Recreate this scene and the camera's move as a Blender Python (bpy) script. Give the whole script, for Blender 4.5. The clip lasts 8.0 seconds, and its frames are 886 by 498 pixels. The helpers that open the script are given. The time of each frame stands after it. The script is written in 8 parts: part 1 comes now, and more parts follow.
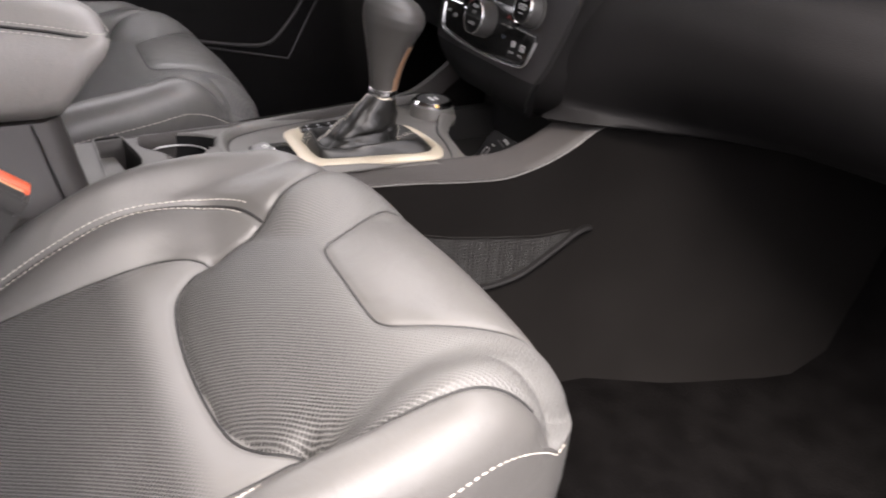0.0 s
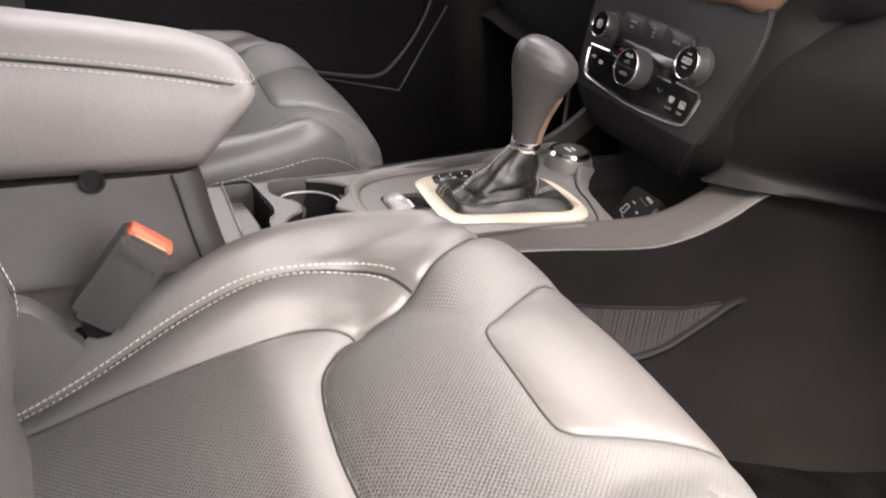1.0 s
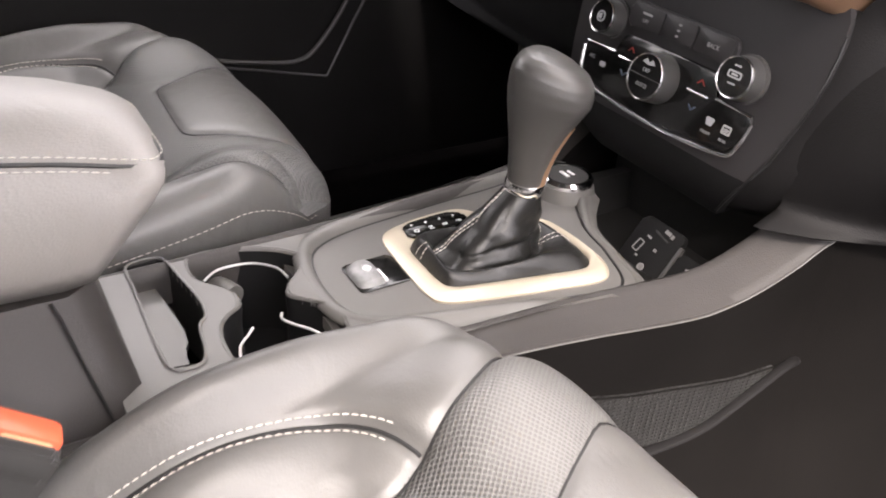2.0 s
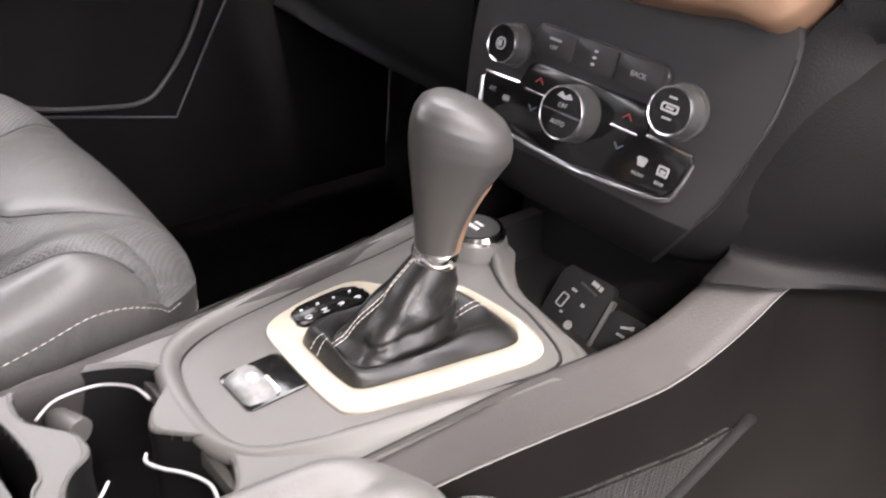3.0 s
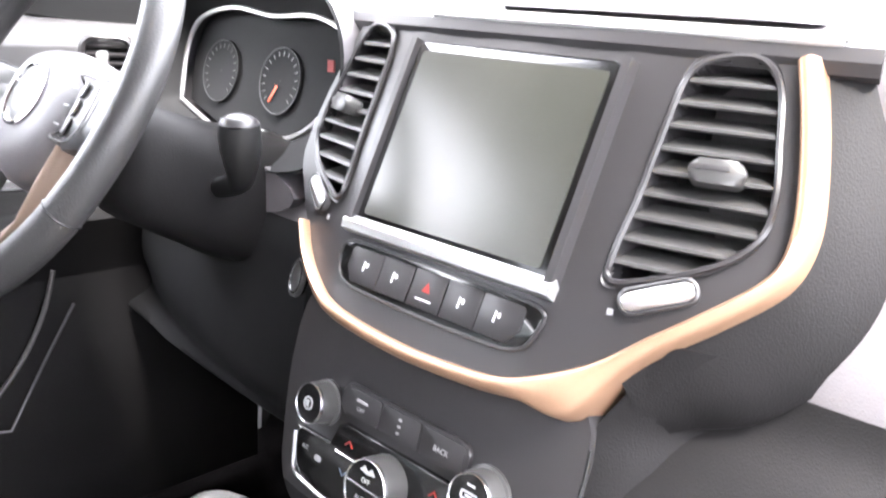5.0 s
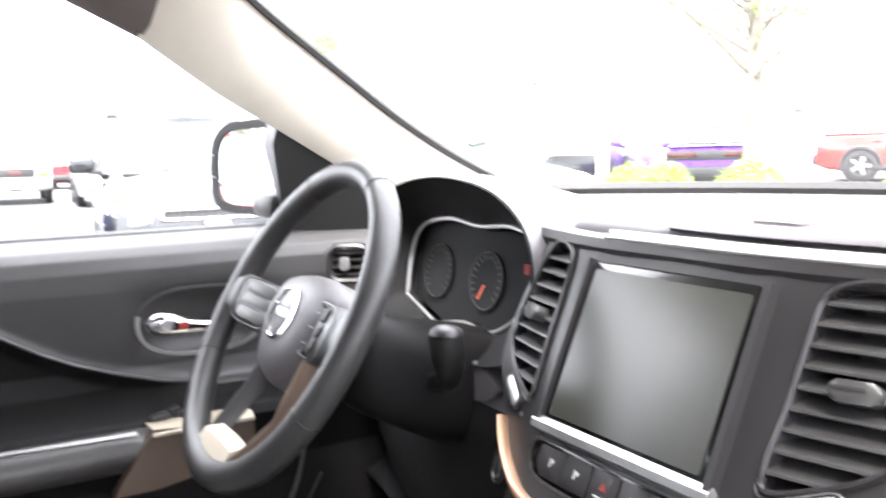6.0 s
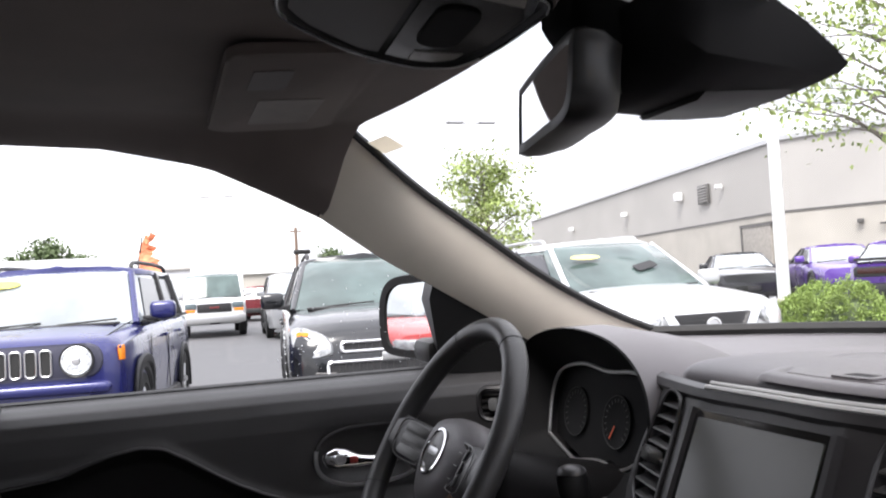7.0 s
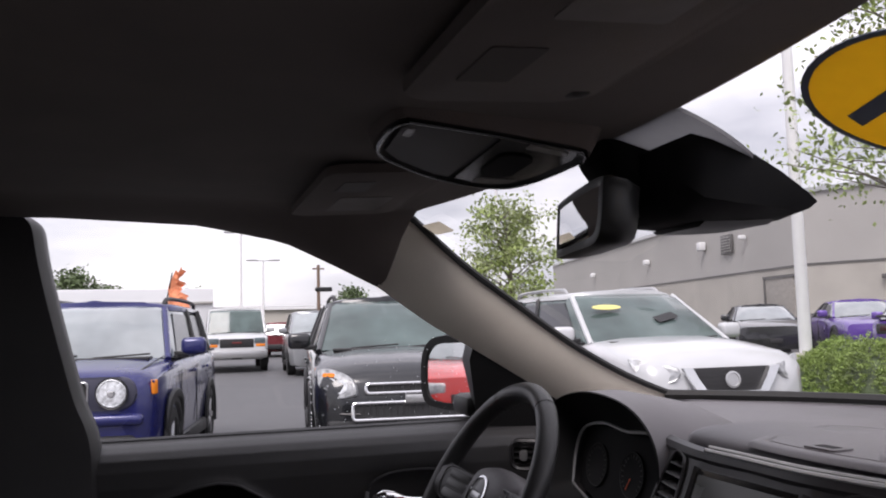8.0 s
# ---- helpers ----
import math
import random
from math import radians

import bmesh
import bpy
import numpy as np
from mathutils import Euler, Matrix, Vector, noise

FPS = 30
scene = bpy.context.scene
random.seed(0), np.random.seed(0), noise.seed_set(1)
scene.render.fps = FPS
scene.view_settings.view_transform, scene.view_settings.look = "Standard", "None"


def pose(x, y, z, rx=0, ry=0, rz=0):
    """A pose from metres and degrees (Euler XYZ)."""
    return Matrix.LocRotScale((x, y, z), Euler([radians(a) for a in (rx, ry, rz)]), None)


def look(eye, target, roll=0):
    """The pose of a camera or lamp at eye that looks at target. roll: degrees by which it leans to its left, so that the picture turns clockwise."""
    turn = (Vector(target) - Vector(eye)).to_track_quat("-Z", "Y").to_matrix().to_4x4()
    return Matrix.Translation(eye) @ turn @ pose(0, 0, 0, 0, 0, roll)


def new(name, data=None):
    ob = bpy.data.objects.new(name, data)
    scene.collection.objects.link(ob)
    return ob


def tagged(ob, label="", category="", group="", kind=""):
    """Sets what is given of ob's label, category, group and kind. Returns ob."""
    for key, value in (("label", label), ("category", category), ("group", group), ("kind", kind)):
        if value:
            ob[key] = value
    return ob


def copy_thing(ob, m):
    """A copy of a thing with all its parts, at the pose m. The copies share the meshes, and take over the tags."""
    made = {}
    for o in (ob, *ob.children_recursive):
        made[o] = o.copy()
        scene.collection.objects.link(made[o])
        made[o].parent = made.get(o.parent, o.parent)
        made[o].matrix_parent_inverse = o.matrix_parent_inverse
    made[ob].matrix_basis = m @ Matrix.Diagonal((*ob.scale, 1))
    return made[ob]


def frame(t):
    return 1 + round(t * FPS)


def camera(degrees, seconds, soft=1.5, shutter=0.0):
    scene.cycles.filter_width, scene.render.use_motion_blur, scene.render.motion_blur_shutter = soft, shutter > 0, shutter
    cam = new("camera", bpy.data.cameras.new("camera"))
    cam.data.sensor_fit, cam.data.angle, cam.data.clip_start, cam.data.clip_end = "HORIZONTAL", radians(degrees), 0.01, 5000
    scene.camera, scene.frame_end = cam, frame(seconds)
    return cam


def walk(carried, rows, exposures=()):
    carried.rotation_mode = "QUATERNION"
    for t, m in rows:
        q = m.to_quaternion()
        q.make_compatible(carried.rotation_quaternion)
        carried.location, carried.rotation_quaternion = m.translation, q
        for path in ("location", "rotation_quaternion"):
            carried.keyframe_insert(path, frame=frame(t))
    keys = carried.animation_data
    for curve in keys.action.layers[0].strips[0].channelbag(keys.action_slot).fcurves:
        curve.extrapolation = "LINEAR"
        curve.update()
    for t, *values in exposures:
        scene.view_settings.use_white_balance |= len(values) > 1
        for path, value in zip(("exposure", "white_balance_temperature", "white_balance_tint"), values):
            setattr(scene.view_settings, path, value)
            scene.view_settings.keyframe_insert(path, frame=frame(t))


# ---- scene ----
cam = camera(55.7, 8.0, soft=1.9, shutter=0.3)
PATH = [
    (0, (0.934, -0.219, 1.088), (-0.594, 0.663, 0.146), 3.9),
    (0.5, (0.889, -0.252, 1.086), (-0.711, 0.504, 0.154), 3.7),
    (1, (0.813, -0.265, 1.099), (-0.791, 0.496, 0.178), 4.6),
    (1.2, (0.759, -0.26, 1.108), (-0.843, 0.516, 0.195), 4.8),
    (2.3, (0.479, -0.201, 1.106), (-0.872, 0.791, 0.016), 4.1),
    (2.5, (0.449, -0.195, 1.094), (-0.867, 0.852, 0.012), 3.9),
    (3, (0.406, -0.154, 1.085), (-0.854, 1.024, 0.073), 4.6),
    (3.5, (0.391, -0.117, 1.086), (-0.845, 1.175, 0.189), 5.0),
    (4, (0.386, -0.072, 1.102), (-0.857, 1.294, 0.335), 5.1),
    (4.5, (0.392, -0.03, 1.146), (-0.879, 1.368, 0.49), 4.3),
    (4.7, (0.396, -0.023, 1.161), (-0.881, 1.391, 0.555), 4.3),
    (5.8, (0.477, -0.028, 1.254), (-1.142, 1.106, 0.948), -0.0),
    (6, (0.507, -0.044, 1.268), (-1.214, 0.948, 1.036), -1.4),
    (6.5, (0.569, -0.042, 1.285), (-1.322, 0.607, 1.23), -3.8),
    (7, (0.672, -0.065, 1.312), (-1.223, 0.572, 1.392), -3.3),
    (7.5, (0.78, -0.118, 1.339), (-1.109, 0.525, 1.48), -2.3),
    (8, (0.868, -0.17, 1.357), (-1.035, 0.421, 1.536), -1.5),
]
EXPOSURES = [(0.0, 3.65, 6900, 17), (0.5, 3.8, 7000, 17), (1.0, 4.17, 7100, 17), (2.5, 4.28, 7050, 17), (3.5, 5.35, 6600, 17), (4.5, 6.15, 6400, 15), (5.8, 4.9, 6500, 12), (6.5, 3.7, 6500, 12), (7.0, 2.2, 6500, 14), (7.5, 1.45, 6500, 17), (8.0, 1.2, 6500, 20)]
walk(cam, [(t, look(eye, target, roll)) for t, eye, target, roll in PATH], EXPOSURES)

# ---- light: overcast daylight ----
world = bpy.data.worlds.new("overcast_sky")
scene.world = world
world.use_nodes = True
wn, wl = world.node_tree.nodes, world.node_tree.links
wn.clear()
w_out = wn.new("ShaderNodeOutputWorld")
w_bg = wn.new("ShaderNodeBackground")
w_sky = wn.new("ShaderNodeTexSky")
w_sky.sky_type = "NISHITA"
w_sky.sun_disc = False
w_sky.sun_elevation = radians(54)
w_sky.sun_rotation = radians(126)
w_co = wn.new("ShaderNodeTexCoord")
w_map = wn.new("ShaderNodeMapping")
w_map.inputs["Scale"].default_value = (1.6, 1.6, 6.0)
w_noise = wn.new("ShaderNodeTexNoise")
w_noise.inputs["Scale"].default_value = 1.7
w_noise.inputs["Detail"].default_value = 7.0
w_noise.inputs["Roughness"].default_value = 0.55
w_ramp = wn.new("ShaderNodeValToRGB")
w_ramp.color_ramp.elements[0].position = 0.42
w_ramp.color_ramp.elements[0].color = (3.5, 3.55, 3.8, 1)
w_ramp.color_ramp.elements[1].position = 0.74
w_ramp.color_ramp.elements[1].color = (7.1, 7.0, 7.1, 1)
w_mix = wn.new("ShaderNodeMix")
w_mix.data_type = "RGBA"
w_mix.inputs["Factor"].default_value = 0.93
wl.new(w_co.outputs["Generated"], w_map.inputs["Vector"])
wl.new(w_map.outputs["Vector"], w_noise.inputs["Vector"])
wl.new(w_noise.outputs["Fac"], w_ramp.inputs["Fac"])
wl.new(w_sky.outputs["Color"], w_mix.inputs["A"])
w_xyz = wn.new("ShaderNodeSeparateXYZ")
w_rise = wn.new("ShaderNodeMapRange")
w_rise.inputs["From Min"].default_value, w_rise.inputs["From Max"].default_value = 0.0, 1.0
w_rise.inputs["To Min"].default_value, w_rise.inputs["To Max"].default_value = 0.82, 1.5
w_cloud = wn.new("ShaderNodeVectorMath")
w_cloud.operation = "SCALE"
wl.new(w_co.outputs["Generated"], w_xyz.inputs["Vector"])
wl.new(w_xyz.outputs["Z"], w_rise.inputs["Value"])
wl.new(w_ramp.outputs["Color"], w_cloud.inputs[0])
wl.new(w_rise.outputs["Result"], w_cloud.inputs["Scale"])
wl.new(w_cloud.outputs["Vector"], w_mix.inputs["B"])
wl.new(w_mix.outputs["Result"], w_bg.inputs["Color"])
w_bg.inputs["Strength"].default_value = 0.1
wl.new(w_bg.outputs["Background"], w_out.inputs["Surface"])

sun = new("sun", bpy.data.lights.new("sun", "SUN"))
sun.data.energy = 1.2
sun.data.angle = radians(30)
sun.data.color = (1.0, 0.965, 0.92)
sun.matrix_basis = look((5.0, -3.6, 8.6), (0, 0, 0))

# ---- mesh helpers ----
def link(name, bm, material, sharp=38):
    bmesh.ops.recalc_face_normals(bm, faces=bm.faces)
    me = bpy.data.meshes.new(name)
    bm.to_mesh(me)
    bm.free()
    for m in material if isinstance(material, (list, tuple)) else [material]:
        me.materials.append(m)
    me.polygons.foreach_set("use_smooth", [True] * len(me.polygons))
    me.set_sharp_from_angle(angle=radians(sharp))
    return new(name, me)


def thing(name, at, label, category, group="", kind=""):
    ob = new(name)
    ob.empty_display_size = 0.05
    ob.matrix_basis = Matrix.Translation(at)
    return tagged(ob, label, category, group, kind)


def part(name, bm, material, parent=None, label="", sharp=38):
    ob = link(name, bm, material, sharp)
    if parent is not None:
        ob.parent = parent
        if parent.data is None:
            ob.matrix_parent_inverse = parent.matrix_basis.inverted()
    if label:
        ob["label"] = label
    return ob


def solo(name, bm, material, label, category, group="", kind="", sharp=38):
    return tagged(link(name, bm, material, sharp), label, category, group, kind)


def grid(fn, nu, nv, thick=0.0, keep=None, wrap=False):
    """A sheet of fn(u, v), u and v from 0 to 1. keep(u, v) drops faces."""
    bm = bmesh.new()
    cols = nu if wrap else nu + 1
    vs = [[bm.verts.new(fn(i / nu, j / nv)) for i in range(cols)] for j in range(nv + 1)]
    for j in range(nv):
        for i in range(nu):
            if keep and not keep((i + 0.5) / nu, (j + 0.5) / nv):
                continue
            k = (i + 1) % cols
            bm.faces.new((vs[j][i], vs[j][k], vs[j + 1][k], vs[j + 1][i]))
    if keep:
        bmesh.ops.delete(bm, geom=[v for v in bm.verts if not v.link_faces], context="VERTS")
    if thick:
        t = Vector(thick)
        edges = [e for e in bm.edges if len(e.link_faces) == 1]
        faces = bm.faces[:]
        twin = {v: bm.verts.new(v.co + t) for v in bm.verts[:]}
        for f in faces:
            bm.faces.new([twin[v] for v in reversed(f.verts)])
        for e in edges:
            a, b = e.verts
            bm.faces.new((a, b, twin[b], twin[a]))
    return bm


def loft(rings, caps=True, bm=None):
    bm = bm or bmesh.new()
    rows = [[bm.verts.new(p) for p in ring] for ring in rings]
    n = len(rows[0])
    for a, b in zip(rows, rows[1:]):
        for i in range(n):
            bm.faces.new((a[i], a[(i + 1) % n], b[(i + 1) % n], b[i]))
    if caps:
        bm.faces.new(rows[0])
        bm.faces.new(rows[-1])
    return bm


def box(c, s, bevel=0.0, turn=None, seg=2, bm=None):
    """A block at c of size s, with rounded edges, turned by a 3x3 or 4x4 matrix about c."""
    new_bm = bmesh.new()
    bmesh.ops.create_cube(new_bm, size=1.0)
    bmesh.ops.scale(new_bm, vec=Vector(s), verts=new_bm.verts)
    if bevel:
        bmesh.ops.bevel(new_bm, geom=new_bm.edges[:], offset=bevel, segments=seg, affect="EDGES", profile=0.5)
    if turn is not None:
        bmesh.ops.transform(new_bm, matrix=turn.to_4x4(), verts=new_bm.verts)
    bmesh.ops.translate(new_bm, vec=Vector(c), verts=new_bm.verts)
    return join(bm, new_bm) if bm else new_bm


def join(bm, other):
    """Adds other to bm."""
    table = {v: bm.verts.new(v.co) for v in other.verts}
    for f in other.faces:
        g = bm.faces.new([table[v] for v in f.verts])
        g.material_index = f.material_index
    other.free()
    return bm


def moved(bm, m):
    bmesh.ops.transform(bm, matrix=m, verts=bm.verts)
    return bm


def slab(outline, depth, bevel=0.0, m=None, seg=2):
    """A flat piece: an outline in x and y, from z = 0 up to depth, its upper rim rounded."""
    bm = bmesh.new()
    low = [bm.verts.new((x, y, 0)) for x, y in outline]
    high = [bm.verts.new((x, y, depth)) for x, y in outline]
    n = len(outline)
    bm.faces.new(low[::-1])
    top = bm.faces.new(high)
    for i in range(n):
        bm.faces.new((low[i], low[(i + 1) % n], high[(i + 1) % n], high[i]))
    if bevel:
        bmesh.ops.bevel(bm, geom=list(top.edges), offset=bevel, segments=seg, affect="EDGES", profile=0.5)
    return moved(bm, m) if m else bm


def frame_ring(outer, inner, depth, m=None, bulge=0.0):
    """A flat ring between two outlines of the same length."""
    n = len(outer)
    mid = [((a + c) / 2, (b + d) / 2) for (a, b), (c, d) in zip(outer, inner)]
    rings = [[(x, y, 0) for x, y in outer], [(x, y, depth) for x, y in outer], [(x, y, depth + bulge) for x, y in mid],
             [(x, y, depth) for x, y in inner], [(x, y, 0) for x, y in inner]]
    bm = loft(rings, caps=False)
    return moved(bm, m) if m else bm


def rounded(w, h, r, n=5, cx=0.0, cy=0.0):
    """The outline of a rounded rectangle."""
    r = min(r, w / 2, h / 2)
    out = []
    for k, (sx, sy) in enumerate(((1, 1), (-1, 1), (-1, -1), (1, -1))):
        for i in range(n + 1):
            a = math.pi / 2 * (k + i / n)
            out.append((cx + sx * (w / 2 - r) + r * math.cos(a), cy + sy * (h / 2 - r) + r * math.sin(a)))
    return out


def smooth_line(points, n=8, closed=False):
    """A Catmull-Rom curve through the points."""
    p = [Vector(q) for q in points]
    out, count = [], len(p)
    for i in range(count if closed else count - 1):
        if closed:
            a, b, c, d = p[i - 1], p[i], p[(i + 1) % count], p[(i + 2) % count]
        else:
            a, b, c, d = p[max(i - 1, 0)], p[i], p[i + 1], p[min(i + 2, count - 1)]
        for k in range(n):
            t = k / n
            out.append(0.5 * (2 * b + (c - a) * t + (2 * a - 5 * b + 4 * c - d) * t * t + (3 * b - a - 3 * c + d) * t ** 3))
    if not closed:
        out.append(p[-1])
    return out


def tube(points, r, n=8, closed=False, flat=1.0, up=(0, 0, 1), bm=None):
    """A round bar along the points; r may be a list. flat squeezes it along up."""
    p = [Vector(q) for q in points]
    rs = r if isinstance(r, (list, tuple)) else [r] * len(p)
    rings = []
    for i, q in enumerate(p):
        a = p[i - 1] if (i or closed) else p[0]
        b = p[(i + 1) % len(p)] if (i < len(p) - 1 or closed) else p[-1]
        t = (b - a).normalized()
        side = t.cross(Vector(up))
        if side.length < 1e-4:
            side = t.cross(Vector((1, 0.2, 0)))
        side.normalize()
        over = side.cross(t)
        rings.append([q + rs[i] * (math.cos(w) * side + flat * math.sin(w) * over) for w in (2 * math.pi * k / n for k in range(n))])
    if closed:
        rings.append(rings[0])
        out = loft(rings, caps=False, bm=bm)
        bmesh.ops.remove_doubles(out, verts=out.verts, dist=1e-6)
        return out
    return loft(rings, bm=bm)


def lathe(profile, n=32, m=None):
    """Turned about z: (radius, height) pairs."""
    bm = loft([[(r * math.cos(2 * math.pi * k / n), r * math.sin(2 * math.pi * k / n), z) for k in range(n)] for r, z in profile])
    return moved(bm, m) if m else bm


def frame_at(origin, right, up):
    """A matrix whose x is right, y is up and z is out of the face."""
    x = Vector(right).normalized()
    z = x.cross(Vector(up)).normalized()
    y = z.cross(x)
    return Matrix.Translation(origin) @ Matrix((x, y, z)).transposed().to_4x4()


def lerp_table(table, x):
    """Straight lines between (x, value) pairs."""
    if x <= table[0][0]:
        return table[0][1]
    for (a, p), (b, q) in zip(table, table[1:]):
        if x <= b:
            return p + (q - p) * (x - a) / (b - a)
    return table[-1][1]


def soft_step(a, b, x):
    t = min(max((x - a) / (b - a), 0.0), 1.0)
    return t * t * (3 - 2 * t)


def lettering(text, size, m, material, parent, name="lettering"):
    curve = bpy.data.curves.new("letters", "FONT")
    curve.body, curve.size, curve.align_x, curve.align_y, curve.extrude = text, size, "CENTER", "CENTER", 0.0001
    holder = bpy.data.objects.new("letters", curve)
    me = bpy.data.meshes.new_from_object(holder)
    bpy.data.objects.remove(holder)
    me.transform(m)
    me.materials.clear()
    me.materials.append(material)
    ob = new(name, me)
    ob.parent = parent
    if parent.data is None:
        ob.matrix_parent_inverse = parent.matrix_basis.inverted()
    return ob


# ---- materials ----
def mat(name, base, rough=0.5, metal=0.0, grain=0.0, grain_size=0.002, cloud=0.15, cloud_size=0.12, spread=0.1, coat=0.0, emit=None, ior=1.5, sheen=0.0, stretch=None, cells=False, spec=0.5, wave=0.0):
    """Colour that varies in soft clouds, roughness that varies with it, and a fine relief."""
    m = bpy.data.materials.new(name)
    m.use_nodes = True
    n, l = m.node_tree.nodes, m.node_tree.links
    b = n["Principled BSDF"]
    b.inputs["Metallic"].default_value = metal
    b.inputs["IOR"].default_value = ior
    b.inputs["Coat Weight"].default_value = coat
    b.inputs["Specular IOR Level"].default_value = spec
    b.inputs["Coat Roughness"].default_value = 0.06
    b.inputs["Sheen Weight"].default_value = sheen
    co = n.new("ShaderNodeTexCoord")
    big = n.new("ShaderNodeTexNoise")
    big.inputs["Scale"].default_value = 1.0 / cloud_size
    big.inputs["Detail"].default_value = 4.0
    src = co.outputs["Object"]
    if stretch:
        mp = n.new("ShaderNodeMapping")
        mp.inputs["Scale"].default_value = stretch
        l.new(src, mp.inputs["Vector"])
        src = mp.outputs["Vector"]
    l.new(src, big.inputs["Vector"])
    ramp = n.new("ShaderNodeValToRGB")
    lo, hi = 1 - cloud, 1 + cloud
    ramp.color_ramp.elements[0].position, ramp.color_ramp.elements[1].position = 0.3, 0.7
    ramp.color_ramp.elements[0].color = (*[min(c * lo, 1) for c in base], 1)
    ramp.color_ramp.elements[1].color = (*[min(c * hi, 1) for c in base], 1)
    l.new(big.outputs["Fac"], ramp.inputs["Fac"])
    l.new(ramp.outputs["Color"], b.inputs["Base Color"])
    ra = n.new("ShaderNodeMapRange")
    ra.inputs["To Min"].default_value, ra.inputs["To Max"].default_value = max(rough - spread, 0.02), min(rough + spread, 1)
    l.new(big.outputs["Fac"], ra.inputs["Value"])
    l.new(ra.outputs["Result"], b.inputs["Roughness"])
    if grain:
        fine = n.new("ShaderNodeTexVoronoi" if cells else "ShaderNodeTexNoise")
        fine.inputs["Scale"].default_value = 1.0 / grain_size
        if not cells:
            fine.inputs["Detail"].default_value = 3.0
        l.new(src, fine.inputs["Vector"])
        bump = n.new("ShaderNodeBump")
        bump.inputs["Strength"].default_value = grain
        bump.inputs["Distance"].default_value = grain_size * 0.5
        l.new(fine.outputs["Distance" if cells else "Fac"], bump.inputs["Height"])
        l.new(bump.outputs["Normal"], b.inputs["Normal"])
        if wave:
            soft = n.new("ShaderNodeTexNoise")
            soft.inputs["Scale"].default_value = 26.0
            soft.inputs["Detail"].default_value = 2.5
            soft.inputs["Distortion"].default_value = 1.2
            l.new(co.outputs["Object"], soft.inputs["Vector"])
            slow = n.new("ShaderNodeBump")
            slow.inputs["Strength"].default_value = wave
            slow.inputs["Distance"].default_value = 0.006
            l.new(soft.outputs["Fac"], slow.inputs["Height"])
            l.new(slow.outputs["Normal"], bump.inputs["Normal"])
    if emit:
        b.inputs["Emission Color"].default_value = (*emit[:3], 1)
        b.inputs["Emission Strength"].default_value = emit[3]
    return m


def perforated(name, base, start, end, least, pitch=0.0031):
    """Leather pierced by rows of small holes, whose contrast fades between two depths of the seat."""
    m = mat(name, base, 0.46, cloud=0.08, cloud_size=0.15)
    n, l = m.node_tree.nodes, m.node_tree.links
    b = n["Principled BSDF"]
    co = n.new("ShaderNodeTexCoord")
    mp = n.new("ShaderNodeMapping")
    mp.inputs["Rotation"].default_value = (0, 0, radians(45))
    mp.inputs["Scale"].default_value = (1 / pitch, 1 / pitch, 0.0 if pitch < 0.004 else 1 / pitch)
    l.new(co.outputs["Object"], mp.inputs["Vector"])
    v = n.new("ShaderNodeTexVoronoi")
    v.inputs["Scale"].default_value = 1.0
    v.inputs["Randomness"].default_value = 0.05
    l.new(mp.outputs["Vector"], v.inputs["Vector"])
    r = n.new("ShaderNodeMapRange")
    r.interpolation_type = "SMOOTHSTEP"
    r.inputs["From Min"].default_value, r.inputs["From Max"].default_value = 0.29, 0.50
    r.inputs["To Min"].default_value, r.inputs["To Max"].default_value = 1.0, 0.0
    l.new(v.outputs["Distance"], r.inputs["Value"])
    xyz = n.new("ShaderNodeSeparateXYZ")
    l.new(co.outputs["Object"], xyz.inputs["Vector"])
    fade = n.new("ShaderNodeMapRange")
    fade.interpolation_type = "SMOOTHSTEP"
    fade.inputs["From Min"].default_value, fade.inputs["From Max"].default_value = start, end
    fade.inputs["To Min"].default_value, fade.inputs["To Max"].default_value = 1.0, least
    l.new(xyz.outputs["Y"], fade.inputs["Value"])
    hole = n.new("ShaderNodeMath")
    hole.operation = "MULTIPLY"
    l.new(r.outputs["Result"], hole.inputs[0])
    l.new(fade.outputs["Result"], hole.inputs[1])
    mix = n.new("ShaderNodeMix")
    mix.data_type = "RGBA"
    l.new(b.inputs["Base Color"].links[0].from_socket, mix.inputs["A"])
    mix.inputs["B"].default_value = (base[0] * 0.10, base[1] * 0.10, base[2] * 0.10, 1)
    l.new(hole.outputs["Value"], mix.inputs["Factor"])
    l.new(mix.outputs["Result"], b.inputs["Base Color"])
    bump = n.new("ShaderNodeBump")
    bump.invert = True
    bump.inputs["Strength"].default_value, bump.inputs["Distance"].default_value = 0.9, 0.0012
    l.new(hole.outputs["Value"], bump.inputs["Height"])
    l.new(bump.outputs["Normal"], b.inputs["Normal"])
    return m


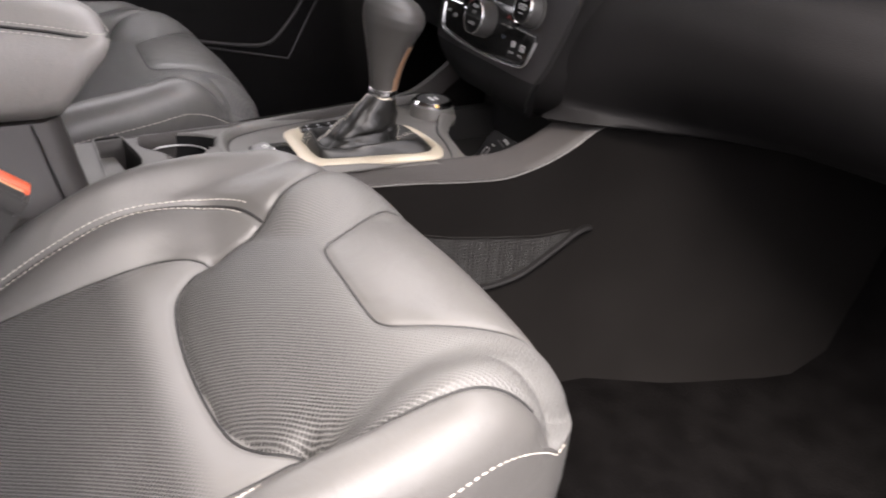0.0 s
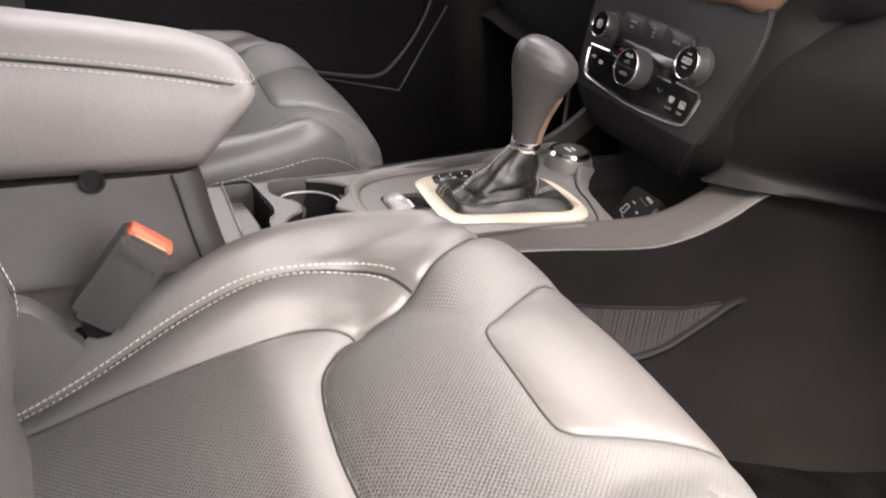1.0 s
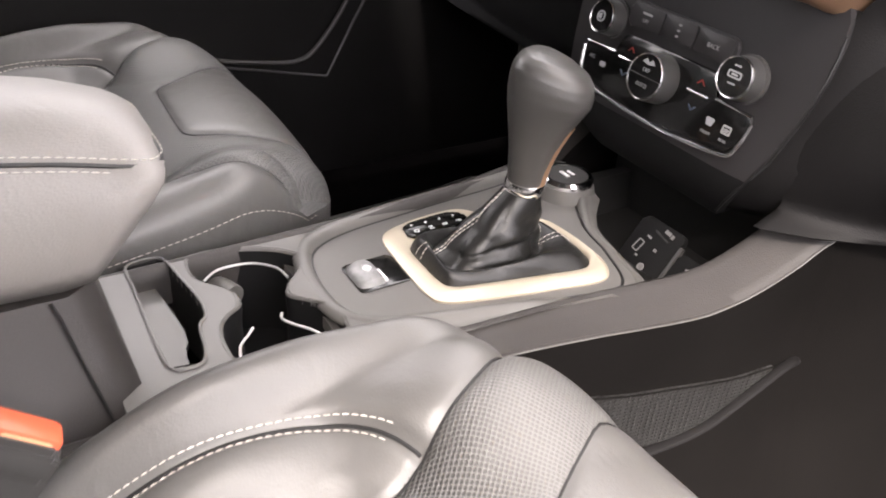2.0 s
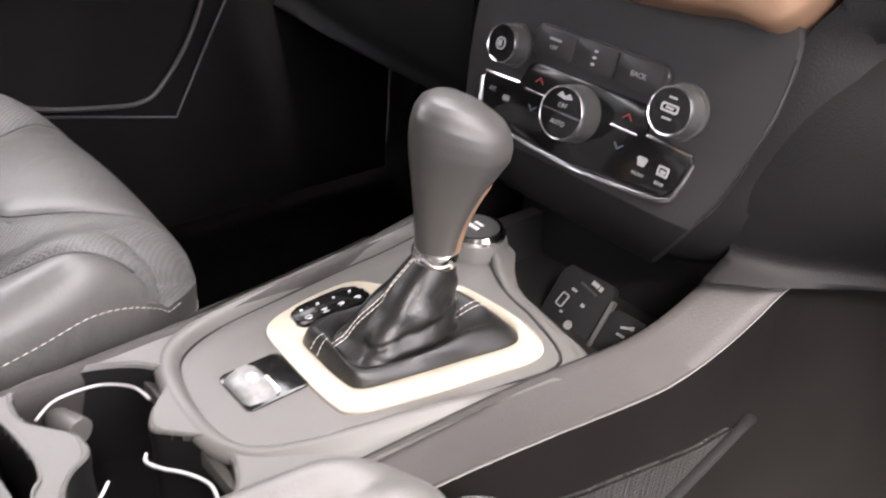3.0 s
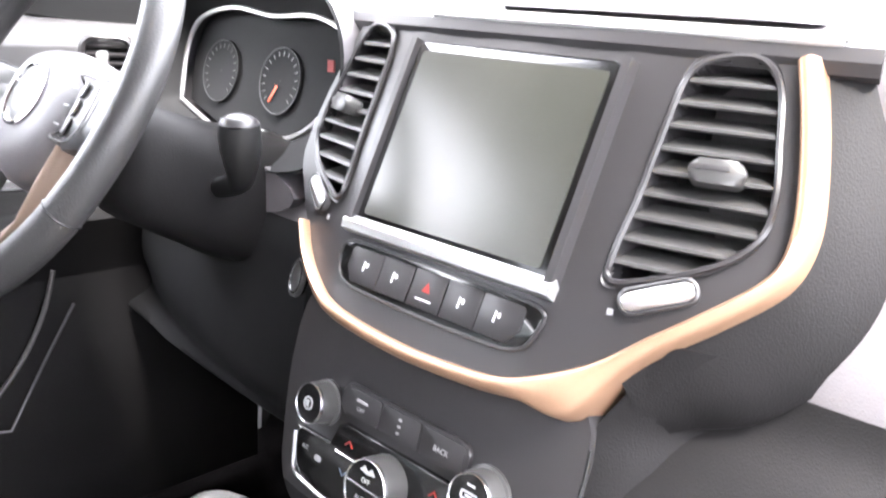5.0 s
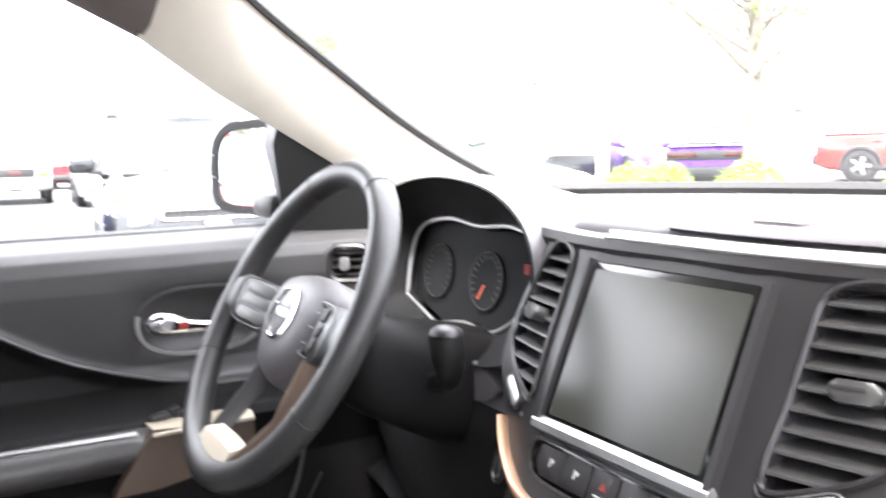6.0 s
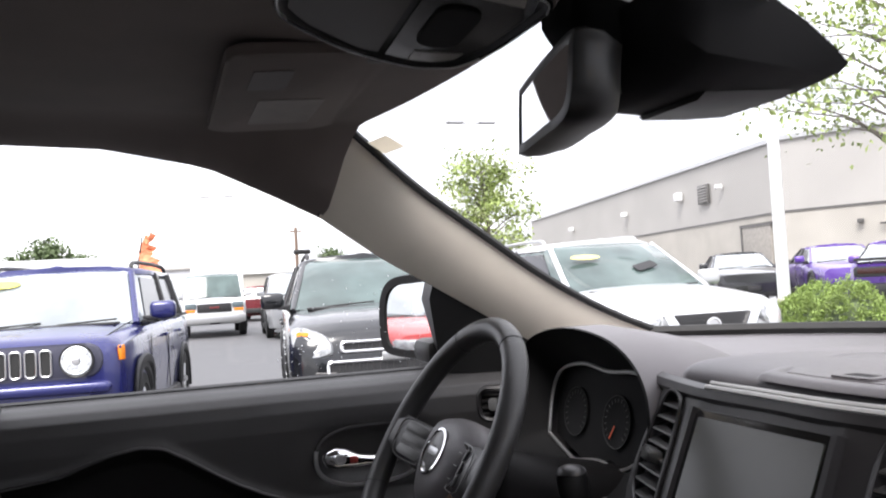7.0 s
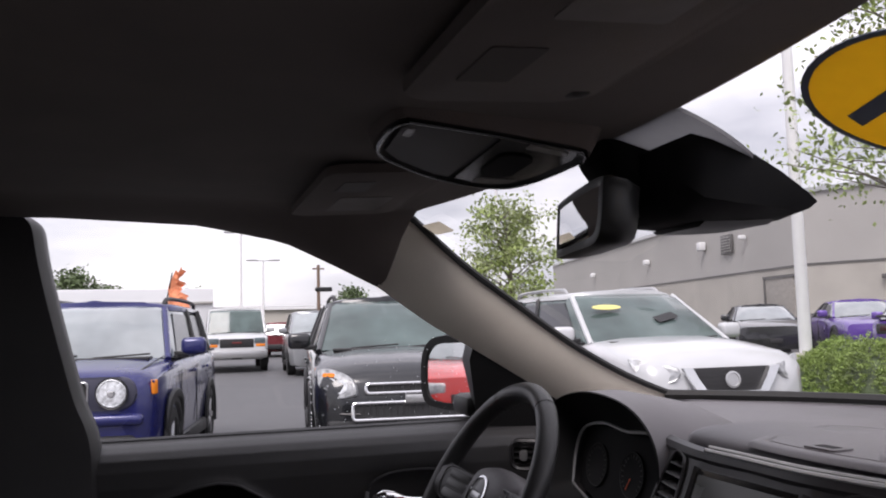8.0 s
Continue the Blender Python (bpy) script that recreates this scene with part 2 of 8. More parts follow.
def pane_material(name, tint=(1, 1, 1), gloss=1.0):
    """Thin glass: clear, with a mirror sheen that grows at low angles."""
    m = bpy.data.materials.new(name)
    m.use_nodes = True
    n, l = m.node_tree.nodes, m.node_tree.links
    n.clear()
    out, mix = n.new("ShaderNodeOutputMaterial"), n.new("ShaderNodeMixShader")
    clear, shine, fres = n.new("ShaderNodeBsdfTransparent"), n.new("ShaderNodeBsdfGlossy"), n.new("ShaderNodeLayerWeight")
    steep, level = n.new("ShaderNodeMath"), n.new("ShaderNodeMath")
    steep.operation, level.operation = "POWER", "MULTIPLY_ADD"
    steep.inputs[1].default_value = 5.0
    level.inputs[1].default_value, level.inputs[2].default_value = 0.85 * gloss, 0.035 * gloss
    clear.inputs["Color"].default_value = (*tint, 1)
    shine.inputs["Roughness"].default_value = 0.02
    l.new(fres.outputs["Facing"], steep.inputs[0])
    l.new(steep.outputs["Value"], level.inputs[0])
    l.new(level.outputs["Value"], mix.inputs["Fac"])
    l.new(clear.outputs["BSDF"], mix.inputs[1])
    l.new(shine.outputs["BSDF"], mix.inputs[2])
    l.new(mix.outputs["Shader"], out.inputs["Surface"])
    return m



def see_through(name, c, share=0.6):
    """Thin printed film that lets light through."""
    m = bpy.data.materials.new(name)
    m.use_nodes = True
    n, l = m.node_tree.nodes, m.node_tree.links
    n.clear()
    out, mix = n.new("ShaderNodeOutputMaterial"), n.new("ShaderNodeMixShader")
    a, b = n.new("ShaderNodeBsdfDiffuse"), n.new("ShaderNodeBsdfTranslucent")
    co, noi, ramp = n.new("ShaderNodeTexCoord"), n.new("ShaderNodeTexNoise"), n.new("ShaderNodeValToRGB")
    noi.inputs["Scale"].default_value = 60.0
    ramp.color_ramp.elements[0].color = (*[q * 0.9 for q in c], 1)
    ramp.color_ramp.elements[1].color = (*c, 1)
    l.new(co.outputs["Object"], noi.inputs["Vector"])
    l.new(noi.outputs["Fac"], ramp.inputs["Fac"])
    l.new(ramp.outputs["Color"], a.inputs["Color"])
    l.new(ramp.outputs["Color"], b.inputs["Color"])
    mix.inputs["Fac"].default_value = share
    l.new(a.outputs["BSDF"], mix.inputs[1])
    l.new(b.outputs["BSDF"], mix.inputs[2])
    l.new(mix.outputs["Shader"], out.inputs["Surface"])
    return m


M = {}
M["leather"] = mat("black_leather", (0.092, 0.0890, 0.085), 0.44, grain=0.12, grain_size=0.0016, cloud=0.10, cells=True, spread=0.07, spec=0.7, wave=0.16)
M["leather_soft"] = mat("soft_black_leather", (0.012, 0.0118, 0.0115), 0.36, grain=0.25, grain_size=0.0014, cloud=0.15, cells=True, wave=0.2, spec=0.4)
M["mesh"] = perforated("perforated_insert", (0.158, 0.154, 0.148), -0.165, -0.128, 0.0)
M["matte"] = mat("matt_black_plastic", (0.006, 0.006, 0.0065), 0.75, grain=0.2, grain_size=0.001, cloud=0.15, spec=0.25)
M["lower_dash"] = mat("dark_lower_dash", (0.0105, 0.0100, 0.0102), 0.55, grain=0.25, grain_size=0.0014, cloud=0.14, cells=True, spec=0.12)
M["seam"] = mat("dark_seam", (0.012, 0.012, 0.012), 0.6, cloud=0.1)
M["net"] = perforated("dark_net", (0.026, 0.0255, 0.025), 2.0, 3.0, 1.0, 0.0042)
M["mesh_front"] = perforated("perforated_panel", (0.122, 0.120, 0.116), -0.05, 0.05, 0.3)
M["vinyl"] = mat("armrest_vinyl", (0.225, 0.212, 0.201), 0.46, grain=0.2, grain_size=0.0016, cloud=0.10, cells=True, wave=0.12)
M["plastic"] = mat("grained_black_plastic", (0.050, 0.047, 0.0455), 0.43, grain=0.25, grain_size=0.0011, cloud=0.14, cells=True)
M["side_trim"] = mat("grained_side_trim", (0.040, 0.0366, 0.0348), 0.56, grain=0.3, grain_size=0.0013, cloud=0.16, cells=True, spec=0.35)
M["box_plastic"] = mat("brown_black_box_plastic", (0.030, 0.0268, 0.0255), 0.46, grain=0.25, grain_size=0.0011, cloud=0.14, cells=True)
M["bright_line"] = mat("satin_bright_line", (0.50, 0.50, 0.49), 0.42, metal=0.3, cloud=0.05, spread=0.04)
M["switch_grey"] = mat("smoked_grey_switch", (0.20, 0.20, 0.20), 0.38, cloud=0.3, cloud_size=0.010)
M["plastic_grey"] = mat("satin_grey_plastic", (0.105, 0.101, 0.095), 0.40, grain=0.12, grain_size=0.001, cloud=0.06)
# Base lightened to carry the sky's sheen on the dash top.
M["dash"] = mat("soft_dash_skin", (0.108, 0.101, 0.106), 0.46, grain=0.22, grain_size=0.0014, cloud=0.14, cells=True, spec=0.45)
M["dark"] = mat("plain_black_plastic", (0.010, 0.010, 0.010), 0.45, grain=0.15, grain_size=0.001, cloud=0.2)
M["gloss"] = mat("gloss_black_plastic", (0.006, 0.006, 0.006), 0.16, cloud=0.2, coat=0.3, spread=0.05)
M["satin"] = mat("satin_black_plastic", (0.024, 0.0225, 0.0235), 0.38, cloud=0.12, spread=0.05)
M["rubber"] = mat("black_rubber", (0.02, 0.02, 0.02), 0.7, grain=0.2, grain_size=0.003)
# Darker than real carpet: the footwell's shade is put into the base.
M["carpet"] = mat("shaded_black_carpet", (0.0036, 0.0033, 0.0033), 0.95, grain=1.0, grain_size=0.003, cloud=0.3, cloud_size=0.05, spec=0.0)
# Door tones hold light too: sky-lit above the wave, shaded below.
M["door"] = mat("door_plastic", (0.046, 0.0445, 0.045), 0.46, grain=0.3, grain_size=0.0012, cloud=0.12, cells=True)
M["door_low"] = mat("shaded_hard_door_plastic", (0.0115, 0.011, 0.011), 0.5, grain=0.3, grain_size=0.0012, cloud=0.12, cells=True, spec=0.10)
M["dial"] = mat("dark_grey_dial", (0.05, 0.049, 0.048), 0.36, cloud=0.06)
# Side trim's plastic again, darker: the footwell's shade is in the colour.
M["flank"] = mat("shaded_flank_plastic", (0.0078, 0.0071, 0.0068), 0.6, grain=0.25, grain_size=0.0012, cloud=0.12, cells=True, spec=0.03)
M["wheel_leather"] = mat("wheel_leather", (0.032, 0.031, 0.031), 0.42, grain=0.25, grain_size=0.0018, cloud=0.1, cells=True)
M["tan"] = mat("copper_satin_trim", (0.385, 0.235, 0.150), 0.38, metal=0.55, grain=0.05, grain_size=0.0008, cloud=0.06, spread=0.04)
M["champagne"] = mat("champagne_satin_trim", (0.50, 0.445, 0.35), 0.38, metal=0.35, cloud=0.05, spread=0.05)
M["chrome"] = mat("bright_chrome", (0.85, 0.85, 0.86), 0.09, metal=1.0, cloud=0.04, spread=0.04)
M["silver"] = mat("satin_silver", (0.55, 0.55, 0.55), 0.3, metal=0.8, cloud=0.05, spread=0.05)
M["thread"] = mat("pale_thread", (0.62, 0.58, 0.52), 0.8, cloud=0.15, cloud_size=0.01)
M["white"] = mat("white_print", (0.8, 0.8, 0.8), 0.5, cloud=0.03)
M["dimprint"] = mat("dim_print", (0.22, 0.22, 0.22), 0.55, cloud=0.05)
M["print"] = mat("soft_white_print", (0.36, 0.36, 0.36), 0.55, cloud=0.05)
M["ring"] = mat("satin_chrome_ring", (0.62, 0.62, 0.63), 0.24, metal=1.0, cloud=0.05, spread=0.05)
M["redprint"] = mat("red_print", (0.30, 0.03, 0.025), 0.5, cloud=0.05)
M["blueprint"] = mat("blue_print", (0.10, 0.13, 0.18), 0.5, cloud=0.05)
M["orange"] = mat("red_buckle_button", (0.75, 0.13, 0.06), 0.4, cloud=0.1, cloud_size=0.02)
# The base's slight green-beige stands in for the cabin's reflection.
M["screen"] = mat("dark_display_glass", (0.032, 0.033, 0.027), 0.24, cloud=0.1, spread=0.04, spec=0.6)
# Beige cloth like the pillars; roof shade is put into this darker base.
M["headliner"] = mat("shaded_knit_headliner", (0.165, 0.137, 0.124), 0.95, grain=0.6, grain_size=0.002, cloud=0.1, sheen=0.1)
M["pillar"] = mat("beige_pillar_trim", (0.80, 0.735, 0.63), 0.6, grain=0.3, grain_size=0.0016, cloud=0.06, cells=True)
M["blade"] = mat("dark_bronze_pull", (0.11, 0.078, 0.06), 0.45, metal=0.2, cloud=0.1)
M["bronze"] = mat("bronze_door_trim", (0.22, 0.155, 0.115), 0.42, metal=0.3, cloud=0.08)
M["glass"] = pane_material("clear_glass", (0.96, 0.975, 0.97))
M["tinted"] = pane_material("tinted_glass", (0.25, 0.27, 0.27))
M["mirror"] = mat("mirror_glass", (0.9, 0.9, 0.9), 0.02, metal=1.0, cloud=0.01, spread=0.01)

# ---- the car's shell ----
def ws_base(x):
    return 1.13 - 0.315 * min(abs(x) / 0.70, 1.05) ** 2.5


def ws_top(x):
    return 0.30 - 0.078 * (x / 0.64) ** 2


def windshield_point(u, v):
    """u across from -1 to 1, v from the base up."""
    xb, xt = 0.70 * u, 0.64 * u
    a = Vector((xb, ws_base(xb), 1.19))
    b = Vector((xt, ws_top(xt), 1.566 - 0.006 * u * u))
    p = a.lerp(b, v)
    bulge = 0.03 * math.sin(math.pi * v) * (1 - u ** 4)
    return p + Vector((0, 0.45 * bulge, 0.9 * bulge))


ws = solo("window_1", grid(lambda u, v: windshield_point(2 * u - 1, v), 28, 20), M["glass"],
          "clear raked car windshield above the dark dashboard", "windshield", kind="structure")
ws.visible_shadow = False


part("edge_band", tube([windshield_point(-1 + k / 20, 0.012) + Vector((0, -0.01, 0.004)) for k in range(41)], 0.011, n=6), M["rubber"], ws, "black band along the glass base")

RAIL = [(-1.9, 1.50), (-1.2, 1.548), (-0.6, 1.56), (-0.38, 1.559), (-0.145, 1.548), (0.008, 1.518), (0.10, 1.475), (0.19, 1.43)]


def ceiling_point(u, v):
    s = 2 * u - 1
    x = 0.715 * s
    front = ws_top(x) if abs(x) < 0.62 else 0.225 - 0.036 * (abs(x) - 0.62) / 0.095
    y = -1.85 + (front + 1.85) * v
    crown = 1.583 - 0.02 * soft_step(-0.3, 0.3, y) - 0.05 * soft_step(-0.9, -1.85, y)
    edge = lerp_table(RAIL, y)
    k = soft_step(0.57, 0.715, abs(x)) ** 1.4
    return Vector((x, y, crown * (1 - k) + edge * k))


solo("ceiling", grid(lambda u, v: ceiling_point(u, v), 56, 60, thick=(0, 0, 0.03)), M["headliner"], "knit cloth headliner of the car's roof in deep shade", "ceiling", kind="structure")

# front pillars, beige
GLASS_EDGE = [(0.62, 0.222, 1.556), (0.64, 0.33, 1.468), (0.655, 0.44, 1.392), (0.67, 0.56, 1.312), (0.685, 0.68, 1.247), (0.70, 0.80, 1.198), (0.705, 0.90, 1.17)]
DOOR_EDGE = [(0.712, 0.186, 1.432), (0.720, 0.291, 1.359), (0.727, 0.38, 1.308), (0.734, 0.47, 1.255), (0.745, 0.58, 1.190), (0.755, 0.68, 1.14), (0.76, 0.78, 1.10)]


for side in (-1, 1):
    part("edge_band", tube([(side * (q.x - 0.003), q.y + 0.004, q.z + 0.004) for q in smooth_line(GLASS_EDGE, 6)], 0.0065, n=6), M["rubber"], ws, "black band along the glass edge")


def pillar(side):
    g, d = smooth_line(GLASS_EDGE, 6), smooth_line(DOOR_EDGE, 6)
    rings = []
    for i, (a, b) in enumerate(zip(g, d)):
        a, b = Vector((a.x * side, a.y, a.z)), Vector((b.x * side, b.y, b.z))
        n = Vector((-side * 0.75, -0.55, 0.0)).normalized()
        out = Vector((side * 0.03, 0.03, 0.03))
        w = (b - a).length * (0.25 + 0.75 * soft_step(0, 12, i))
        rings.append([a, a.lerp(b, 0.15) + n * 0.05 * w, a.lerp(b, 0.35) + n * 0.10 * w, a.lerp(b, 0.6) + n * 0.11 * w, a.lerp(b, 0.85) + n * 0.06 * w, b, b + out, a + Vector((side * 0.035, -0.004, -0.004))])
    ob = solo("pillar_trim", loft(rings), M["pillar"], "beige plastic trim of the slanting front roof pillar", "pillar trim", kind="structure", sharp=60)
    line = [rings[0][k] + Vector((0, -0.0015, 0.001)) for k in range(6)]
    part("trim_seam", tube(line, 0.0018, n=5), M["dark"], ob)
    return ob


for side in (-1, 1):
    pillar(side)


# floor with its raised footwell end
def floor_point(u, v):
    x = -0.78 + 1.56 * u
    y = -1.9 + 2.9 * v
    z = 0.40 + 0.36 * soft_step(0.72, 1.0, y) + 0.04 * soft_step(0.13, 0.10, abs(x))
    return Vector((x, y, z))


solo("floor", grid(floor_point, 40, 50, thick=(0, 0, -0.05)), M["carpet"], "black carpeted floor of the car, footwell shade in its colour", "floor", kind="structure")
solo("wall_front", box((0, 1.02, 0.76), (1.52, 0.04, 0.76), 0.005), M["dark"], "black bulkhead at the end of the footwells", "wall", kind="structure")
solo("wall_rear", box((0, -1.92, 0.72), (1.5, 0.05, 0.70), 0.01), M["plastic"], "dark rear wall of the cabin", "wall", kind="structure")
rear_glass = solo("window_2", box((0, -1.90, 1.28), (1.36, 0.008, 0.40), 0.001), M["tinted"], "tinted rear window of the cabin", "window", kind="structure")
rear_glass.visible_shadow = False


def rear_side(side, name, win):
    solo(name, box((side * 0.77, -1.15, 0.72), (0.06, 1.48, 0.66), 0.02), M["plastic"], "dark plastic rear side panel of the cabin", "wall", kind="structure")
    p = solo(win, box((side * 0.755, -1.15, 1.29), (0.006, 1.40, 0.46), 0.001), M["tinted"], "tinted rear side window", "window", kind="structure")
    p.visible_shadow = False


rear_side(-1, "wall_left", "window_3")
rear_side(1, "wall_right", "window_4")
# rocker under the open passenger door
solo("door_sill", box((0.79, 0.05, 0.36), (0.10, 1.75, 0.14), 0.02), M["plastic"], "black plastic sill under the open door", "door sill", kind="structure")


def centre_pillar(side):
    pts = [(-0.48, 1.582), (-0.435, 1.566), (-0.411, 1.547), (-0.402, 1.50), (-0.390, 1.44), (-0.366, 1.34), (-0.340, 1.24), (-0.312, 1.15), (-0.31, 0.95), (-0.31, 0.7), (-0.31, 0.42)]
    rings = []
    for p in smooth_line([(a, b, 0) for a, b in pts], 4):
        y, z = p.x, p.y
        w = 0.26 + 0.05 * soft_step(1.2, 0.6, z)
        x = side * (0.735 + 0.02 * soft_step(1.5, 1.1, z))
        rings.append([(x, y, z), (x - side * 0.022, y - 0.012, z), (x - side * 0.03, y - w / 2, z), (x - side * 0.02, y - w, z), (x + side * 0.05, y - w, z), (x + side * 0.05, y, z)])
    return solo("centre_pillar", loft(rings), M["door"], "dark plastic centre roof pillar beside the door", "pillar trim", kind="structure", sharp=50)


centre_pillar(-1)
centre_pillar(1)


# kick panel and the passenger door, swung open
solo("wall_kick", box((0.775, 0.80, 0.78), (0.05, 0.50, 0.78), 0.01), M["plastic"], "dark plastic panel at the side of the footwell", "wall", kind="structure")
solo("wall_kick_left", box((-0.79, 0.90, 0.78), (0.05, 0.26, 0.78), 0.01), M["plastic"], "dark plastic panel at the side of the footwell", "wall", kind="structure")
solo("door_2", box((1.36, 0.86, 0.82), (1.05, 0.09, 0.70), 0.02, turn=pose(0, 0, 0, 0, 0, 14)), M["plastic"], "passenger door swung wide open, dark plastic inner panel", "door", kind="structure")


# ---- the driver's door ----
def wave_z(y):
    return lerp_table([(-0.45, 1.00), (-0.31, 1.036), (-0.23, 1.045), (-0.19, 1.06), (-0.15, 1.072), (-0.11, 1.078), (-0.075, 1.073), (-0.04, 1.052), (0.0, 1.024), (0.04, 0.998), (0.08, 0.977), (0.134, 0.955), (0.20, 0.936), (0.28, 0.923), (0.7, 0.92)], y)


def door_x(y, z):
    x = lerp_table([(0.42, 0.715), (0.60, 0.715), (0.80, 0.725), (0.86, 0.70), (0.885, 0.69), (0.90, 0.70), (0.93, 0.765), (0.96, 0.775), (1.03, 0.757), (1.08, 0.745), (1.11, 0.743), (1.128, 0.749), (1.141, 0.764), (1.149, 0.788), (1.153, 0.815), (1.16, 0.83)], z)
    ridge = math.exp(-((z - wave_z(y)) / 0.010) ** 2)
    below = soft_step(wave_z(y) + 0.006, wave_z(y) - 0.03, z) * soft_step(0.90, 0.93, z)
    cup = math.exp(-(((y - 0.262) / 0.092) ** 4 + ((z - 1.026) / 0.048) ** 4))
    return -(x - 0.006 * ridge + 0.022 * below + 0.026 * cup)


door = thing("door_1", (-0.78, 0.1, 0.42), "closed driver's door with dark grained panel and chrome handle", "door", kind="structure")
def door_sheet(upper):
    at = lambda u, v: (-0.32 + 1.05 * u, 0.42 + 0.74 * v)
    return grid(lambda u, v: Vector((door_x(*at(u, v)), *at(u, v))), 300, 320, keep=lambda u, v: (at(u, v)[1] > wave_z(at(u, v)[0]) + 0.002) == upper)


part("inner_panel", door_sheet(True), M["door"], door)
part("lower_panel", door_sheet(False), M["door_low"], door, "hard black lower panel of the door, darkened for shade")
part("wave_edge", tube([(door_x(y, wave_z(y) + 0.002) + 0.001, y, wave_z(y) + 0.002) for y in [-0.31 + 0.01 * k for k in range(100)]], 0.0032, n=6), M["door"], door)
part("outer_skin", box((-0.88, 0.2, 0.78), (0.03, 1.1, 0.72), 0.01), M["dark"], door)
dw = part("door_glass", grid(lambda u, v: Vector((-0.845 + 0.11 * v, -0.42 + 1.05 * u, 1.14 + 0.43 * v)), 4, 4,
          keep=lambda u, v: 1.14 + 0.43 * v < 0.03 + lerp_table(RAIL + [(0.454, 1.257), (0.62, 1.16)], -0.42 + 1.05 * u)), M["glass"], door, "closed side glass with rain drops")
dw.visible_shadow = False
part("window_seal", tube([(-0.822, -0.33 + 0.95 * k / 20, 1.153) for k in range(21)], 0.0045, n=6), M["rubber"], door)
hx = -0.765
HC = Vector((0, 0.262, 1.026))
cup_ring = [(hx + 0.012, HC.y + 0.095 * math.copysign(abs(math.cos(a)) ** 0.8, math.cos(a)), HC.z + 0.050 * math.copysign(abs(math.sin(a)) ** 0.8, math.sin(a))) for a in (2 * math.pi * k / 60 for k in range(60))]
part("handle_bezel", tube(cup_ring[28:56], 0.0038, n=6, up=(1, 0, 0)), M["silver"], door, "silver ring round the handle cup")
part("cup_edge", tube(cup_ring[56:] + cup_ring[:29], 0.003, n=6, up=(1, 0, 0)), M["door"], door)
lever = part("inside_handle", loft([[(hx + dx + o, y, z + h) for o, h in ((-0.006, -w), (0.003, -w * 0.9), (0.007, -w * 0.3), (0.007, w * 0.4), (0.002, w), (-0.006, w))] for dx, y, z, w in ((0.022, 0.176, 1.028, 0.004), (0.030, 0.182, 1.028, 0.014), (0.034, 0.196, 1.028, 0.0175), (0.034, 0.218, 1.026, 0.016), (0.032, 0.238, 1.022, 0.0105), (0.030, 0.26, 1.020, 0.0085), (0.028, 0.29, 1.019, 0.0075), (0.024, 0.335, 1.018, 0.006))]), M["chrome"], door, "chrome inside door handle", sharp=60)
part("lock_ring", lathe([(0.009, 0.0), (0.0095, 0.003), (0.007, 0.004), (0.006, 0.0015), (0.001, 0.0015)], 20, m=frame_at((hx + 0.0405, 0.203, 1.028), (0, 1, 0), (0, 0, 1))), M["silver"], lever)
part("lock_tab", box((hx + 0.040, 0.226, 1.025), (0.005, 0.014, 0.012), 0.002), M["redprint"], lever, "small red lock marker")
drops_rng = random.Random(3)
beads = bmesh.new()
for _ in range(110):
    v_ = drops_rng.uniform(0.06, 0.45)
    c_ = Vector((-0.850 + 0.11 * v_, drops_rng.uniform(0.12, 0.52), 1.14 + 0.43 * v_))
    bmesh.ops.create_icosphere(beads, subdivisions=1, radius=drops_rng.uniform(0.0005, 0.0014), matrix=Matrix.Translation(c_))
bead_ob = part("rain_drops", beads, mat("rain_bead", (0.75, 0.77, 0.79), 0.1, cloud=0.05), dw, "scattered rain drops")
bead_ob["kind"] = "stuff"
# armrest with its switches and bronze blade
part("armrest", loft([[(-0.72, y, 0.84), (-0.66, y, 0.845), (-0.648, y, 0.865), (-0.652, y, 0.885), (-0.67, y, 0.893), (-0.74, y, 0.893), (-0.74, y, 0.84)] for y in (-0.35, -0.1, 0.1, 0.22, 0.30)]), M["plastic"], door, "padded armrest of the door", sharp=60)
blade = [(0.161, 0.901), (0.30, 0.893), (0.30, 0.84), (0.16, 0.818), (0.105, 0.818), (0.124, 0.848)]
part("armrest_blade", loft([[(x, y, z) for y, z in blade] for x in (-0.665, -0.645)]), M["blade"], door, "bronze blade of the door pull", sharp=30)
part("blade_cap", loft([[(-0.700, y, 0.8975), (-0.655, y, 0.9025), (-0.642, y, 0.8965), (-0.642, y, 0.892)] for y in (0.160, 0.20, 0.25, 0.30)]), M["champagne"], door, "pale cap of the door pull")
part("armrest_edge", tube([(-0.650, -0.34 + 0.03 * k, 0.8985 + 0.012 * (1 - k / 17)) for k in range(17)], 0.004, n=6), M["silver"], door, "bright strip along the armrest")
for k in range(4):
    part("window_switch", box((-0.700 - 0.022 * (k // 2), 0.180 + 0.040 * (k % 2) + 0.02 * (k // 2), 0.902), (0.018, 0.026, 0.012), 0.004, turn=pose(0, 0, 0, 12, 0, 0)), M["satin"], door)
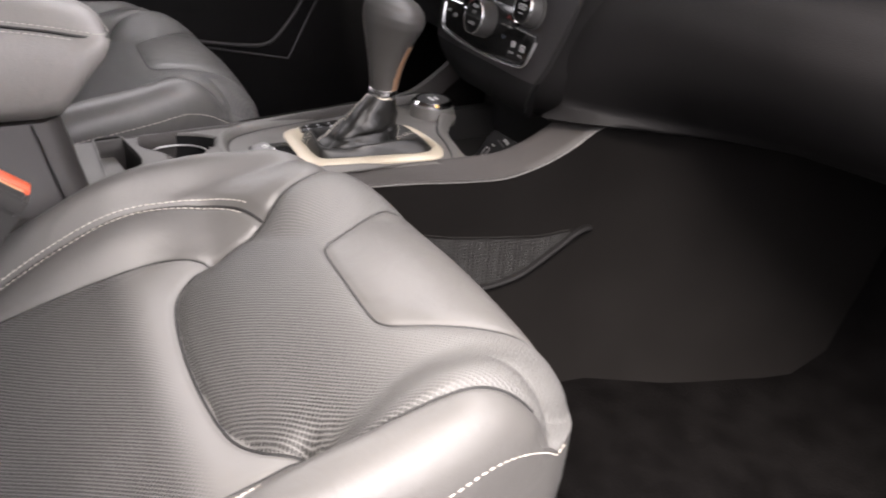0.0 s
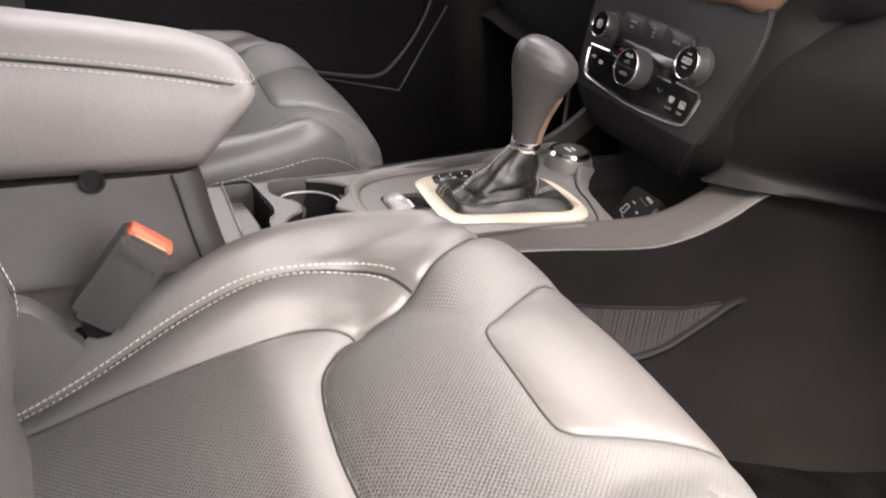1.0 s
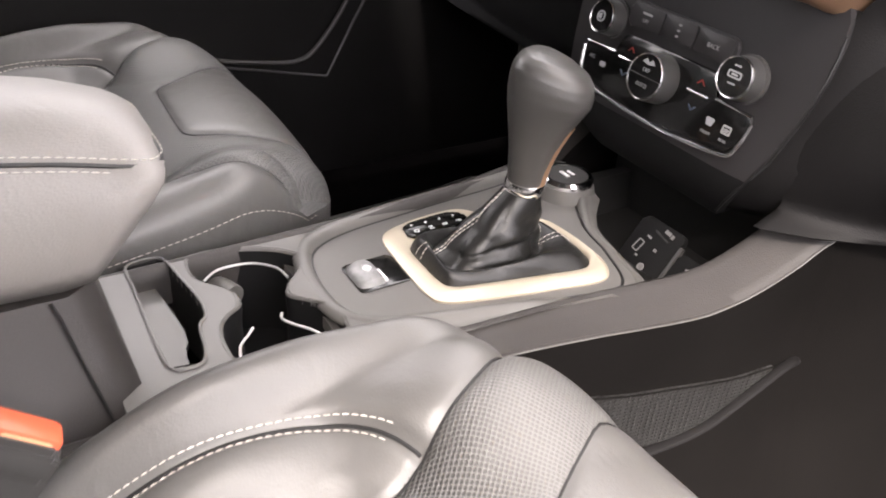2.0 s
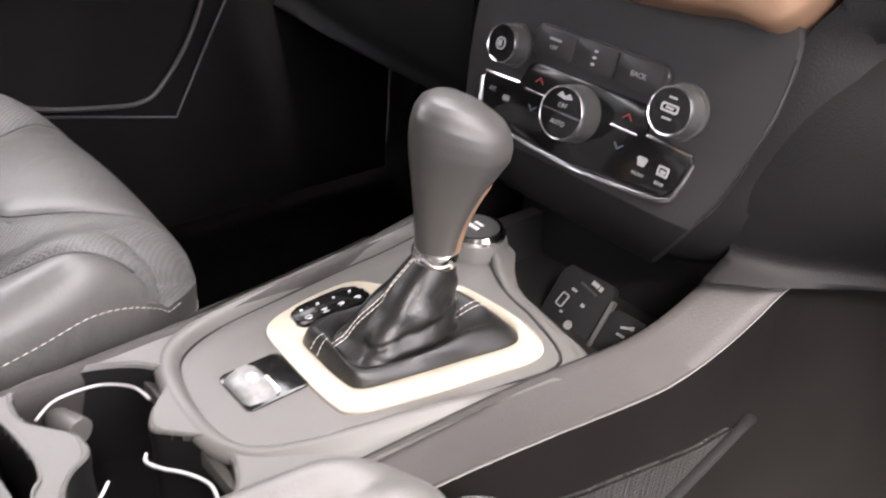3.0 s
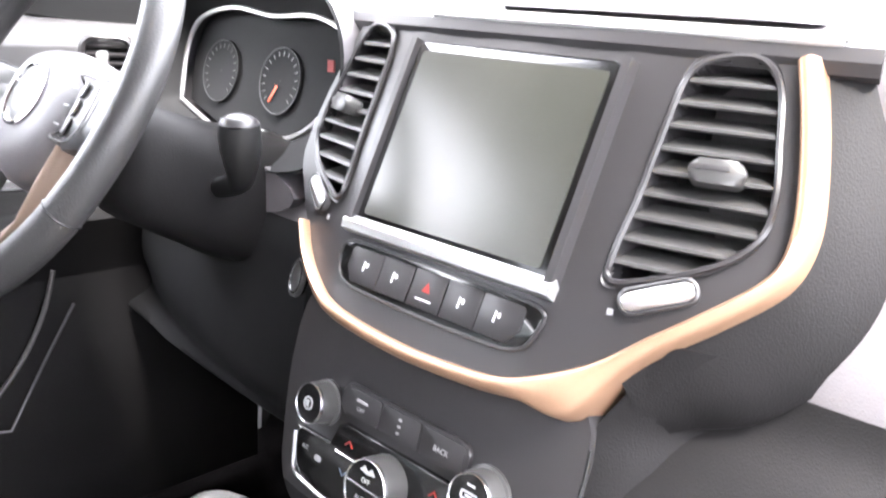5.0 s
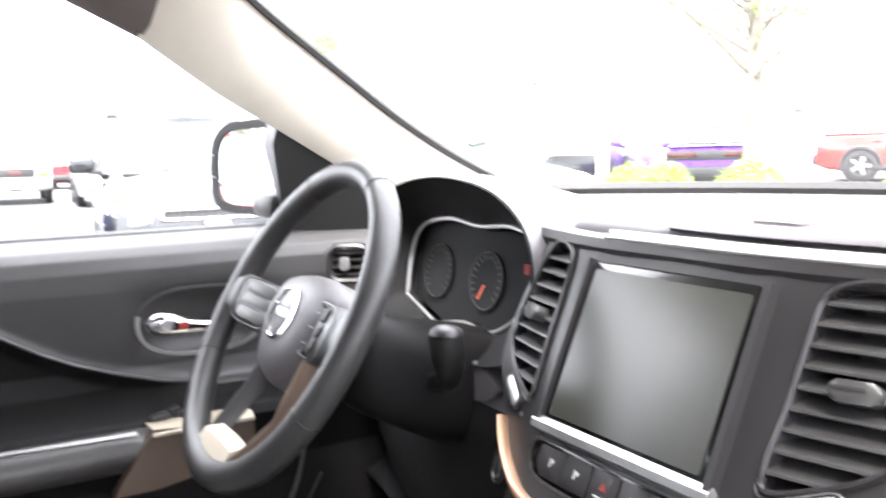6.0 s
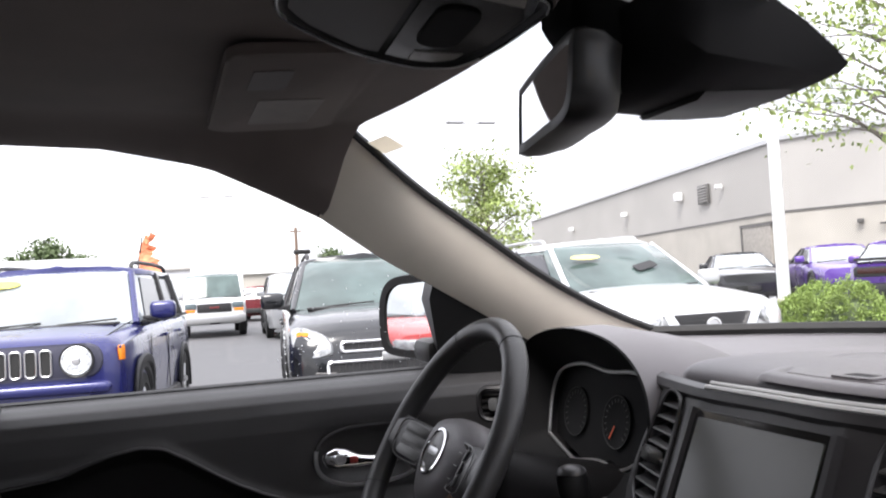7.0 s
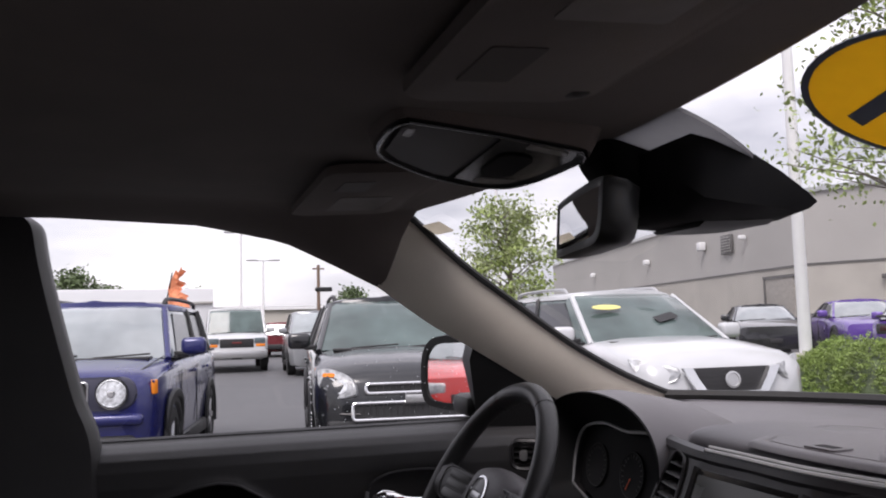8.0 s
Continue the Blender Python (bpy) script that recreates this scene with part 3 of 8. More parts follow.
# map pocket edge low on the door
part("pocket_lip", tube(smooth_line([(-0.70, -0.2, 0.725), (-0.70, -0.05, 0.70), (-0.70, 0.103, 0.664), (-0.70, 0.165, 0.648), (-0.70, 0.25, 0.636), (-0.70, 0.28, 0.637), (-0.70, 0.302, 0.647), (-0.70, 0.335, 0.684), (-0.70, 0.36, 0.722), (-0.70, 0.381, 0.768), (-0.70, 0.395, 0.82)], 6), 0.0035, n=8), M["plastic"], door, "thin raised lip of the door pocket")
part("pocket_rib", tube([(-0.70, 0.10, 0.650), (-0.70, 0.20, 0.630), (-0.70, 0.328, 0.604), (-0.70, 0.375, 0.690), (-0.70, 0.420, 0.768)], 0.002, n=6), M["satin"], door)
part("mirror_corner", loft([[(-0.775, 0.405, 1.15), (-0.76, 0.72, 1.12), (-0.742, 0.58, 1.205), (-0.733, 0.47, 1.268), (-0.727, 0.385, 1.318), (-0.738, 0.378, 1.285)], [(-0.82, 0.42, 1.15), (-0.82, 0.72, 1.12), (-0.80, 0.58, 1.205), (-0.79, 0.47, 1.268), (-0.78, 0.385, 1.318), (-0.785, 0.378, 1.285)]]), M["dark"], door, "black triangle at the foot of the window")

# side mirror outside the glass
sm = thing("side_mirror", (-0.98, 0.40, 1.17), "black door mirror beaded with rain", "side mirror")
mir_m = frame_at((-0.975, 0.412, 1.243), (0.94, 0.34, 0.0), (-0.008, 0.024, 1))
mo = [(-0.088, -0.064), (-0.102, -0.01), (-0.094, 0.050), (-0.055, 0.082), (0.02, 0.088), (0.085, 0.088), (0.112, 0.07), (0.114, 0.0), (0.108, -0.060), (0.06, -0.076), (-0.03, -0.078)]
mo = [(p.x, p.y) for p in smooth_line([(x, y, 0) for x, y in mo], 4, closed=True)]
part("mirror_glass", slab([(x * 0.82, y * 0.84) for x, y in mo], 0.004, m=mir_m @ Matrix.Translation((0, 0, 0.002))), M["mirror"], sm, "mirror glass")
part("housing", loft([[mir_m @ Vector((x * k, y * k, d)) for x, y in mo] for k, d in ((0.79, 0.0), (0.82, 0.010), (1.0, 0.010), (1.06, -0.02), (1.0, -0.06), (0.75, -0.09), (0.4, -0.1))]), M["matte"], sm, "gloss black shell", sharp=50)
part("arm", box((-0.855, 0.43, 1.185), (0.10, 0.08, 0.045), 0.015), M["dark"], sm)

# ---- dashboard ----
PASS = [(None, 1.188), (0.80, 1.197), (0.62, 1.203), (0.55, 1.198), (0.525, 1.172), (0.512, 1.12), (0.492, 1.05), (0.470, 0.995), (0.461, 0.955), (0.429, 0.925), (0.398, 0.885), (0.382, 0.825), (0.388, 0.775), (0.402, 0.752), (0.95, 0.742)]
MIDS = [(None, 1.188), (0.80, 1.197), (0.62, 1.203), (0.53, 1.198), (0.515, 1.172), (0.53, 1.12), (0.53, 1.05), (0.53, 0.995), (0.52, 0.955), (0.50, 0.93), (0.48, 0.885), (0.47, 0.825), (0.47, 0.79), (0.50, 0.77), (0.95, 0.72)]
DRIV = [(None, 1.188), (0.80, 1.19), (0.66, 1.185), (0.61, 1.17), (0.60, 1.12), (0.59, 1.04), (0.52, 1.02), (0.47, 0.99), (0.455, 0.96), (0.45, 0.93), (0.445, 0.885), (0.445, 0.825), (0.46, 0.768), (0.52, 0.738), (0.95, 0.72)]
LEFT = [(None, 1.188), (0.80, 1.185), (0.66, 1.175), (0.56, 1.16), (0.52, 1.12), (0.50, 1.04), (0.48, 1.02), (0.47, 0.99), (0.455, 0.96), (0.45, 0.93), (0.445, 0.885), (0.445, 0.825), (0.46, 0.768), (0.52, 0.738), (0.95, 0.72)]


RECEDE = [(0.147, 0.0), (0.185, 0.038), (0.214, 0.082), (0.246, 0.118), (0.275, 0.158), (0.35, 0.215), (0.5, 0.25), (0.76, 0.26)]
TUCK = {9: 0.04, 10: 0.14, 11: 0.36, 12: 0.70, 13: 1.0}


def dash_profile(x):
    stations = [(-0.76, LEFT), (-0.66, LEFT), (-0.62, DRIV), (-0.225, DRIV), (-0.195, MIDS), (0.132, MIDS), (0.146, PASS), (0.76, PASS)]
    for (a, p), (b, q) in zip(stations, stations[1:]):
        if x <= b:
            k = soft_step(a, b, x) if b > a else 1
            rows = []
            for (y0, z0), (y1, z1) in zip(p, q):
                base = ws_base(x) + 0.01
                y0, y1 = (base if y0 is None else min(y0, base - 0.01)), (base if y1 is None else min(y1, base - 0.01))
                rows.append((y0 + (y1 - y0) * k, z0 + (z1 - z0) * k))
            sweep = 0.10 * max(0.0, abs(x) - 0.25) ** 2 / 0.26
            tuck = lerp_table(RECEDE, x) if x > 0 else 0.0
            return [(min(y + (sweep if 2 < i < 13 else 0) + tuck * TUCK.get(i, 0.0), ws_base(x) + 0.01 if i < 3 else 9), z) for i, (y, z) in enumerate(rows)]
    return []


xs = sorted({-0.76, 0.76, *[-0.74 + 0.02 * k for k in range(75)], 0.125, 0.132, 0.138, 0.145, 0.152, -0.235, -0.22, -0.21, -0.20, -0.555, -0.57, -0.58})
rows = []
for x in xs:
    line = smooth_line([(x, y, z) for y, z in dash_profile(x)], 5)
    rows.append(line)
# Raised three rows so the dark colour also takes in the shadow groove.
SPLIT = 5 * 8 - 3


def dash_sheet(first, last, low=-1.0, high=1.0):
    bm = bmesh.new()
    dv = [[bm.verts.new(p) for p in row[first:last]] for x, row in zip(xs, rows) if low <= x <= high]
    for a, b in zip(dv, dv[1:]):
        for k in range(len(a) - 1):
            bm.faces.new((a[k], a[k + 1], b[k + 1], b[k]))
    return bm


dash = solo("dashboard", dash_sheet(0, SPLIT + 1), M["dash"], "black soft-touch dashboard with a low glovebox", "dashboard", kind="structure", sharp=80)
part("lower_panel", dash_sheet(SPLIT, None, low=-0.201), M["lower_dash"], dash, "darker lower panel with the glovebox", sharp=80)
# Matt black stands in for the shade over the driver's knees.
part("knee_panel", dash_sheet(SPLIT, None, high=-0.199), M["matte"], dash, "panel over the driver's knees, black for the shade there", sharp=80)
# light sensor and speaker cover on top
cover = smooth_line([(-0.052, 0.520, 0), (-0.025, 0.506, 0), (0.06, 0.500, 0), (0.145, 0.506, 0), (0.18, 0.520, 0), (0.215, 0.62, 0), (0.225, 0.72, 0), (0.06, 0.75, 0), (-0.125, 0.72, 0), (-0.105, 0.62, 0)], 5, closed=True)
c_cov = Vector((0.05, 0.62, 0))
part("speaker_cover", loft([[Vector((c_cov.x + (p.x - c_cov.x) * k, c_cov.y + (p.y - c_cov.y) * k, 1.199 + h)) for p in cover] for k, h in ((1.03, -0.004), (1.0, 0.0012), (0.97, 0.0030), (0.90, 0.0036), (0.845, 0.0030), (0.838, 0.0014), (0.832, 0.0014), (0.825, 0.0034), (0.4, 0.0044))]), M["dash"], dash, "raised panel on the dashboard top", sharp=60)
part("sun_sensor", moved(frame_ring(rounded(0.050, 0.032, 0.006), rounded(0.032, 0.016, 0.003), 0.0020, bulge=0.0006), Matrix.Translation((0.058, 0.540, 1.2030))), M["dash"], dash, "small raised sensor frame")
part("sensor_slot", box((0.058, 0.540, 1.2040), (0.033, 0.017, 0.001)), M["matte"], dash)


# ---- centre stack ----
def bez_y(x, z):
    return 0.412 + 0.44 * (z - 1.024) + 0.30 * max(0.0, abs(x) - 0.10) ** 1.15


def bez_w(z):
    return lerp_table([(0.942, 0.03), (0.951, 0.085), (0.961, 0.117), (0.977, 0.147), (0.999, 0.174), (1.02, 0.200), (1.04, 0.223), (1.054, 0.231), (1.077, 0.232), (1.111, 0.226), (1.145, 0.216), (1.17, 0.207), (1.18, 0.198)], z)


def face(x, z, out=0.0):
    """A point on the stack's upper face, out in front of it."""
    n = Vector((0, -0.915, 0.403))
    return Vector((x, bez_y(x, z), z)) + n * out


def fm(x, z, out=0.0):
    """The matrix of that face at a point."""
    s = 0.33 * (1 if x > 0.1 else -1 if x < -0.1 else 0)
    return frame_at(face(x, z, out), (1, s, 0), (0, 0.403, 0.915))


VENT = [(0.134, 1.031), (0.132, 1.045), (0.135, 1.08), (0.136, 1.12), (0.138, 1.152), (0.146, 1.166), (0.168, 1.172), (0.184, 1.168), (0.196, 1.152), (0.205, 1.122), (0.213, 1.090), (0.211, 1.067), (0.190, 1.048), (0.148, 1.031)]


def inside(poly, x, y):
    hit = False
    for (a, b), (c, d) in zip(poly, poly[1:] + poly[:1]):
        if (b > y) != (d > y) and x < (c - a) * (y - b) / (d - b) + a:
            hit = not hit
    return hit


stack = thing("centre_stack", (0, 0.45, 0.77), "black centre stack with touchscreen, air vents and climate controls", "centre stack")


def bezel_point(u, v):
    z = 0.943 + 0.237 * v
    x = (2 * u - 1) * bez_w(z)
    return face(x, z)


def bezel_keep(u, v):
    z = 0.943 + 0.237 * v
    x = (2 * u - 1) * bez_w(z)
    return not inside(VENT, abs(x), z)


bezel = part("bezel", grid(bezel_point, 150, 80, thick=(0, 0.011, -0.005), keep=bezel_keep), M["satin"], stack, "satin black surround of the screen and vents", sharp=50)
part("top_roll", tube(smooth_line([face(x, 1.176, -0.004) + Vector((0, 0.004, 0)) for x in (-0.24, -0.18, -0.1, 0, 0.1, 0.18, 0.24)], 6), 0.012, n=8), M["satin"], bezel)
for dy, dz, r in ((-0.0075, 0.0105, 0.0030), (-0.0008, 0.0140, 0.0026)):
    part("top_strip", tube(smooth_line([face(x, 1.176, -0.004) + Vector((0, 0.004 + dy, dz)) for x in (-0.094, -0.05, 0.0, 0.08, 0.15, 0.22)], 6), r, n=6), M["bright_line"], bezel, "thin bright strip above the screen")
# touchscreen
scr = part("touchscreen", slab(rounded(0.192, 0.158, 0.006), 0.004, 0.0015, m=fm(0, 1.0885, 0.001)), M["gloss"], stack, "dark touchscreen, switched off")
part("display", slab(rounded(0.178, 0.140, 0.003), 0.0012, m=fm(0, 1.0895, 0.005)), M["screen"], scr, "dark display glass")
for x in (-0.1005, 0.1005):
    part("screen_rail", loft([[face(x - 0.004, z, -0.002), face(x - 0.003, z, 0.010), face(x + 0.003, z, 0.010), face(x + 0.004, z, -0.002)] for z in (1.018, 1.05, 1.10, 1.162)]), M["satin"], scr)
part("screen_ledge", loft([[face(x, 1.018, 0.0), face(x, 1.009, 0.001), face(x, 1.011, 0.011), face(x, 1.017, 0.012), face(x, 1.022, 0.006)] for x in (-0.1045, -0.05, 0, 0.05, 0.1045)]), M["silver"], scr, "satin silver ledge under the screen")
# switch row under the screen
pod_line = smooth_line([(-0.098, 0.014, 0), (-0.06, 0.0165, 0), (0.06, 0.0165, 0), (0.098, 0.014, 0), (0.099, -0.002, 0), (0.086, -0.016, 0), (0.04, -0.019, 0), (-0.04, -0.019, 0), (-0.086, -0.016, 0), (-0.099, -0.002, 0)], 4, closed=True)
row = part("switch_pod", slab([(p.x, p.y) for p in pod_line], 0.0025, 0.0012, m=fm(0, 0.989, 0.0)), M["gloss"], stack, "smooth strip of five switches")
part("pod_rim", tube([fm(0, 0.989, 0.0015) @ Vector((p.x * 1.015, p.y * 1.04, 0)) for p in pod_line], 0.0016, n=6, closed=True), M["satin"], row)
for x in (-0.068, -0.0345, 0.0, 0.0345, 0.068):
    tip = 0.005 if abs(x) > 0.06 else 0.0
    s = 1 if x > 0 else -1
    outline = [(-0.0162, -0.0145), (0.0162, -0.0145), (0.0162, 0.0135), (-0.0162, 0.0135)]
    if tip:
        outline = [(-0.0162 * s, -0.0145), (0.0125 * s, -0.0145), (0.0205 * s, -0.003), (0.0205 * s, 0.0105), (0.018 * s, 0.0130), (-0.0162 * s, 0.0135)][::s]
    key = part("switch", slab(outline, 0.0012, 0.0005, m=fm(x, 0.989, 0.0025)), M["satin"], row)
    mm = fm(x, 0.989, 0.0039)
    if x == 0.0:
        part("warning_mark", slab([(-0.0042, -0.002), (0.0042, -0.002), (0, 0.0055)], 0.0003, m=mm), M["redprint"], key, "red triangle")
        part("mark", slab([(-0.008, -0.0085), (0.008, -0.0085), (0.008, -0.0072), (-0.008, -0.0072)], 0.0003, m=mm), M["white"], key)
    else:
        part("mark", slab([(-0.0026, -0.0038), (-0.0012, -0.004), (-0.0008, 0.0036), (-0.0022, 0.004)], 0.0003, m=mm), M["white"], key)
        part("mark", slab([(0.0008, -0.0005), (0.0028, 0.000), (0.0026, 0.0034), (0.0006, 0.0030)], 0.0003, m=mm), M["white"], key)


# air vents
def vent(side):
    outline = smooth_line([(side * x, z, 0) for x, z in VENT], 4, closed=True)
    cxz = Vector((side * 0.172, 1.10, 0))
    rim = [face(p.x, p.y, 0.0) for p in outline]
    grow = [face(*(cxz + (p - cxz) * 1.06).xy, 0.003) for p in outline]
    back = [face(*(cxz + (p - cxz) * 0.96).xy, -0.05) for p in outline]
    v = part("air_vent", loft([grow, rim, back], caps=False), M["satin"], stack, "black air vent with level slats")
    part("vent_rim", tube([face(p.x, p.y, 0.0022) for p in outline], 0.0024, n=6, closed=True), M["satin"], v)
    part("vent_well", loft([back, [q + Vector((0, 0.004, 0)) for q in back]]), M["dark"], v)
    for k in range(9):
        z = 1.044 + 0.0142 * k
        cuts = [abs(p.x + (q.x - p.x) * (z - p.y) / (q.y - p.y)) for p, q in zip(outline, outline[1:] + outline[:1]) if (p.y - z) * (q.y - z) < 0]
        lo, hi = min(cuts), max(cuts)
        a, b = face(side * lo, z, -0.006), face(side * hi, z, -0.006)
        part("slat", loft([[q + Vector((0, -0.006, -0.0020)), q + Vector((0, -0.0085, -0.0004)), q + Vector((0, -0.0075, 0.0014)), q + Vector((0, 0.018, 0.0055)), q + Vector((0, 0.018, 0.0025))] for q in (a, a.lerp(b, 0.5), b)]), M["dial"], v)
    tab = part("vent_tab", slab(rounded(0.034, 0.015, 0.006), 0.016, 0.004, m=fm(side * 0.175, 1.101, -0.004)), M["dial"], v, "grey thumb tab", sharp=60)
    part("tab_ridge", slab(rounded(0.024, 0.003, 0.001), 0.0015, 0.0006, m=fm(side * 0.175, 1.102, 0.0118)), M["satin"], tab)
    wmx = fm(side * 0.167, 1.0265, 0.0) @ pose(0, 0, 0, 0, 0, side * 22)
    part("wheel_cover", frame_ring(rounded(0.050, 0.018, 0.008), rounded(0.043, 0.0125, 0.006), 0.005, m=wmx, bulge=0.001), M["satin"], v)
    tw = part("vent_wheel", loft([[wmx @ Vector((x, dy * h, 0.003 + o * h / 0.007)) for dy, o in ((-1, 0.0), (-0.75, 0.0045), (0, 0.0062), (0.75, 0.0045), (1, 0.0))] for x, h in ((-0.022, 0.0045), (-0.018, 0.0065), (0.0, 0.0070), (0.018, 0.0065), (0.022, 0.0045))]), M["silver"], v, "smooth silver thumb wheel", sharp=60)
    part("mark", slab([(-0.002, -0.002), (0.002, -0.002), (0.002, 0.002), (-0.002, 0.002)], 0.0005, m=fm(side * 0.142, 1.012, 0.001)), M["print"], v)


vent(1)
vent(-1)

# copper band round the upper stack
half = [(0.0, 0.9445), (0.05, 0.9465), (0.088, 0.951), (0.118, 0.961), (0.149, 0.977), (0.175, 0.999), (0.201, 1.020), (0.2235, 1.0405), (0.2325, 1.056), (0.2335, 1.079), (0.2265, 1.111), (0.216, 1.145), (0.206, 1.172)]
line = smooth_line([(-x, z, 0) for x, z in half[5:0:-1]] + [(x, z, 0) for x, z in half], 5)
rings, cheek = [], []
for i, p in enumerate(line):
    a, b = line[max(i - 1, 0)], line[min(i + 1, len(line) - 1)]
    t = (b - a).normalized()
    nrm = Vector((t.y, -t.x, 0))
    w = 0.0056 + 0.0012 * soft_step(1.03, 1.09, p.y) - 0.0012 * soft_step(-0.10, -0.17, p.x)
    drop = 0.017 * math.exp(-((p.x - 0.128) / 0.020) ** 2)
    prof = [(-1.0, -0.006), (-0.9, 0.005), (-0.4, 0.009), (0.2, 0.008), (0.8, 0.002), (1.0, -0.010), (0.9, -0.035), (-0.9, -0.035)]
    rings.append([face(*(p + nrm * (w * s + (drop if s > 0.1 else 0.0))).xy, o + 0.002) for s, o in prof])
    if p.x > 0.15:
        g = 0.7 + 0.3 * soft_step(0.15, 0.20, p.x)
        cheek.append([face(*(p + nrm * (w * 0.7 + drop * 0.3 + d * g)).xy, o) for d, o in ((0.0, -0.006), (0.012, -0.010), (0.030, -0.020), (0.050, -0.036), (0.050, -0.05), (0.0, -0.03))])
part("stack_cheek", loft(cheek), M["lower_dash"], stack, "dark grained side of the stack", sharp=60)
part("trim_band", loft(rings), M["tan"], stack, "copper coloured satin trim band", sharp=70)


# climate panel
def clim_y(z):
    return 0.379 + 0.26 * (z - 0.884) + 9.0 * max(0.0, 0.802 - z) ** 2


def cface(x, z, out=0.0):
    return Vector((x, clim_y(z) + 0.25 * max(0.0, abs(x) - 0.09) ** 1.3, z)) + Vector((0, -0.968, 0.252)) * out


def cm(x, z, out=0.0):
    return frame_at(cface(x, z, out), (1, 0, 0), (0, 0.252, 0.968))


def clim_w(z):
    return lerp_table([(0.735, 0.085), (0.76, 0.104), (0.78, 0.117), (0.81, 0.134), (0.83, 0.1395), (0.846, 0.144), (0.87, 0.149), (0.888, 0.1515), (0.916, 0.152), (0.935, 0.149), (0.957, 0.138)], z)


clim = part("climate_panel", grid(lambda u, v: cface((2 * u - 1) * clim_w(0.792 + 0.163 * v), 0.792 + 0.163 * v), 60, 50, thick=(0, 0.05, 0)), M["satin"], stack, "satin black panel with knobs and switches", sharp=50)
# Same panel lower down; matt black stands in for its recess shade.
part("panel_foot", grid(lambda u, v: cface((2 * u - 1) * clim_w(0.735 + 0.057 * v), 0.735 + 0.057 * v, -0.004 * (1 - v)), 40, 16, thick=(0, 0.05, 0)), M["matte"], clim, "foot of the panel, matt black for its recess shade", sharp=50)
part("panel_seam", tube([cface(clim_w(z), z, -0.001) for z in [0.745 + 0.018 * k for k in range(11)]], 0.0016, n=5), M["dark"], clim)

part("stack_flank", grid(lambda u, v: (lambda z: Vector((clim_w(min(z, 0.93)) - 0.002 + 0.6 * max(0.0, z - 0.94) + 0.075 * u, clim_y(z) + 0.012 + 0.03 * u + 0.05 * u * u, z)))(0.745 + 0.255 * v), 12, 24, thick=(0, 0.006, 0)), M["lower_dash"], stack, "dark grained side of the stack", sharp=60)


def dial(x, z, r, deep, face_mat=M["gloss"]):
    d = part("knob", lathe([(r * 1.12, 0), (r * 1.12, 0.003), (r * 1.02, 0.004), (r * 1.0, deep * 0.5), (r * 0.97, deep - 0.002), (r * 0.93, deep)], 40, m=cm(x, z)), M["dial"], clim, "dark grey rotary knob")
    part("ring", lathe([(r * 0.95, deep - 0.002), (r * 0.96, deep + 0.0005), (r * 0.93, deep + 0.0018), (r * 0.89, deep + 0.001), (r * 0.89, deep - 0.002)], 40, m=cm(x, z)), M["ring"], d, "thin chrome ring")
    part("cap", lathe([(r * 0.90, deep - 0.002), (r * 0.89, deep + 0.0008), (0.001, deep + 0.0012)], 40, m=cm(x, z)), face_mat, d, "gloss black cap")
    return d


kl = dial(-0.0878, 0.872, 0.0170, 0.019)
kr = dial(0.0878, 0.870, 0.0192, 0.019)
part("mark", frame_ring(rounded(0.011, 0.011, 0.005), rounded(0.008, 0.008, 0.0035), 0.0004, m=cm(-0.0878, 0.872, 0.0205)), M["print"], kl)
part("mark", slab([(-0.003, -0.002), (0.001, -0.003), (0.001, 0.003), (-0.003, 0.002)], 0.0006, m=cm(-0.0878, 0.872, 0.0205)), M["print"], kl)
part("mark", frame_ring(rounded(0.015, 0.0065, 0.002), rounded(0.012, 0.0035, 0.001), 0.0004, m=cm(0.0878, 0.872, 0.0204)), M["print"], kr)
part("mark", slab(rounded(0.007, 0.0016, 0.0006), 0.0004, m=cm(0.0878, 0.872, 0.0204)), M["print"], kr)
part("mark", slab(rounded(0.007, 0.0014, 0.0005), 0.0005, m=cm(0.0878, 0.8795, 0.0202)), M["print"], kr)
part("mark", slab(rounded(0.008, 0.0014, 0.0005), 0.0005, m=cm(0.0878, 0.8645, 0.0204)), M["print"], kr)
# upper switches
pod = part("switch_pod", slab(rounded(0.138, 0.026, 0.009), 0.004, 0.002, m=cm(0, 0.885)), M["satin"], clim, "black pod of three switches")
for x, word in ((-0.043, ""), (0.0, ""), (0.044, "BACK")):
    key = part("switch", slab(rounded(0.042, 0.021, 0.003), 0.0012, 0.0005, m=cm(x, 0.885, 0.0045)), M["satin"], pod)
    if word:
        lettering(word, 0.0058, cm(x, 0.884, 0.0060), M["print"], key)
    elif x < -0.01:
        lettering("OFF", 0.0048, cm(x, 0.8815, 0.0060), M["print"], key)
        part("mark", slab(rounded(0.013, 0.0022, 0.001), 0.0004, m=cm(x, 0.888, 0.0060)), M["print"], key)
    else:
        for dz in (-0.005, 0.0, 0.005):
            part("mark", slab(rounded(0.0036, 0.0020, 0.0008), 0.0004, m=cm(x, 0.885 + dz, 0.0060)), M["print"], key)
# lower module
low = [(-0.112, 0.838), (-0.108, 0.8455), (-0.066, 0.8455), (-0.064, 0.862), (-0.058, 0.866), (0.058, 0.866), (0.064, 0.862), (0.066, 0.8455), (0.108, 0.8455), (0.112, 0.838), (0.106, 0.818), (0.096, 0.807), (0.0, 0.801), (-0.096, 0.807), (-0.106, 0.818)]
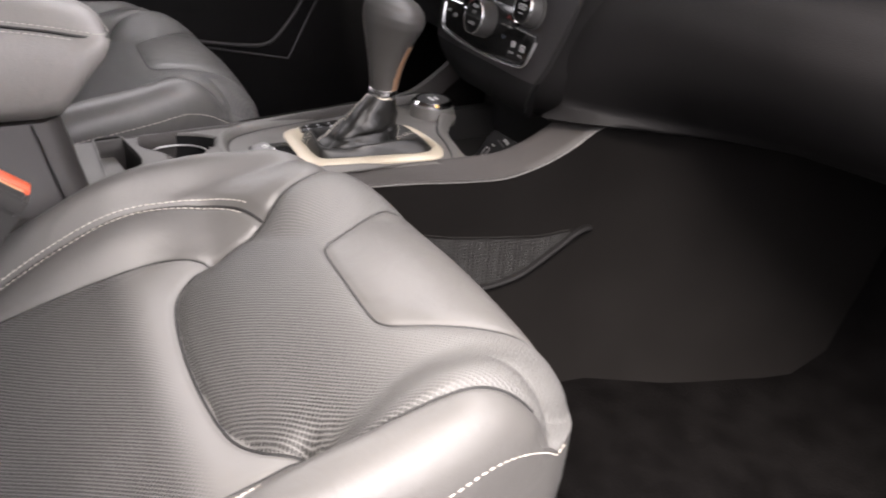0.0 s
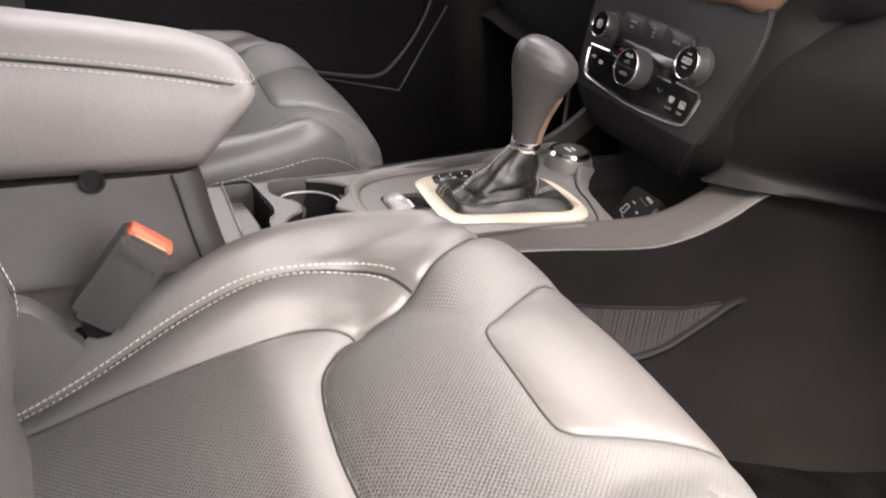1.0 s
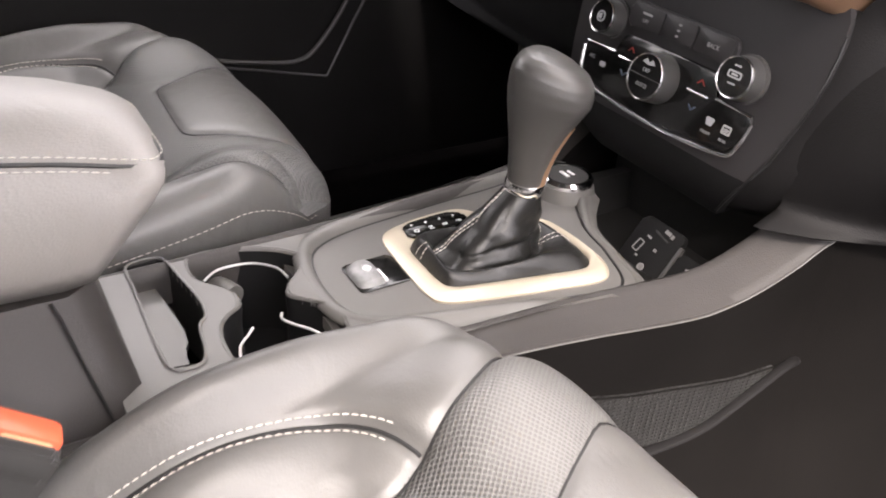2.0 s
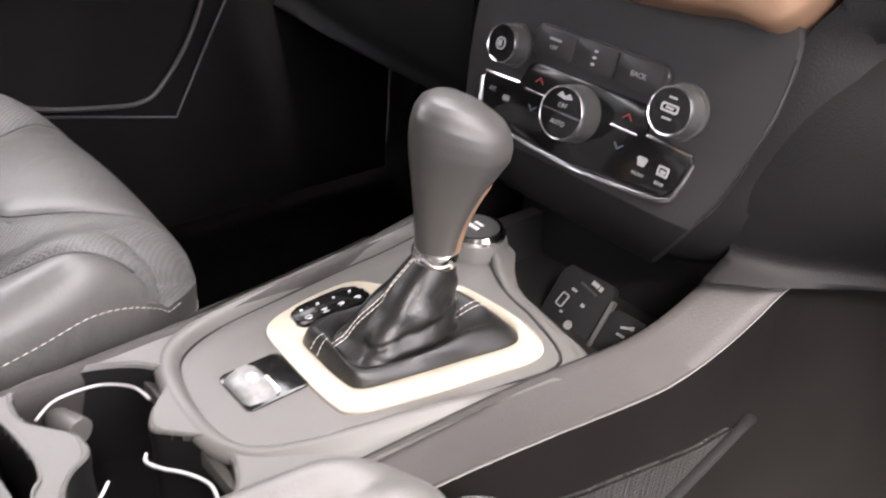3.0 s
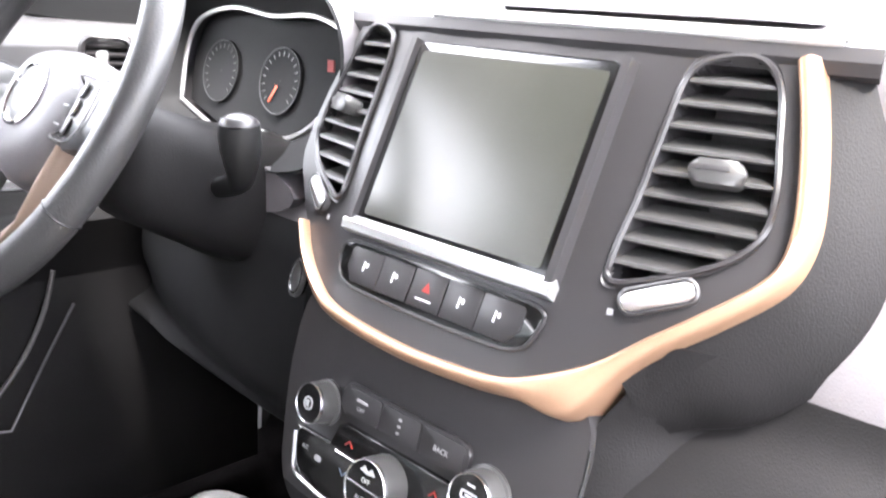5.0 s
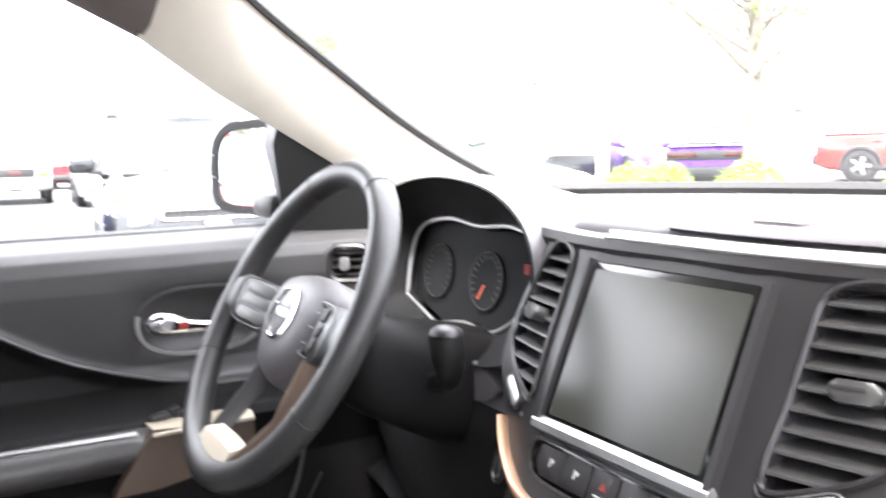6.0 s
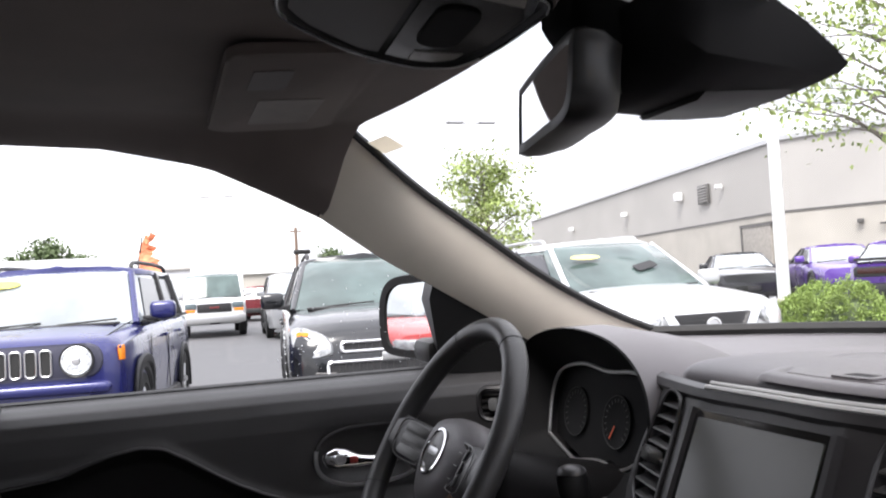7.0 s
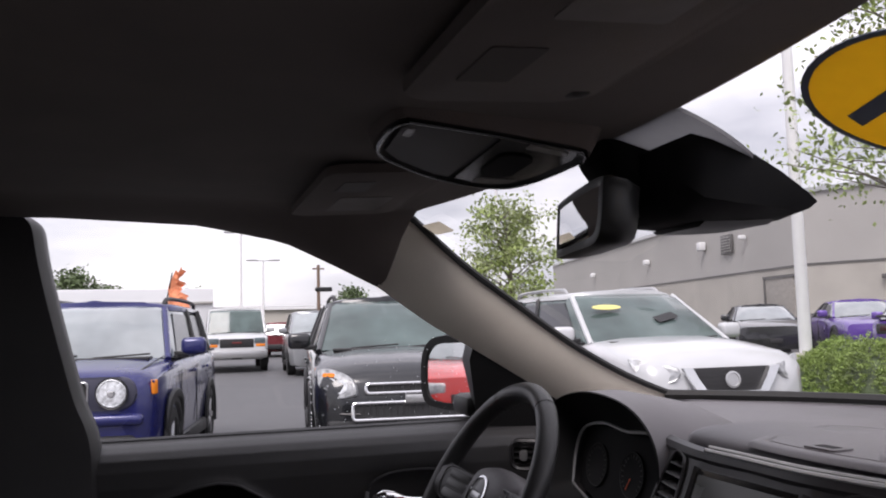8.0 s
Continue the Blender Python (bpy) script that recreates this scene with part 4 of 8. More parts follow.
mod = part("climate_module", moved(slab([(x, (z - 0.835) / 0.968) for x, z in low], 0.005, 0.002), cm(0, 0.835)), M["gloss"], clim, "gloss black climate module")
strip = smooth_line([(-0.113, 0.839, 0), (-0.108, 0.818, 0), (-0.098, 0.806, 0), (-0.05, 0.801, 0), (0.0, 0.7995, 0), (0.05, 0.801, 0), (0.098, 0.806, 0), (0.108, 0.818, 0), (0.113, 0.839, 0)], 6)
part("module_strip", tube([cface(p.x, p.y, 0.004) - Vector((0, 0.25 * max(0.0, abs(p.x) - 0.09) ** 1.3, 0)) for p in strip], 0.0021, n=8), M["ring"], mod, "chrome strip under the switches")
for s in (-1, 1):
    part("top_line", tube([cface(s * 0.110, 0.8445, 0.005) - Vector((0, 0.0015, 0)), cface(s * 0.068, 0.8455, 0.005)], 0.0009, n=5), M["chrome"], mod)
    part("mid_line", tube([cface(s * 0.060, 0.843, 0.0052), cface(s * 0.034, 0.843, 0.0052)], 0.0008, n=5), M["chrome"], mod)
    for zz, mt in ((0.853, M["redprint"]), (0.830, M["blueprint"])):
        d = 1 if zz > 0.84 else -1
        part("arrow", slab([(-0.005, -0.002 * d), (0, 0.003 * d), (0.005, -0.002 * d), (0.0035, -0.002 * d), (0, 0.0014 * d), (-0.0035, -0.002 * d)], 0.0005, m=cm(s * 0.047, zz, 0.0052)), mt, mod)
kc = dial(0.0, 0.840, 0.0230, 0.026)
part("cap_line", box((0, 0, 0), (0.040, 0.0009, 0.001), turn=cm(0, 0.840).to_3x3(), bm=None), M["ring"], kc).data.transform(Matrix.Translation(cface(0, 0.840, 0.0275)))
lettering("OFF", 0.0052, cm(0, 0.8455, 0.0275), M["print"], kc)
lettering("AUTO", 0.0052, cm(0, 0.832, 0.0275), M["print"], kc)
part("mark", slab([(-0.008, 0), (-0.004, 0.004), (0, 0.001), (0.004, 0.004), (0.008, 0), (0, -0.0015)], 0.0005, m=cm(0, 0.852, 0.0272)), M["print"], kc)
lettering("A/C", 0.0052, cm(-0.096, 0.832, 0.0056) @ Matrix.Translation((0, 0, 0)), M["print"], mod)
part("mark", slab(rounded(0.008, 0.005, 0.002), 0.0004, m=cm(-0.078, 0.829, 0.0053)), M["print"], mod)
lettering("FRONT", 0.0036, cm(0.072, 0.8165, 0.0056), M["print"], mod)
lettering("REAR", 0.0036, cm(0.092, 0.8165, 0.0056), M["print"], mod)
part("mark", slab([(-0.005, 0.003), (-0.003, -0.003), (0.003, -0.003), (0.005, 0.003), (0.003, 0.0042), (-0.003, 0.0042)], 0.0004, m=cm(0.072, 0.826, 0.0053)), M["print"], mod)
part("mark", frame_ring(rounded(0.010, 0.008, 0.001), rounded(0.007, 0.005, 0.001), 0.0004, m=cm(0.092, 0.826, 0.0053)), M["print"], mod)
part("mark", slab(rounded(0.005, 0.003, 0.001), 0.0004, m=cm(0.092, 0.8255, 0.0053)), M["print"], mod)

# small round key switch on the stack's driver side
ign = solo("start_switch", lathe([(0.016, 0), (0.017, 0.006), (0.014, 0.008), (0.013, 0.006), (0.001, 0.006)], 24, m=frame_at((-0.185, 0.421, 0.944), (1, -0.4, 0), (0, 0.3, 1))), M["gloss"], "small round black start switch on the dashboard", "switch")
part("ring", lathe([(0.016, 0.002), (0.018, 0.004), (0.0172, 0.0078), (0.0155, 0.007)], 24, m=frame_at((-0.185, 0.421, 0.944), (1, -0.4, 0), (0, 0.3, 1))), M["dial"], ign)
part("mark", slab(rounded(0.008, 0.0012, 0.0005), 0.0004, m=frame_at((-0.185, 0.421, 0.944), (1, -0.4, 0), (0, 0.3, 1)) @ Matrix.Translation((0, 0.001, 0.0062))), M["dimprint"], ign)

# ---- instrument cluster ----
clu = thing("instrument_cluster", (-0.385, 0.58, 1.02), "hooded instrument cluster with dark dials and an orange needle", "instrument cluster")
hood_line = smooth_line([(-0.600, 1.05, 0), (-0.610, 1.13, 0), (-0.590, 1.20, 0), (-0.52, 1.228, 0), (-0.42, 1.236, 0), (-0.31, 1.222, 0), (-0.235, 1.185, 0), (-0.205, 1.13, 0), (-0.215, 1.06, 0), (-0.26, 1.025, 0), (-0.41, 1.012, 0), (-0.56, 1.025, 0)], 5, closed=True)
c0 = Vector((-0.41, 1.12, 0))
rim_line = smooth_line([(-0.575, 1.06, 0), (-0.580, 1.12, 0), (-0.56, 1.160, 0), (-0.49, 1.176, 0), (-0.41, 1.170, 0), (-0.34, 1.174, 0), (-0.285, 1.162, 0), (-0.258, 1.138, 0), (-0.268, 1.105, 0), (-0.31, 1.06, 0), (-0.36, 1.040, 0), (-0.41, 1.045, 0), (-0.50, 1.032, 0), (-0.555, 1.038, 0), (-0.57, 1.045, 0), (-0.573, 1.05, 0)], 5, closed=True)[:60]


def hoop(k, y, tilt=0.0, dz=0.0):
    return [Vector((c0.x + (p.x - c0.x) * k, y + tilt * (p.y - 1.12), c0.y + dz + (p.y - c0.y) * k)) for p in hood_line]


def rim_hoop(k, y, tilt=0.2):
    return [Vector((c0.x + (p.x - c0.x) * k, y + tilt * (p.y - 1.12), 1.11 + (p.y - 1.11) * k)) for p in rim_line]


part("hood", loft([hoop(0.98, 0.76, 0.0, -0.07), hoop(1.03, 0.64, 0.0, -0.022), hoop(1.025, 0.54, 0.10, -0.003), hoop(1.0, 0.475, 0.15)], caps=False), M["dash"], clu, "padded hood", sharp=80)
part("hood_lining", loft([hoop(1.0, 0.475, 0.15), hoop(0.985, 0.473, 0.15), hoop(0.97, 0.478, 0.15), rim_hoop(1.03, 0.532)], caps=False), M["matte"], clu, "black lining of the hood", sharp=80)
part("rim", tube(rim_hoop(1.0, 0.530), 0.0030, n=6, closed=True, up=(0, 1, 0)), M["silver"], clu, "bright rim round the dials")
part("backplate", loft([rim_hoop(1.02, 0.545), rim_hoop(1.02, 0.556)]), M["matte"], clu)
for gx, r in ((-0.515, 0.038), (-0.392, 0.038)):
    gm = frame_at((gx, 0.540, 1.100), (1, 0, 0), (0, 0.2, 1))
    g = part("gauge", lathe([(r, 0), (r * 1.0, 0.002), (r * 0.95, 0.003), (r * 0.92, 0.0025), (0.001, 0.002)], 40, m=gm), M["matte"], clu, "round gauge")
    part("gauge_ring", lathe([(r * 0.98, 0.002), (r * 1.0, 0.0038), (r * 0.97, 0.0036), (r * 0.965, 0.002)], 40, m=gm), M["dark"], g)
    for k in range(17):
        a = radians(225 - k * 270 / 16)
        part("tick", box((0, 0, 0), (0.0055, 0.0012, 0.0006)), M["dial"], g).data.transform(gm @ pose(0.8 * r * math.cos(a), 0.8 * r * math.sin(a), 0.0030, 0, 0, math.degrees(a)))
    if gx > -0.45:
        part("needle", box((0, 0, 0), (0.022, 0.0024, 0.0012)), M["orange"], g, "orange needle").data.transform(gm @ pose(-0.006, -0.016, 0.005, 0, 0, 60))
for z in (1.075, 1.125):
    part("warning_mark", box((-0.300, 0.537, z), (0.010, 0.002, 0.012)), M["redprint"], clu, "dim red warning mark")
part("shroud", loft([[(-0.385 + 0.13 * math.cos(a), y, 1.0 + 0.03 * math.sin(a)) for a in (2 * math.pi * k / 20 for k in range(20))] for y in (0.46, 0.60)]), M["dash"], clu)

vm_ = frame_at((-0.668, 0.468, 1.102), (0.55, 0.83, 0), (0.05, -0.05, 1))
lv = solo("side_air_vent", frame_ring(rounded(0.070, 0.062, 0.020), rounded(0.054, 0.046, 0.014), 0.010, m=vm_, bulge=0.003), M["satin"], "small side air vent at the dashboard's end", "air vent")
part("vent_well", slab(rounded(0.058, 0.050, 0.015), 0.012, m=vm_ @ Matrix.Translation((0, 0, -0.016))), M["matte"], lv)
for k in range(4):
    part("slat", box((0, 0, 0), (0.052, 0.003, 0.012)), M["satin"], lv).data.transform(vm_ @ pose(0, -0.017 + 0.0115 * k, 0.002, 18, 0, 0))
part("vent_tab", slab(rounded(0.014, 0.020, 0.004), 0.010, 0.003, m=vm_ @ Matrix.Translation((-0.006, 0.0, 0.006))), M["silver"], lv)

# ---- centre console ----
console = thing("centre_console", (0, 0.1, 0.42), "dark plastic centre console with cup holders and a phone slot", "centre console")
# flanks: (y, top z, half width at the top)
FLANK = [(-0.60, 0.700, 0.100), (-0.16, 0.700, 0.100), (0.0, 0.702, 0.102), (0.10, 0.703, 0.107), (0.20, 0.7055, 0.114), (0.254, 0.7075, 0.122), (0.313, 0.711, 0.132), (0.344, 0.7215, 0.138), (0.374, 0.738, 0.143), (0.397, 0.753, 0.146), (0.46, 0.785, 0.153), (0.60, 0.81, 0.165), (0.98, 0.82, 0.17)]
SEAM_X = [(-0.60, 0.122), (0.0, 0.132), (0.107, 0.143), (0.183, 0.1525), (0.235, 0.158), (0.291, 0.165), (0.319, 0.1695), (0.351, 0.174), (0.388, 0.179), (0.432, 0.186), (0.53, 0.243), (0.70, 0.30), (0.98, 0.34)]


SEAM_Z = [(q.x, q.y) for q in smooth_line([(-0.6, 0.66, 0), (0.0, 0.692, 0), (0.10, 0.702, 0), (0.183, 0.701, 0), (0.235, 0.697, 0), (0.291, 0.6948, 0), (0.319, 0.699, 0), (0.351, 0.7088, 0), (0.388, 0.727, 0), (0.432, 0.7545, 0), (0.53, 0.775, 0), (0.98, 0.78, 0)], 4)]


def flank(side):
    rings, lower = [], []
    for p in smooth_line(FLANK, 5):
        y, z, w = p
        e = lerp_table(SEAM_Z, y)
        s = lerp_table(SEAM_X, y) if side > 0 else w + 0.010
        e = e if side > 0 else z - 0.035
        rings.append([Vector((side * a, y, b)) for a, b in ((w - 0.012, z - 0.014), (w - 0.011, z - 0.002), (w - 0.006, z + 0.0004), (w - 0.001, z - 0.0018), (w + (s - w) * 0.35, z + (e - z) * 0.33 - 0.0005), (w + (s - w) * 0.72, z + (e - z) * 0.70), (s - 0.0006, e + 0.0022), (s, e), (w - 0.012, e - 0.004))])
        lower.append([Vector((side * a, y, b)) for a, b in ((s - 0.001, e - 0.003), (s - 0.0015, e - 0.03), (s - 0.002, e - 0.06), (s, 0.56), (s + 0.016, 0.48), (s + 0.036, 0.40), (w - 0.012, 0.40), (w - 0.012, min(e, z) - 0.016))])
    # The skirt's dark colour stands for shade below the seam.
    part("side_skirt", loft(lower), M["flank"], console, "lower side of the console, darkened for shade", sharp=60)
    return part("side_panel", loft(rings), M["side_trim"], console, sharp=60)


flank(1)
flank(-1)
for side in (1,):
    part("side_seam", tube([Vector((side * lerp_table(SEAM_X, p[0]), p[0], lerp_table(SEAM_Z, p[0]) - 0.0012)) for p in smooth_line(FLANK[3:], 5)], 0.0008, n=5), M["plastic_grey"], console)

WELL_LINE = smooth_line([(-0.060, -0.072, 0), (-0.090, -0.071, 0), (-0.096, -0.055, 0), (-0.093, -0.030, 0), (-0.081, -0.001, 0), (-0.065, 0.017, 0), (-0.053, 0.0195, 0), (-0.038, 0.011, 0), (-0.020, -0.006, 0), (-0.006, -0.010, 0), (0.006, 0.000, 0), (0.020, 0.013, 0), (0.040, 0.0175, 0), (0.062, 0.012, 0), (0.080, -0.004, 0), (0.086, -0.030, 0), (0.080, -0.056, 0), (0.062, -0.074, 0), (0.038, -0.078, 0), (0.014, -0.074, 0), (0.001, -0.065, 0), (-0.008, -0.0525, 0), (-0.020, -0.049, 0), (-0.034, -0.053, 0)], 4, closed=True)
WELL = [(p.x, p.y) for p in WELL_LINE]
SLOT = [(-0.098, -0.120), (-0.06, -0.122), (0.0, -0.124), (0.046, -0.122), (0.050, -0.100), (0.034, -0.093), (0.014, -0.0905), (0.003, -0.087), (-0.004, -0.081), (-0.020, -0.0785), (-0.039, -0.080), (-0.065, -0.084), (-0.092, -0.088), (-0.102, -0.095)]


PLATE = smooth_line([(-0.058, 0.031, 0), (-0.02, 0.0235, 0), (0.02, 0.024, 0), (0.043, 0.034, 0), (0.058, 0.062, 0), (0.070, 0.105, 0), (0.083, 0.16, 0), (0.094, 0.21, 0), (0.100, 0.265, 0), (0.05, 0.288, 0), (0.0, 0.30, 0), (-0.105, 0.345, 0), (-0.106, 0.24, 0), (-0.098, 0.14, 0), (-0.091, 0.08, 0), (-0.078, 0.046, 0)], 5, closed=True)
c_pl = Vector((0, 0.17, 0))
PLATE_HOLE = [(p.x * 1.06, (p.y - 0.17) * 1.04 + 0.17) for p in PLATE]


def deck_at(u, v):
    y = -0.16 + 0.40 * v
    return (2 * u - 1) * (lerp_table([(q[0], q[2]) for q in FLANK], y) - 0.006), y


def deck_keep(u, v):
    x, y = deck_at(u, v)
    if inside(WELL, x, y):
        return False
    return not inside(SLOT, x, y) and not inside(PLATE_HOLE, x, y)


part("deck", grid(lambda u, v: Vector((*deck_at(u, v), 0.700 - 0.004 * soft_step(0.03, 0.10, deck_at(u, v)[1]))), 176, 300, thick=(0, 0, -0.006), keep=deck_keep), M["plastic_grey"], console, "grey deck round the cup holders")
mid_c = Vector((-0.007, -0.031))


def well_ring(k, z, grow=0.0):
    return [(mid_c.x + (x - mid_c.x) * k + grow * (x - mid_c.x) / (Vector((x, y)) - mid_c).length, mid_c.y + (y - mid_c.y) * k + grow * (y - mid_c.y) / (Vector((x, y)) - mid_c).length, z) for x, y in WELL]


part("well_rim", loft([well_ring(1, 0.7002, 0.0036), well_ring(1, 0.7006, 0.0022), well_ring(1, 0.6996, 0.0), well_ring(1, 0.6975, -0.0014)], caps=False), M["plastic_grey"], console)
well = part("cup_well", loft([well_ring(1, 0.6977, -0.0014), well_ring(1, 0.690, -0.0016), well_ring(0.975, 0.68), well_ring(0.955, 0.66), well_ring(0.92, 0.615), well_ring(0.02, 0.614)], caps=False), M["matte"], console, "deep joined cup wells", sharp=50)
for (cx_, cy_), arc in (((-0.048, -0.030), [(-0.076, -0.066), (-0.089, -0.050), (-0.091, -0.030), (-0.086, -0.011), (-0.070, 0.005), (-0.050, 0.009)]), ((0.04, -0.035), [(-0.006, -0.017), (0.002, -0.020), (0.014, -0.014), (0.028, -0.003), (0.046, 0.005), (0.062, 0.003)]), ((0.04, -0.035), [(0.004, -0.048), (0.012, -0.055), (0.024, -0.066), (0.042, -0.072)])):
    part("cup_ring", tube(smooth_line([(x + (cx_ - x) * 0.09, y + (cy_ - y) * 0.09, 0.686) for x, y in arc], 6), 0.0012, n=6), M["bright_line"], well, "thin bright arc")
for fx, fy, away in ((-0.080, -0.046, 200), (0.060, -0.066, -60)):
    part("cup_finger", lathe([(0.001, 0.014), (0.0065, 0.0115), (0.0095, 0.005), (0.0105, -0.004), (0.0105, -0.018)], 14, m=frame_at((fx, fy, 0.670), (0, 0, 1), (math.sin(radians(away)), -math.cos(radians(away)), 0))), M["plastic_grey"], well)
part("slot_rim", tube([(x * 1.02, y, 0.7015) for x, y in [(p.x, p.y) for p in smooth_line([(a, b, 0) for a, b in SLOT], 4, closed=True)]], 0.0012, n=6, closed=True, flat=0.5), M["plastic_grey"], console)
part("phone_slot", loft([[(x, y, z) for x, y in SLOT] for z in (0.701, 0.66, 0.630)] + [[(x * 0.98, y, 0.629) for x, y in SLOT]], caps=False), M["dark"], console, "narrow wavy phone slot", sharp=20)
part("slot_floor", slab([(x * 0.985, -0.122 + (y + 0.122) * 0.62) for x, y in SLOT], 0.004, m=Matrix.Translation((0, 0, 0.676))), M["plastic_grey"], console)
# raised gear plate
part("gear_plate", slab([((p.x - c_pl.x) * 1.002 + c_pl.x, (p.y - c_pl.y) * 1.002 + c_pl.y) for p in PLATE], 0.012, 0.003, m=Matrix.Translation((0, 0, 0.678)) @ pose(0, 0, 0, 1.2, 0, 0)), M["plastic_grey"], console, "smooth grey plate round the gear lever")
part("plate_groove", tube([Matrix.Translation((0, 0, 0.678)) @ pose(0, 0, 0, 1.2, 0, 0) @ Vector((p.x * 0.992, (p.y - 0.17) * 0.992 + 0.17, 0.0115)) for p in PLATE], 0.0017, n=6, closed=True), M["dark"], console, "dark groove round the gear plate")
rim_rings = []
for out, dz in ((-0.002, 0.007), (0.0, 0.0145), (0.0015, 0.0185), (0.005, 0.0212), (0.010, 0.0205), (0.015, 0.0172), (0.020, 0.0152), (0.030, 0.0135)):
    ring = []
    for k, p in enumerate(PLATE):
        a, b = PLATE[k - 1], PLATE[(k + 1) % len(PLATE)]
        nrm = Vector((b.y - a.y, a.x - b.x, 0)).normalized()
        flat = soft_step(0.15, 0.24, p.y) * soft_step(-0.05, 0.02, p.x)
        wide = min(out, 0.020 if p.x < -0.06 else 0.016 + 0.012 * soft_step(0.05, 0.10, p.y))
        q = p + nrm * wide * (1 - 0.5 * soft_step(0.26, 0.29, p.y) * soft_step(-0.06, 0.0, p.x))
        q = Matrix.Translation((0, 0, 0.680)) @ pose(0, 0, 0, 1.2, 0, 0) @ Vector((q.x, q.y, dz * (1 - flat) + (0.0098 if out < 0.018 else 0.006) * flat))
        if out > 0.025:
            # the outer lip runs out to the console's upper edge
            near = soft_step(0.03, 0.07, p.y) * soft_step(0.27, 0.23, p.y) * soft_step(0.03, 0.05, abs(p.x))
            edge = Vector((math.copysign(lerp_table([(f[0], f[2]) for f in FLANK], p.y) - 0.0005, p.x), p.y, lerp_table([(f[0], f[1]) for f in FLANK], p.y) + 0.0012))
            q = q.lerp(edge, near)
        ring.append(q)
    rim_rings.append(ring)
part("plate_edge", loft(rim_rings, caps=False), M["plastic_grey"], console, "raised rim of the gear plate", sharp=80)
part("under_deck", grid(lambda u, v: (lambda y: Vector(((2 * u - 1) * (lerp_table([(q[0], q[2]) for q in FLANK], y) - 0.009), y, 0.6865 + 0.012 * (y - 0.03))))(0.01 + 0.265 * v), 12, 20, thick=(0, 0, -0.012)), M["plastic_grey"], console)
# front tray with sockets
tray = part("front_tray", loft([[(-0.085, y, 0.69), (-0.080, y + 0.01, 0.645), (0.095, y + 0.01, 0.645), (0.115, y, 0.70), (0.125, y, 0.70), (0.12, y, 0.60), (-0.10, y, 0.60), (-0.10, y, 0.69)] for y in (0.275, 0.33, 0.40, 0.47)]), M["dark"], console, "black open tray under the dashboard")
part("tray_wall", box((0.01, 0.45, 0.70), (0.25, 0.02, 0.16), 0.004), M["dark"], console)
pm = frame_at((0.024, 0.374, 0.660), (1, 0.04, 0), (0, 0.62, 0.78))
sock = part("socket_panel", slab(rounded(0.058, 0.066, 0.007), 0.008, 0.003, m=pm @ Matrix.Translation((0, 0, -0.006))), M["matte"], console, "panel of charging sockets")
# Socket print is white; its grey holds the tray's shade.
part("usb_port", frame_ring(rounded(0.014, 0.0085, 0.002), rounded(0.0115, 0.006, 0.001), 0.0008, m=pm @ pose(-0.014, 0.0, 0.0022, 0, 0, 80)), M["dimprint"], sock, "socket with a white frame, greyed for shade")
part("audio_jack", lathe([(0.0042, 0), (0.004, 0.001), (0.003, 0.001), (0.0028, 0)], 16, m=pm @ Matrix.Translation((0.004, -0.018, 0.0022))), M["dimprint"], sock)
part("card_slot", box((0, 0, 0), (0.020, 0.0022, 0.001)), M["dark"], sock).data.transform(pm @ pose(0.004, 0.020, 0.0026, 0, 0, -12))
for mx, my, mw, mh in ((0.008, 0.0265, 0.008, 0.004), (0.015, 0.025, 0.0035, 0.0045), (-0.008, 0.013, 0.006, 0.0022), (0.007, 0.004, 0.004, 0.003), (-0.009, -0.010, 0.003, 0.002)):
    part("mark", box((0, 0, 0), (mw, mh, 0.0006)), M["dimprint"], sock).data.transform(pm @ pose(mx, my, 0.0024, 0, 0, -8))
part("socket_divider", box((0, 0, 0), (0.0045, 0.050, 0.006), 0.001), M["dial"], sock).data.transform(pm @ Matrix.Translation((0.0335, -0.004, 0.004)))
flap = part("power_flap", slab(rounded(0.040, 0.042, 0.006), 0.01, 0.003, m=pm @ Matrix.Translation((0.056, -0.004, -0.004))), M["matte"], console, "hinged black socket flap")
part("mark", box((0, 0, 0), (0.010, 0.0022, 0.0006)), M["dimprint"], flap).data.transform(pm @ pose(0.056, 0.006, 0.0065, 0, 0, 20))
part("mark", box((0, 0, 0), (0.0035, 0.0035, 0.0006)), M["dimprint"], flap).data.transform(pm @ pose(0.0615, 0.008, 0.0065, 0, 0, 20))
part("mark", box((0, 0, 0), (0.008, 0.0022, 0.0006)), M["dimprint"], flap).data.transform(pm @ pose(0.055, -0.002, 0.0065, 0, 0, 0))
# net pocket on the passenger flank
def pocket_x(y):
    return lerp_table(SEAM_X, y) + 0.0015


UPPER = [(0.15, 0.636), (0.20, 0.632), (0.24, 0.623), (0.30, 0.616), (0.36, 0.611), (0.40, 0.615)]
RAILS = [(0.15, 0.546), (0.20, 0.546), (0.285, 0.549), (0.33, 0.560), (0.358, 0.577), (0.39, 0.600), (0.405, 0.612)]
pocket = part("net_pocket", grid(lambda u, v: (lambda y: Vector((pocket_x(y), y, lerp_table(RAILS, y) * (1 - v) + lerp_table(UPPER, y) * v)))(0.15 + 0.25 * u), 60, 30, thick=(-0.003, 0, 0)), M["net"], console, "fine dark net pocket")
part("pocket_hem", tube([(pocket_x(y) + 0.001, y, lerp_table(UPPER, y)) for y in [0.15 + 0.0125 * k for k in range(21)]], 0.0010, n=5), M["flank"], pocket)
